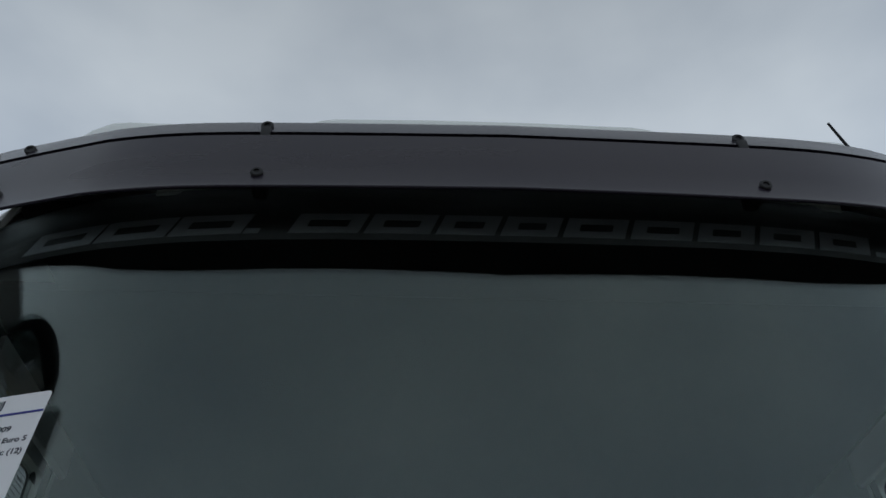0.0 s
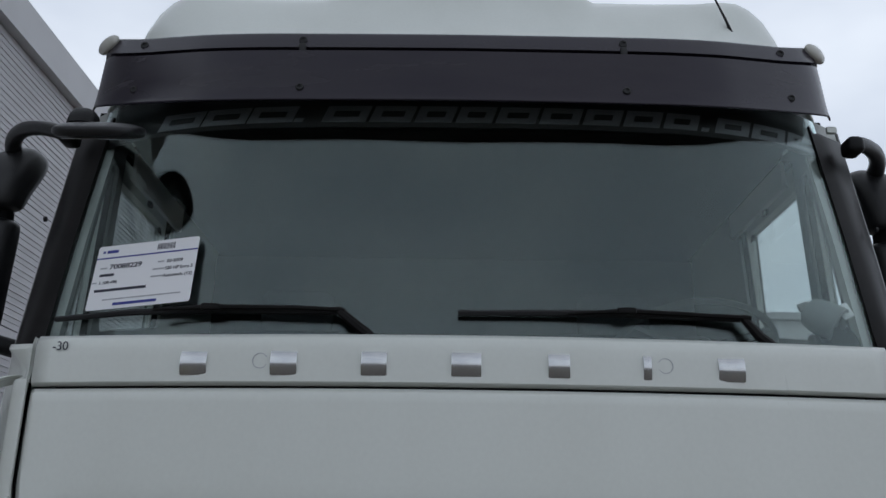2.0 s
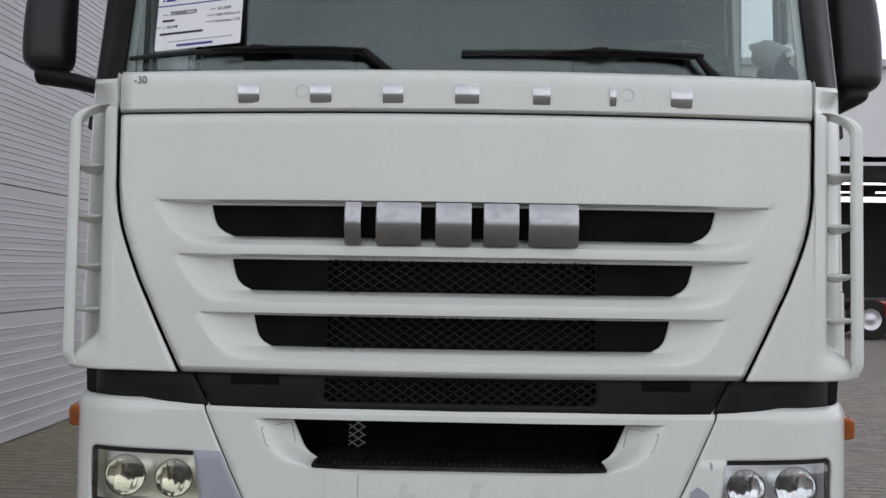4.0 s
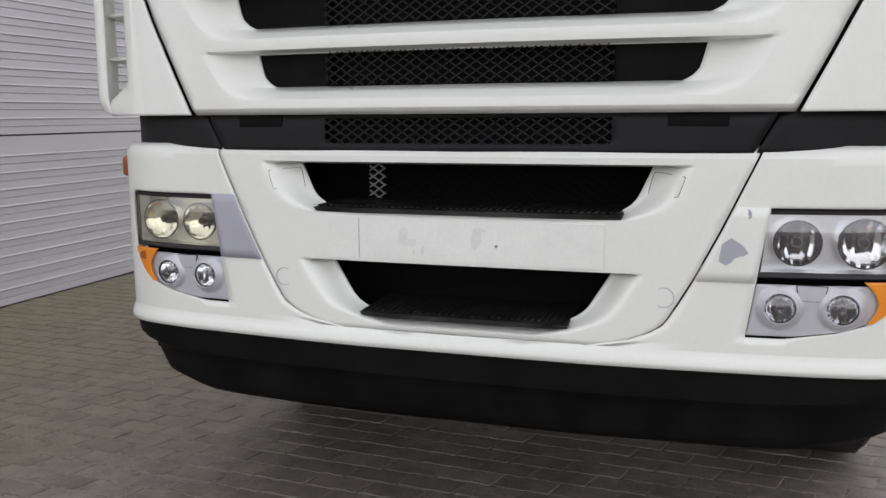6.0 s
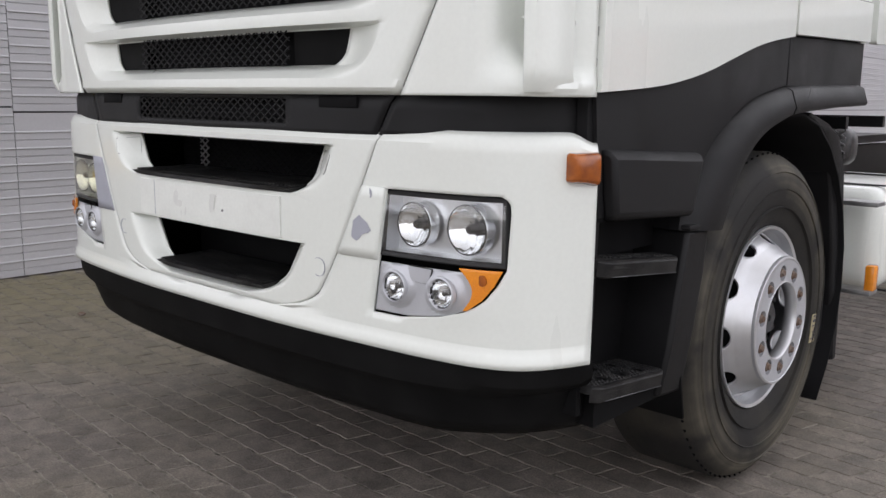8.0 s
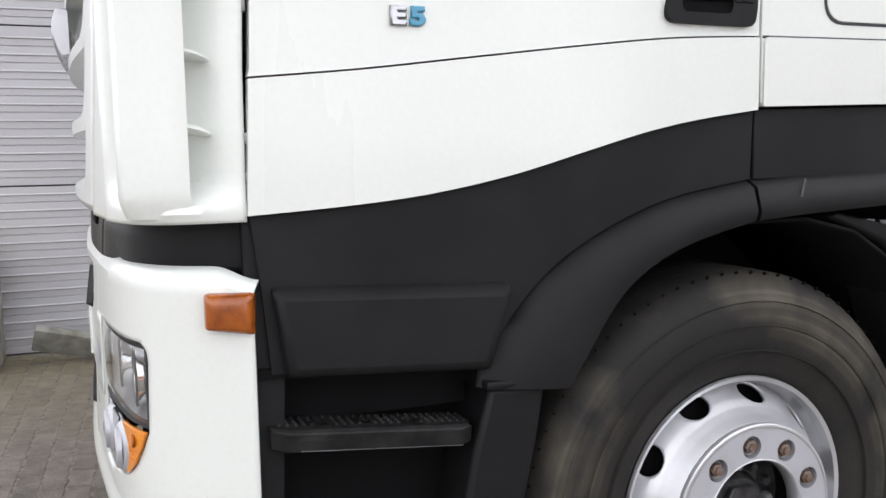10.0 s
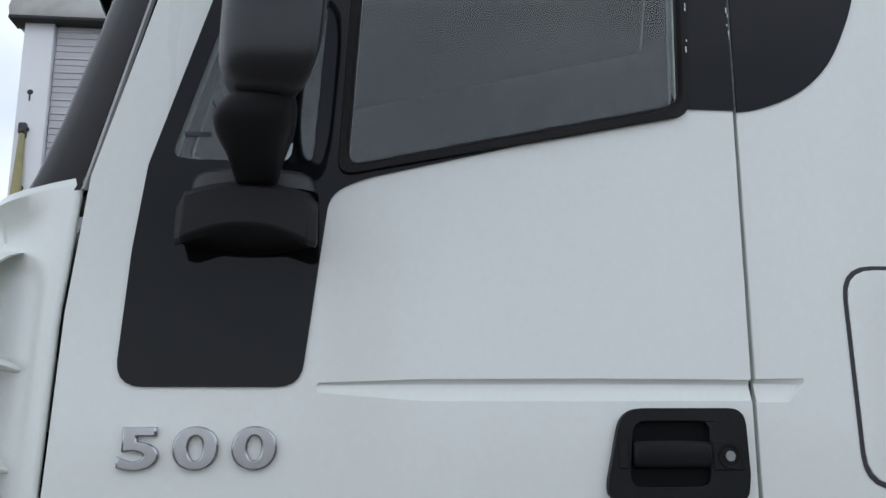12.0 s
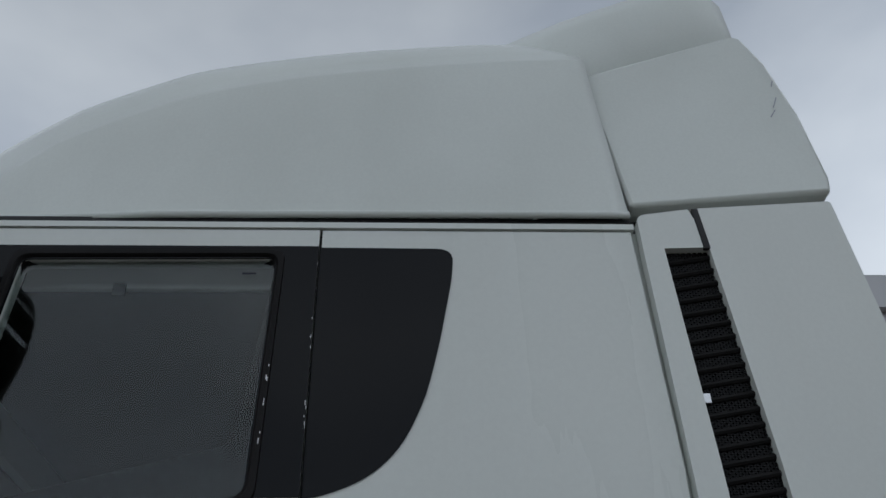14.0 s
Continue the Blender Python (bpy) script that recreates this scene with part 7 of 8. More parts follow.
def wheel(name, label, cx, cy, cz, R, sgn=1):
    w = new(name)
    w.parent = truck
    w["label"] = label
    ax = (cx, cy, cz)
    bm = bmesh.new()
    lathe(bm, [(0.300, -0.02), (0.310, 0.010), (0.330, 0.022), (0.40, 0.045), (0.46, 0.050), (0.505, 0.040), (0.532, 0.020), (R - 0.012, 0.002), (R, -0.02), (R, -0.26), (R - 0.03, -0.29), (0.45, -0.30), (0.305, -0.27)], ax, "x", 72)
    rubber = dusty_tyre((cy, cz)) if cy < 2 else RUBBER
    part("tyre", bm, rubber, w, "dusty worn black tyre", flip=sgn, sharp=50)
    bm = bmesh.new()
    for k in range(3):
        r0 = (0.375, 0.435, 0.492)[k]
        lathe(bm, [(r0 - 0.003, 0.030 if k == 0 else 0.044), (r0, 0.046 if k == 0 else (0.0525 if k == 1 else 0.047)), (r0 + 0.003, 0.036 if k == 0 else 0.044)], ax, "x", 72)
    part("sidewall_ring", bm, rubber, w, flip=sgn)
    bm = bmesh.new()
    for x in (-0.07, -0.14, -0.21):
        lathe(bm, [(R + 0.0005, x - 0.005), (R - 0.004, x), (R + 0.0005, x + 0.005)], ax, "x", 60)
    part("tread_groove", bm, GASKET, w, flip=sgn)
    bm = bmesh.new()
    for k in range(84):
        a = 2 * math.pi * k / 84
        turn = Matrix.Translation(ax) @ Matrix.Rotation(a, 4, "X")
        bmesh.ops.create_cube(bm, size=1, matrix=turn @ Matrix.Translation((-0.012, 0, R - 0.012)) @ Matrix.Rotation(radians(-38), 4, "Y") @ Matrix.Diagonal((0.030, 0.0045, 0.006, 1)))
    tagged(part("shoulder_groove", bm, DARK, w, flip=sgn), "fine dark shoulder grooves", kind="stuff")
    bm = bmesh.new()
    lathe(bm, [(0.296, -0.03), (0.299, 0.018), (0.309, 0.022), (0.311, 0.014), (0.303, 0.012), (0.300, -0.004), (0.290, -0.030), (0.283, -0.050)], ax, "x", 72)
    part("rim_flange", bm, RIM, w, "silver wheel rim", flip=sgn)
    # dished disc with hand holes
    knee = [(-0.05, 0.285), (-0.036, 0.280), (-0.022, 0.272), (-0.008, 0.262), (0.008, 0.252), (0.026, 0.238), (0.046, 0.226), (0.072, 0.212)]
    prof = [(lerp(knee, -0.05 + 0.122 * i / 44), -0.05 + 0.122 * i / 44) for i in range(45)]
    bm = bmesh.new()
    n = 240
    rings = lathe(bm, prof, ax, "x", n)
    def hole_uv(c):
        return (c.x + 0.010) / 0.028, ((math.degrees(math.atan2(c.z, c.y)) + 12) % 36 - 18) / 8.0

    kill = [f for f in bm.faces if math.hypot(*hole_uv(f.calc_center_median() - Vector(ax))) < 1]
    bmesh.ops.delete(bm, geom=kill, context="FACES")
    for v in {v for e in bm.edges if e.is_boundary for v in e.verts}:
        c = v.co - Vector(ax)
        u, w_ = hole_uv(c)
        d = math.hypot(u, w_)
        if 0.7 < d < 1.35 and -0.045 < c.x < 0.03:
            a = math.atan2(c.z, c.y) + radians(8.0 * (w_ / d - w_))
            h = -0.010 + 0.028 * u / d
            v.co = Vector(ax) + Vector((h, lerp(knee, h) * math.cos(a), lerp(knee, h) * math.sin(a)))
    part("wheel_disc", bm, RIM, w, "silver dished disc with hand holes", flip=sgn, solid=0.008)
    # near-black plate as the shade seen through the hand holes
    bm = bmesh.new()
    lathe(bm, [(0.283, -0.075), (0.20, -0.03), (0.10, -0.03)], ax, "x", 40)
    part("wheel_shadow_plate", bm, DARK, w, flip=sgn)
    bm = bmesh.new()
    outline = [(cy + 0.207 * math.cos(2 * math.pi * i / 64), cz + 0.207 * math.sin(2 * math.pi * i / 64)) for i in range(64)]
    hub = [(cy + 0.131 * math.cos(2 * math.pi * i / 40), cz + 0.131 * math.sin(2 * math.pi * i / 40)) for i in range(40)]
    nuts = [(cy + 0.164 * math.cos(radians(a)), cz + 0.164 * math.sin(radians(a))) for a in range(24, 384, 36)]
    pockets = [[(y + 0.0262 * math.cos(2 * math.pi * i / 18), z + 0.0262 * math.sin(2 * math.pi * i / 18)) for i in range(18)] for y, z in nuts]
    plate(bm, outline, cx + 0.084, 0.026, "x", [hub] + pockets)
    part("wheel_trim_ring", bm, SILVER, w, "grey trim ring round the wheel nuts", flip=sgn)
    bm = bmesh.new()
    lathe(bm, [(0.206, 0.085), (0.213, 0.081), (0.215, 0.070)], ax, "x", 64)
    lathe(bm, [(0.1325, 0.0845), (0.129, 0.080), (0.128, 0.062), (0.1275, 0.044)], ax, "x", 48)
    part("trim_edge", bm, RIM, w, flip=sgn, solid=0.004)
    for y, z in nuts:
        bm = bmesh.new()
        lathe(bm, [(0.023, 0.064), (0.021, 0.070), (0.0155, 0.070), (0.0155, 0.082), (0.011, 0.084), (0.0105, 0.090), (0.0005, 0.091)], (cx, y, z), "x", 6)
        part("wheel_nut", bm, RUST, w, "rusty wheel nut", flip=sgn)
        bm = bmesh.new()
        lathe(bm, [(0.0225, 0.064), (0.0225, 0.073), (0.020, 0.076), (0.0165, 0.074)], (cx, y, z), "x", 16)
        part("nut_flange", bm, STEEL, w, "worn steel flange", flip=sgn)
    bm = bmesh.new()
    lathe(bm, [(0.208, 0.060), (0.128, 0.060)], ax, "x", 48)
    part("pocket_floor", bm, GREASE, w, "dirty floor of the nut pockets", flip=sgn)
    bm = bmesh.new()
    lathe(bm, [(0.150, -0.020), (0.128, -0.010), (0.114, -0.004), (0.080, 0.000), (0.072, 0.016), (0.066, 0.022), (0.0005, 0.022)], ax, "x", 32)
    part("hub", bm, GREASE, w, "greasy dark hub", flip=sgn)
    bm = bmesh.new()
    lathe(bm, [(0.058, 0.018), (0.058, 0.038), (0.054, 0.042), (0.014, 0.042), (0.012, 0.037), (0.0005, 0.037)], ax, "x", 6)
    part("hub_hexagon", bm, GREASE, w, "greasy hexagonal hub cap", flip=sgn)
    for k, a in enumerate(range(0, 360, 30)):
        bm = bmesh.new()
        lathe(bm, [(0.013, -0.006), (0.013, 0.016 + 0.006 * (k % 2)), (0.010, 0.020 + 0.006 * (k % 2)), (0.0005, 0.020 + 0.006 * (k % 2))], (cx, cy + 0.096 * math.cos(radians(a)), cz + 0.096 * math.sin(radians(a))), "x", 6, 0.3 * k)
        part("hub_bolt", bm, GREASE if k % 3 else STEEL, w, flip=sgn)
    return w


for sgn in (-1, 1):
    fw = wheel("front_wheel", "front wheel with a dusty tyre and a silver ten-nut rim", 1.140, 1.360, 0.562, 0.556, sgn)
    if sgn > 0:
        bm = bmesh.new()
        loft(bm, [[(1.1815, 1.742, 0.40), (1.1835, 1.780, 0.40), (1.1835, 1.796, 0.505), (1.1815, 1.758, 0.505)], [(1.1875, 1.742, 0.40), (1.1895, 1.780, 0.40), (1.1895, 1.796, 0.505), (1.1875, 1.758, 0.505)]])
        part("tyre_tag", bm, material("brass_tag", (0.42, 0.36, 0.22), 0.5, spots=0.8, spot_scale=60, spot_color=(0.12, 0.11, 0.09)), fw, "pale worn sticker on the tyre")
        for k, (y, z, ww, hh) in enumerate(((1.764, 0.415, 0.030, 0.005), (1.7665, 0.432, 0.004, 0.024), (1.777, 0.440, 0.004, 0.030), (1.769, 0.462, 0.026, 0.004), (1.773, 0.480, 0.022, 0.010), (1.777, 0.498, 0.030, 0.004))):
            part("tag_print", rbox((1.1893, y, z), (0.0016, ww, hh), 0.0003, 1), INK, fw)

# chassis behind the cab
chassis = new("chassis")
chassis.parent = truck
for sgn in (-1, 1):
    bm = bmesh.new()
    box(bm, (0.40, 3.0, 0.88), (0.08, 4.4, 0.26))
    part("frame_rail", bm, SATIN, chassis, flip=sgn)
    part("fuel_tank", rbox((0.93, 2.98, 0.695), (0.56, 1.05, 0.45), 0.09, 4), WHITE, chassis, "white side tank", flip=sgn)
    bm = bmesh.new()
    for y in (2.62, 3.25):
        loft(bm, [[(0.66 + 0.555 * (1 if 0 < k < 3 else 0), y - 0.02, z), (0.66 + 0.555 * (1 if 0 < k < 3 else 0), y + 0.02, z)] for k, z in enumerate((0.925, 0.925, 0.465, 0.465))], closed=False, caps=False)
    part("tank_strap", bm, GASKET, chassis, flip=sgn, solid=0.006)
    part("rear_marker", rbox((1.205, 2.36, 0.56), (0.04, 0.06, 0.11), 0.01), AMBER, chassis, "amber side reflector", flip=sgn)
    for k in range(2):
        part("bracket", rbox((1.14, 2.36, 0.50 - 0.0 + 0.37 * k), (0.16, 0.10, 0.02), 0.005), STEEL, chassis, flip=sgn)
    wheel("rear_wheel", "rear wheel behind the tank", 1.06, 4.95, 0.540, 0.540, sgn)
catwalk = new("catwalk")
catwalk.parent = truck
bm = bmesh.new()
box(bm, (0, 2.70, 1.20), (2.2, 0.03, 0.05)), box(bm, (0, 2.22, 1.20), (2.2, 0.03, 0.05)), box(bm, (0, 2.22, 1.07), (2.2, 0.03, 0.03))
part("catwalk_frame", bm, BLACK, catwalk, "black catwalk frame")
bm = bmesh.new()
diamonds(bm, -1.1, 1.1, 1.075, 1.18, 2.215, (0.05, 0.03), 0.006)
part("catwalk_mesh", bm, STEEL, catwalk, "steel mesh")
part("air_tank", rbox((0.95, 2.34, 1.10), (0.30, 0.16, 0.16), 0.05, 3), GREASE, chassis)
bm = bmesh.new()
box(bm, (0, 3.2, 1.05), (0.9, 4.0, 0.05))
part("deck_plate", bm, SATIN, chassis)
bm = bmesh.new()
tube(bm, [(-1.0, 1.36, 0.56), (1.0, 1.36, 0.56)], 0.07, 12)
tube(bm, [(-1.0, 4.95, 0.54), (1.0, 4.95, 0.54)], 0.09, 12)
part("axle", bm, GREASE, chassis)
part("engine_block", rbox((0, 1.0, 1.0), (0.9, 1.2, 0.8), 0.05), DARK, chassis)


# ---- the yard ----
# building along the passenger's side: ribbed grey cladding in panels
WALL_X, RIB = -4.0, 0.113


def cladding(name, label, y0, y1, seams, top):
    w = tagged(new(name), label, "wall", kind="structure")
    for n, (a, b) in enumerate(zip(seams, seams[1:])):
        bm = bmesh.new()
        prof = [(WALL_X - 0.06, a + 0.006), (WALL_X, a + 0.006)]
        k = 1
        while a + k * RIB < b - 0.03:
            z = a + k * RIB
            prof += [(WALL_X, z - 0.062), (WALL_X - 0.008, z - 0.059), (WALL_X - 0.008, z - 0.054), (WALL_X, z - 0.051), (WALL_X, z - 0.008), (WALL_X + 0.009, z - 0.003), (WALL_X + 0.009, z + 0.001), (WALL_X, z + 0.008)]
            k += 1
        prof += [(WALL_X, b - 0.006), (WALL_X - 0.06, b - 0.006)]
        loft(bm, [[(x, y, z) for x, z in prof] for y in (y0, y1)])
        part("panel", bm, CLAD, w, sharp=20)
    bm = bmesh.new()
    box(bm, (WALL_X - 0.085, (y0 + y1) / 2, top / 2), (0.10, y1 - y0, top))
    part("wall_core", bm, JOINT, w)
    return w


wall = cladding("wall_west", "grey ribbed steel cladding of a hall with dark panel joints", 1.0, 46, [0.0, 1.155, 2.29, 3.42, 4.62, 5.95], 5.9)
bm = bmesh.new()
box(bm, (WALL_X + 0.02, 23.5, 6.13), (0.16, 45, 0.36))
part("fascia", bm, FASCIA, wall, "pale roof edge")
cladding("wall_west_end", "grey ribbed steel cladding beside a white post", -1.62, 0.995, [0.0, 1.19, 2.29, 3.42, 4.95], 4.9)
bm = bmesh.new()
box(bm, (WALL_X - 3.0, 22.2, 6.30), (5.9, 47, 0.05))
part("hall_roof", bm, FASCIA, wall)

post = thing("corner_post", "white steel corner post with keyhole slots", "post", at=(-4.0, -1.74, 0))
part("post_body", rbox((0, 0, 2.47), (0.10, 0.22, 4.94), 0.008), HALL, post)
for z in (4.36, 4.06, 3.6):
    bm = bmesh.new()
    disc(bm, 0.022, (0.0495, -0.02, z), "x", 14, 0.003)
    box(bm, (0.051, -0.02, z - 0.04), (0.003, 0.012, 0.06))
    part("keyhole", bm, JOINT, post)
strap = thing("strap", "faded yellow webbing strap hanging on the white post", "strap", at=(-3.93, -1.78, 0))
bm = bmesh.new()
tube(bm, [(0, 0, 4.05), (0.01, 0.0, 3.4), (0.02, -0.01, 2.6), (0.0, 0.0, 1.9)], [0.02, 0.045, 0.045, 0.04], 8, 1.0)
part("webbing", bm, STRAP, strap)
part("hook", rbox((0, 0, 4.06), (0.05, 0.06, 0.09), 0.015), GREASE, strap)
tarp = thing("tarpaulin", "dirty white tarpaulin folded over the wall end", "tarpaulin", at=(-4.0, 0, 0))
rnd = random.Random(3)
bm = bmesh.new()
rows = []
for i in range(34):
    y = -1.95 + 2.9 * i / 33
    f = lambda: rnd.uniform(-0.018, 0.018)
    rows.append([(-0.25, y, 4.98 + f()), (0.10 + f(), y, 4.95 + f() * 0.5), (0.13 + f(), y, 5.02 + f()), (0.07 + f(), y, 5.2 + f()), (0.06 + f(), y, 5.36 + f()), (0.02 + f(), y, 5.49 + f()), (-0.15, y, 5.50 + f()), (-0.3, y, 5.4)])
loft(bm, rows)
part("canvas", bm, TARP, tarp, sharp=60)
part("edge_bar", rbox((0.03, -0.5, 4.945), (0.20, 2.9, 0.03), 0.008), GASKET, tarp)

block = thing("concrete_block", "weathered concrete block standing by the hall wall", "concrete block", at=(-3.62, -0.98, 0))
part("block_body", rbox((0, 0, 0.38), (0.55, 0.60, 0.76), 0.03, 3), CONCRETE, block)
cap = thing("yellow_ramp", "yellow plastic cable ramp lying on the concrete block", "cable ramp", at=(-3.62, -0.98, 0.765))
bm = bmesh.new()
loft(bm, [[(-0.2, y, 0), (0.2, y, 0), (0.17, y, 0.10 + h), (0.05, y, 0.15 + h), (-0.05, y, 0.15 + h), (-0.17, y, 0.10 + h)] for y, h in ((-0.2, 0.0), (-0.05, 0.02), (-0.04, 0.07), (0.06, 0.07), (0.07, 0.02), (0.2, 0.0))])
part("ramp_body", bm, YELLOW, cap, bevel=0.006)
for k in range(4):
    part("ramp_rib", rbox((0.15, -0.15 + 0.1 * k, 0.11), (0.03, 0.02, 0.05), 0.004), YELLOW, cap)

plank = thing("plank", "weathered pale board leaning against the hall wall", "board")
part("board", rbox((-3.62, -0.18, 0.11), (0.06, 0.62, 0.20), 0.01, rot=Matrix.Rotation(radians(-14), 4, "X") @ Matrix.Rotation(radians(35), 4, "Y")), CONCRETE, plank)
pipe = thing("pipe", "dirty white pipe lying at the foot of the wall", "pipe")
bm = bmesh.new()
tube(bm, [(-3.75, 0.0, 0.035), (-3.78, 0.10, 0.07), (-3.80, 0.2, 0.085), (-3.82, 0.55, 0.085)], [0.022, 0.03, 0.032, 0.032], 10)
part("pipe_body", bm, TARP, pipe)
ring = thing("metal_ring", "small rusty ring lying on the paving", "ring", at=(-2.63, 0.765, 0.004))
bm = bmesh.new()
lathe(bm, [(0.020, 0.0), (0.026, 0.006), (0.020, 0.012), (0.014, 0.006), (0.020, 0.0)], (0, 0, 0), "z", 20)
part("ring_body", bm, RUST, ring)

# far hall across the yard: white gable band over an open, dim bay with lit tubes
hall = thing("far_hall", "white hall with a wide dim open bay and lit tubes", "building", at=(0, 0, 0))
bm = bmesh.new()
plate(bm, [(6.5, 0), (8.0, 0), (8.0, 5.55), (44, 5.55), (44, 0), (46, 0), (46, 9.4), (6.5, 9.4)], 30.0, -0.3, "y")
part("hall_front", bm, HALL, hall, "white cladding")
bm = bmesh.new()
box(bm, (26, 29.9, 5.62), (36, 0.2, 0.24))
part("bay_lintel", bm, SATIN, hall)
# bay walls and ceiling, their shade painted in as dark grey
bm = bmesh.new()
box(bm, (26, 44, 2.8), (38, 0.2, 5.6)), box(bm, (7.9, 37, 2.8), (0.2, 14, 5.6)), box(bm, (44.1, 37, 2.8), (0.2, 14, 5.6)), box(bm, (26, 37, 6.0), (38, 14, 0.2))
part("bay_inside", bm, BAY_SHADE, hall, "inside of the bay, coloured dim")
bm = bmesh.new()
box(bm, (26.5, 38, 9.55), (40, 16.6, 0.25))
part("hall_roof", bm, FASCIA, hall)
for i in range(4):
    for j in range(2):
        bm = bmesh.new()
        box(bm, (12.5 + 3.4 * i, 32 + 3.5 * j, 5.3), (2.4, 0.12, 0.06))
        part("tube_light", bm, TUBE, hall, "lit tube")

red = thing("red_truck", "red tractor truck parked in front of the far hall", "truck", at=(10.2, 20.0, 0))
part("cab", rbox((3.8, 1.2, 1.9), (1.9, 2.4, 2.7), 0.12, 3), RED, red)
part("side_body", rbox((1.9, 1.2, 0.78), (2.2, 2.3, 0.42), 0.06), RED, red)
part("frame", rbox((1.0, 1.2, 0.86), (3.4, 0.9, 0.22), 0.02), SATIN, red)
for x in (0.46, 3.6):
    for y in (0.15, 2.1):
        bm = bmesh.new()
        lathe(bm, [(0.29, 0.0), (0.31, -0.03), (0.48, -0.03), (0.52, 0.0), (0.52, 0.28), (0.29, 0.28)], (x, y, 0.52), "y", 28)
        lathe(bm, [(0.29, 0.02), (0.2, 0.06), (0.0005, 0.06)], (x, y, 0.52), "y", 28)
        part("tyre", bm, RUBBER, red)
        bm = bmesh.new()
        lathe(bm, [(0.28, 0.01), (0.2, 0.05), (0.12, 0.04), (0.0005, 0.0)], (x, y - 0.01, 0.52), "y", 24)
        part("rim", bm, RIM, red)
for k in range(2):
    part("fifth_wheel", rbox((0.7 + 0.5 * k, 1.2, 1.0), (0.5, 0.6, 0.10), 0.03), GREASE, red)

# another red truck standing in line behind, nose on
lorry = thing("red_lorry", "red truck parked nose-on behind the white tractor", "truck", at=(-0.1, 12.0, 0))
part("cab", rbox((0, 1.1, 1.95), (2.5, 2.2, 2.9), 0.14, 3), RED, lorry)
part("windscreen", rbox((0, -0.01, 2.55), (2.2, 0.05, 0.85), 0.02), GLOSS, lorry)
part("grille_band", rbox((0, -0.02, 1.42), (2.3, 0.06, 0.11), 0.02), HALL, lorry, "white band")
part("grille", rbox((0, -0.02, 1.72), (1.3, 0.06, 0.40), 0.02), SATIN, lorry)
part("bumper", rbox((0, 0.06, 0.72), (2.5, 0.35, 0.44), 0.06), RED, lorry)
part("bumper_lip", rbox((0, 0.10, 0.42), (2.4, 0.30, 0.16), 0.04), SATIN, lorry)
for sgn in (-1, 1):
    part("headlamp", rbox((0.95 * sgn, -0.12, 0.80), (0.40, 0.04, 0.18), 0.015), HOUSING, lorry)
    part("mirror", rbox((1.42 * sgn, 0.2, 2.45), (0.22, 0.12, 0.70), 0.04), BLACK, lorry)
    bm = bmesh.new()
    lathe(bm, [(0.0005, 0), (0.52, 0.0), (0.52, 0.3), (0.0005, 0.3)], (1.22 * sgn - (0.3 if sgn > 0 else 0), 1.2, 0.52), "x", 28)
    part("tyre", bm, RUBBER, lorry)

# an orange truck across the yard, on the driver's side
orange = thing("orange_truck", "orange truck facing the yard with black mirrors", "truck", at=(16.0, 0.95, 0))
part("cab", rbox((0, -0.1, 2.75), (2.0, 1.0, 4.1), 0.12, 3), ORANGE, orange)
part("roof_box", rbox((0.1, 0.0, 5.0), (1.6, 0.7, 0.7), 0.08), RED, orange)
part("windscreen", rbox((-1.0, -0.1, 2.75), (0.04, 0.85, 0.9), 0.015), GLOSS, orange)
part("bumper", rbox((-0.98, 0, 0.65), (0.16, 1.5, 0.5), 0.05), ORANGE, orange)
for y in (-1, 1):
    part("mirror", rbox((-0.95, 0.98 * y, 2.45), (0.10, 0.20, 0.75), 0.04), BLACK, orange)
    bm = bmesh.new()
    lathe(bm, [(0.0005, 0), (0.5, 0.0), (0.5, 0.28), (0.0005, 0.28)], (0.0, 0.55 * y - 0.14, 0.5), "y", 24)
    part("tyre", bm, RUBBER, orange)

# ---- ground ----
ground = tagged(new("ground"), "dark paved yard with sandy joints reaching the horizon", "ground", kind="structure")
bm = bmesh.new()
bm.faces.new([bm.verts.new(p) for p in ((-900, -900, -0.007), (900, -900, -0.007), (900, 900, -0.007), (-900, 900, -0.007))])


def far_paving():
    m = bpy.data.materials.new("far_paving")
    m.use_nodes = True
    n, l = m.node_tree.nodes, m.node_tree.links
    p = n["Principled BSDF"]
    p.inputs["Roughness"].default_value = 0.7
    geo = n.new("ShaderNodeNewGeometry")
    big = n.new("ShaderNodeTexNoise")
    big.inputs["Scale"].default_value, big.inputs["Detail"].default_value = 0.6, 6
    small = n.new("ShaderNodeTexNoise")
    small.inputs["Scale"].default_value, small.inputs["Detail"].default_value = 60, 3
    r = n.new("ShaderNodeValToRGB")
    r.color_ramp.elements[0].color, r.color_ramp.elements[1].color = (0.112, 0.098, 0.084, 1), (0.172, 0.153, 0.130, 1)
    l.new(geo.outputs["Position"], big.inputs["Vector"]), l.new(geo.outputs["Position"], small.inputs["Vector"])
    add = n.new("ShaderNodeMath")
    add.operation = "MULTIPLY_ADD"
    add.inputs[1].default_value = 0.5
    l.new(small.outputs["Fac"], add.inputs[0]), l.new(big.outputs["Fac"], add.inputs[2])
    sub = n.new("ShaderNodeMath")
    sub.operation = "SUBTRACT"
    sub.inputs[1].default_value = 0.25
    l.new(add.outputs["Value"], sub.inputs[0]), l.new(sub.outputs["Value"], r.inputs["Fac"])
    l.new(r.outputs["Color"], p.inputs["Base Color"])
    return m


part("ground_sheet", bm, far_paving(), ground)
bm = bmesh.new()
box(bm, (2.27, 2.25, -0.006), (12.5, 18.6, 0.004))
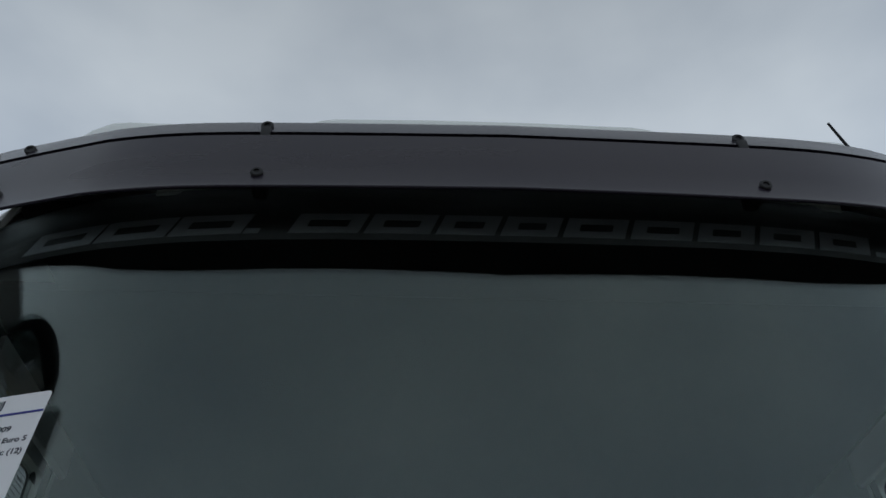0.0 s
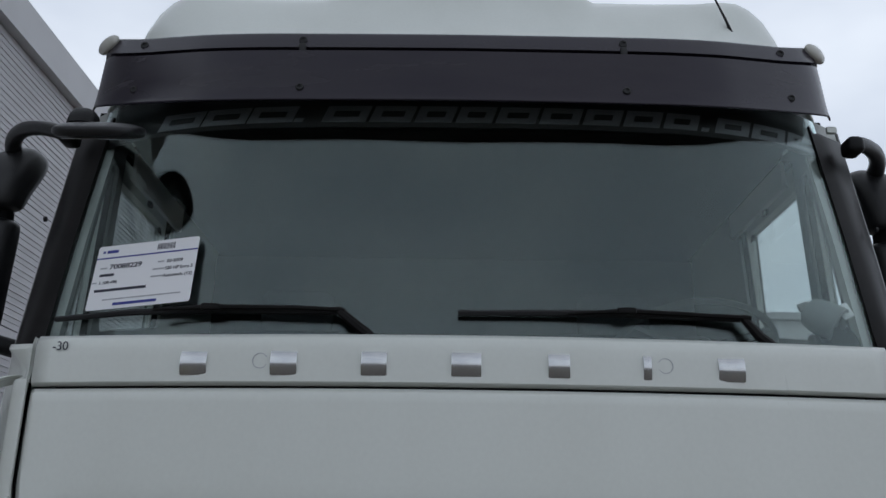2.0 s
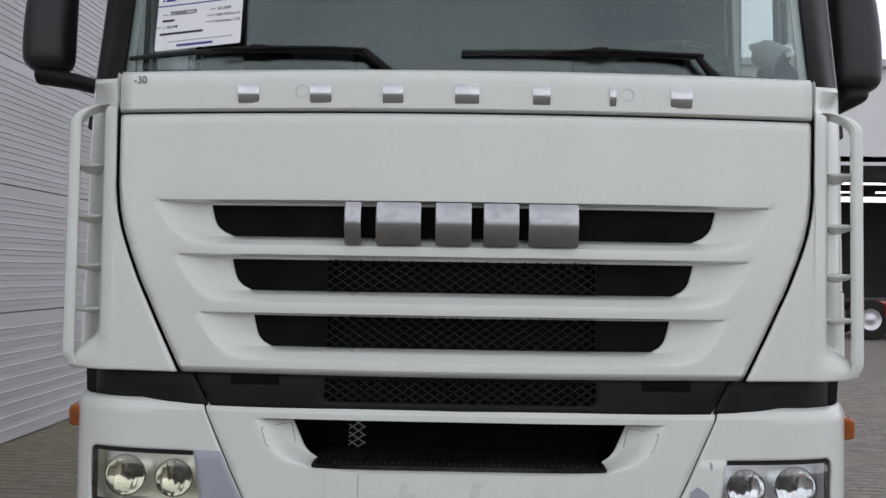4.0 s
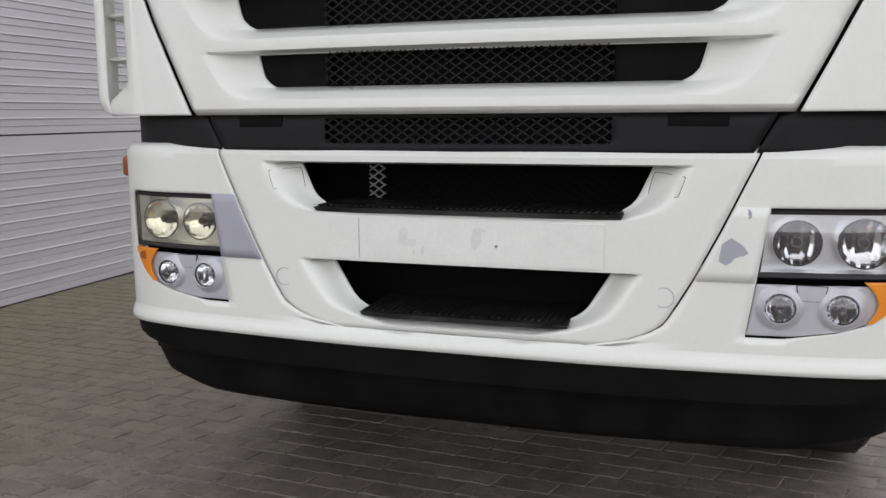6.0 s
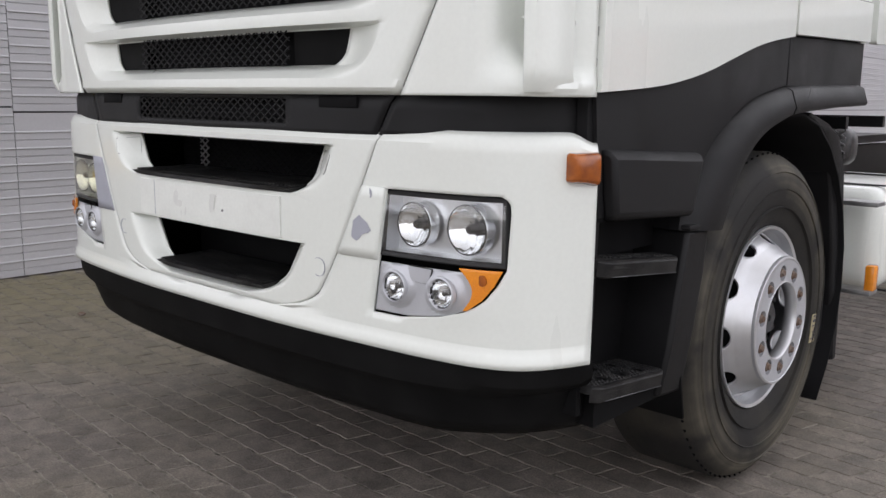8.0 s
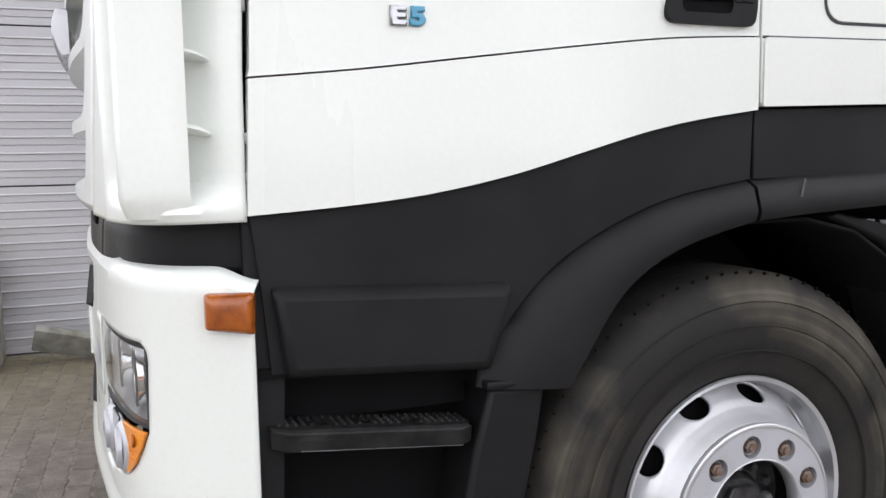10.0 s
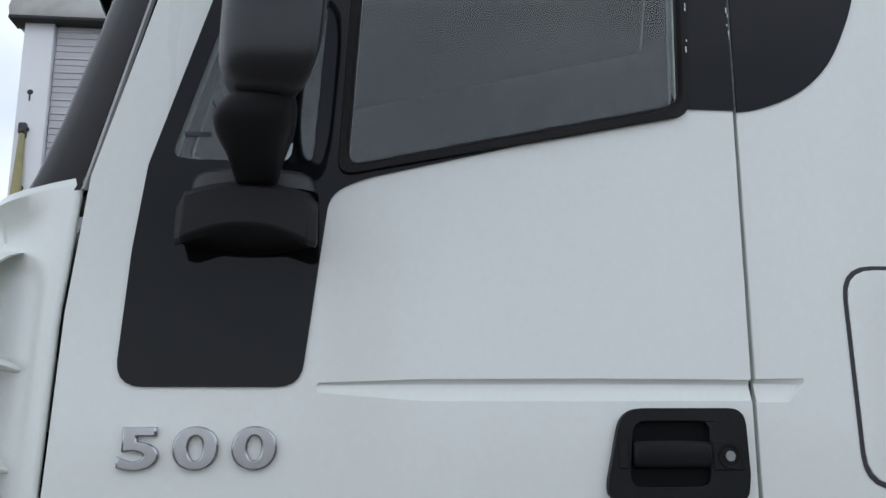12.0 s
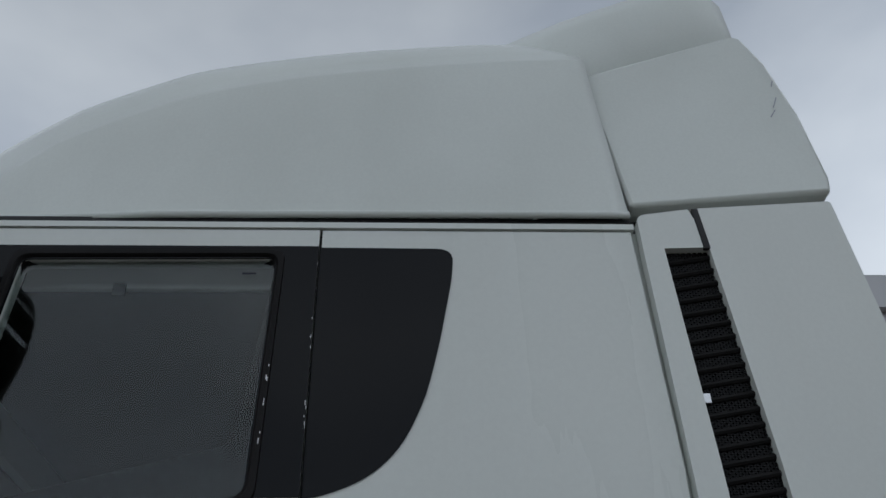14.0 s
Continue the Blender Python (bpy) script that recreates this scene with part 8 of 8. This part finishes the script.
part("joint_bed", bm, JOINT_SAND, ground, "pale sandy joints")

# paving bricks in running rows, 21 by 10.5 cm
LEN, WID, GAP = 0.208, 0.107, 0.0068
TURN = Matrix.Rotation(radians(-3.0), 4, "Z")


def brick_shape(seed):
    """A worn interlocking brick: waved long sides and slanting ends that fit their neighbours."""
    r = random.Random(seed)
    a, b = (LEN - GAP) / 2, (WID - GAP) / 2
    wave = lambda x: 0.0038 * math.sin(4 * math.pi * x / LEN)
    low = [(-a + 2 * a * i / 7, -b) for i in range(8)]
    line = low + [(-x, -y) for x, y in low]
    line = [(x + 0.011 * y / b * (abs(x) / a) ** 3 + r.uniform(-0.0014, 0.0014), y + wave(x) + r.uniform(-0.0014, 0.0010)) for x, y in line]
    n = len(line)
    v = [(x * 0.965, y * 0.93, r.uniform(-0.0008, 0.0004)) for x, y in line] + [(x, y, -0.0125) for x, y in line]
    f = [tuple(range(n))] + [(i, n + i, n + (i + 1) % n, (i + 1) % n) for i in range(n)]
    return v, f


SHAPES, BRICKS = [brick_shape(k) for k in range(6)], []
for bv, bf in SHAPES:
    me = bpy.data.meshes.new("brick")
    me.from_pydata(bv, [], bf)
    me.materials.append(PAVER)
    BRICKS.append(me)
rnd = random.Random(11)
verts, faces = [], []
for j in range(-75, 120):
    for i in range(-26, 52):
        p = TURN @ Vector(((i + 0.5 * (j % 2)) * LEN, j * WID, 0))
        if not (-3.96 < p.x < 8.5 and -7.0 < p.y < 11.5):
            continue
        m = Matrix.Translation((p.x, p.y, rnd.uniform(-0.0022, 0.0))) @ TURN @ Euler((rnd.gauss(0, 0.008), rnd.gauss(0, 0.006), rnd.gauss(0, 0.006))).to_matrix().to_4x4()
        if -2.9 < p.x < 0.3 and -0.65 < p.y < 1.15:
            ob = new("brick", BRICKS[rnd.randrange(6)])
            ob.parent = ground
            ob.matrix_basis = m
        else:
            k = len(verts)
            bv, bf = SHAPES[rnd.randrange(6)]
            verts += [tuple(m @ Vector(v)) for v in bv]
            faces += [tuple(a + k for a in f) for f in bf]
me = bpy.data.meshes.new("paving_field")
me.from_pydata(verts, [], faces)
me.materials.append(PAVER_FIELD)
field = new("paving_field", me)
field.parent = ground
tagged(field, "dark grey-brown paving bricks", kind="stuff")
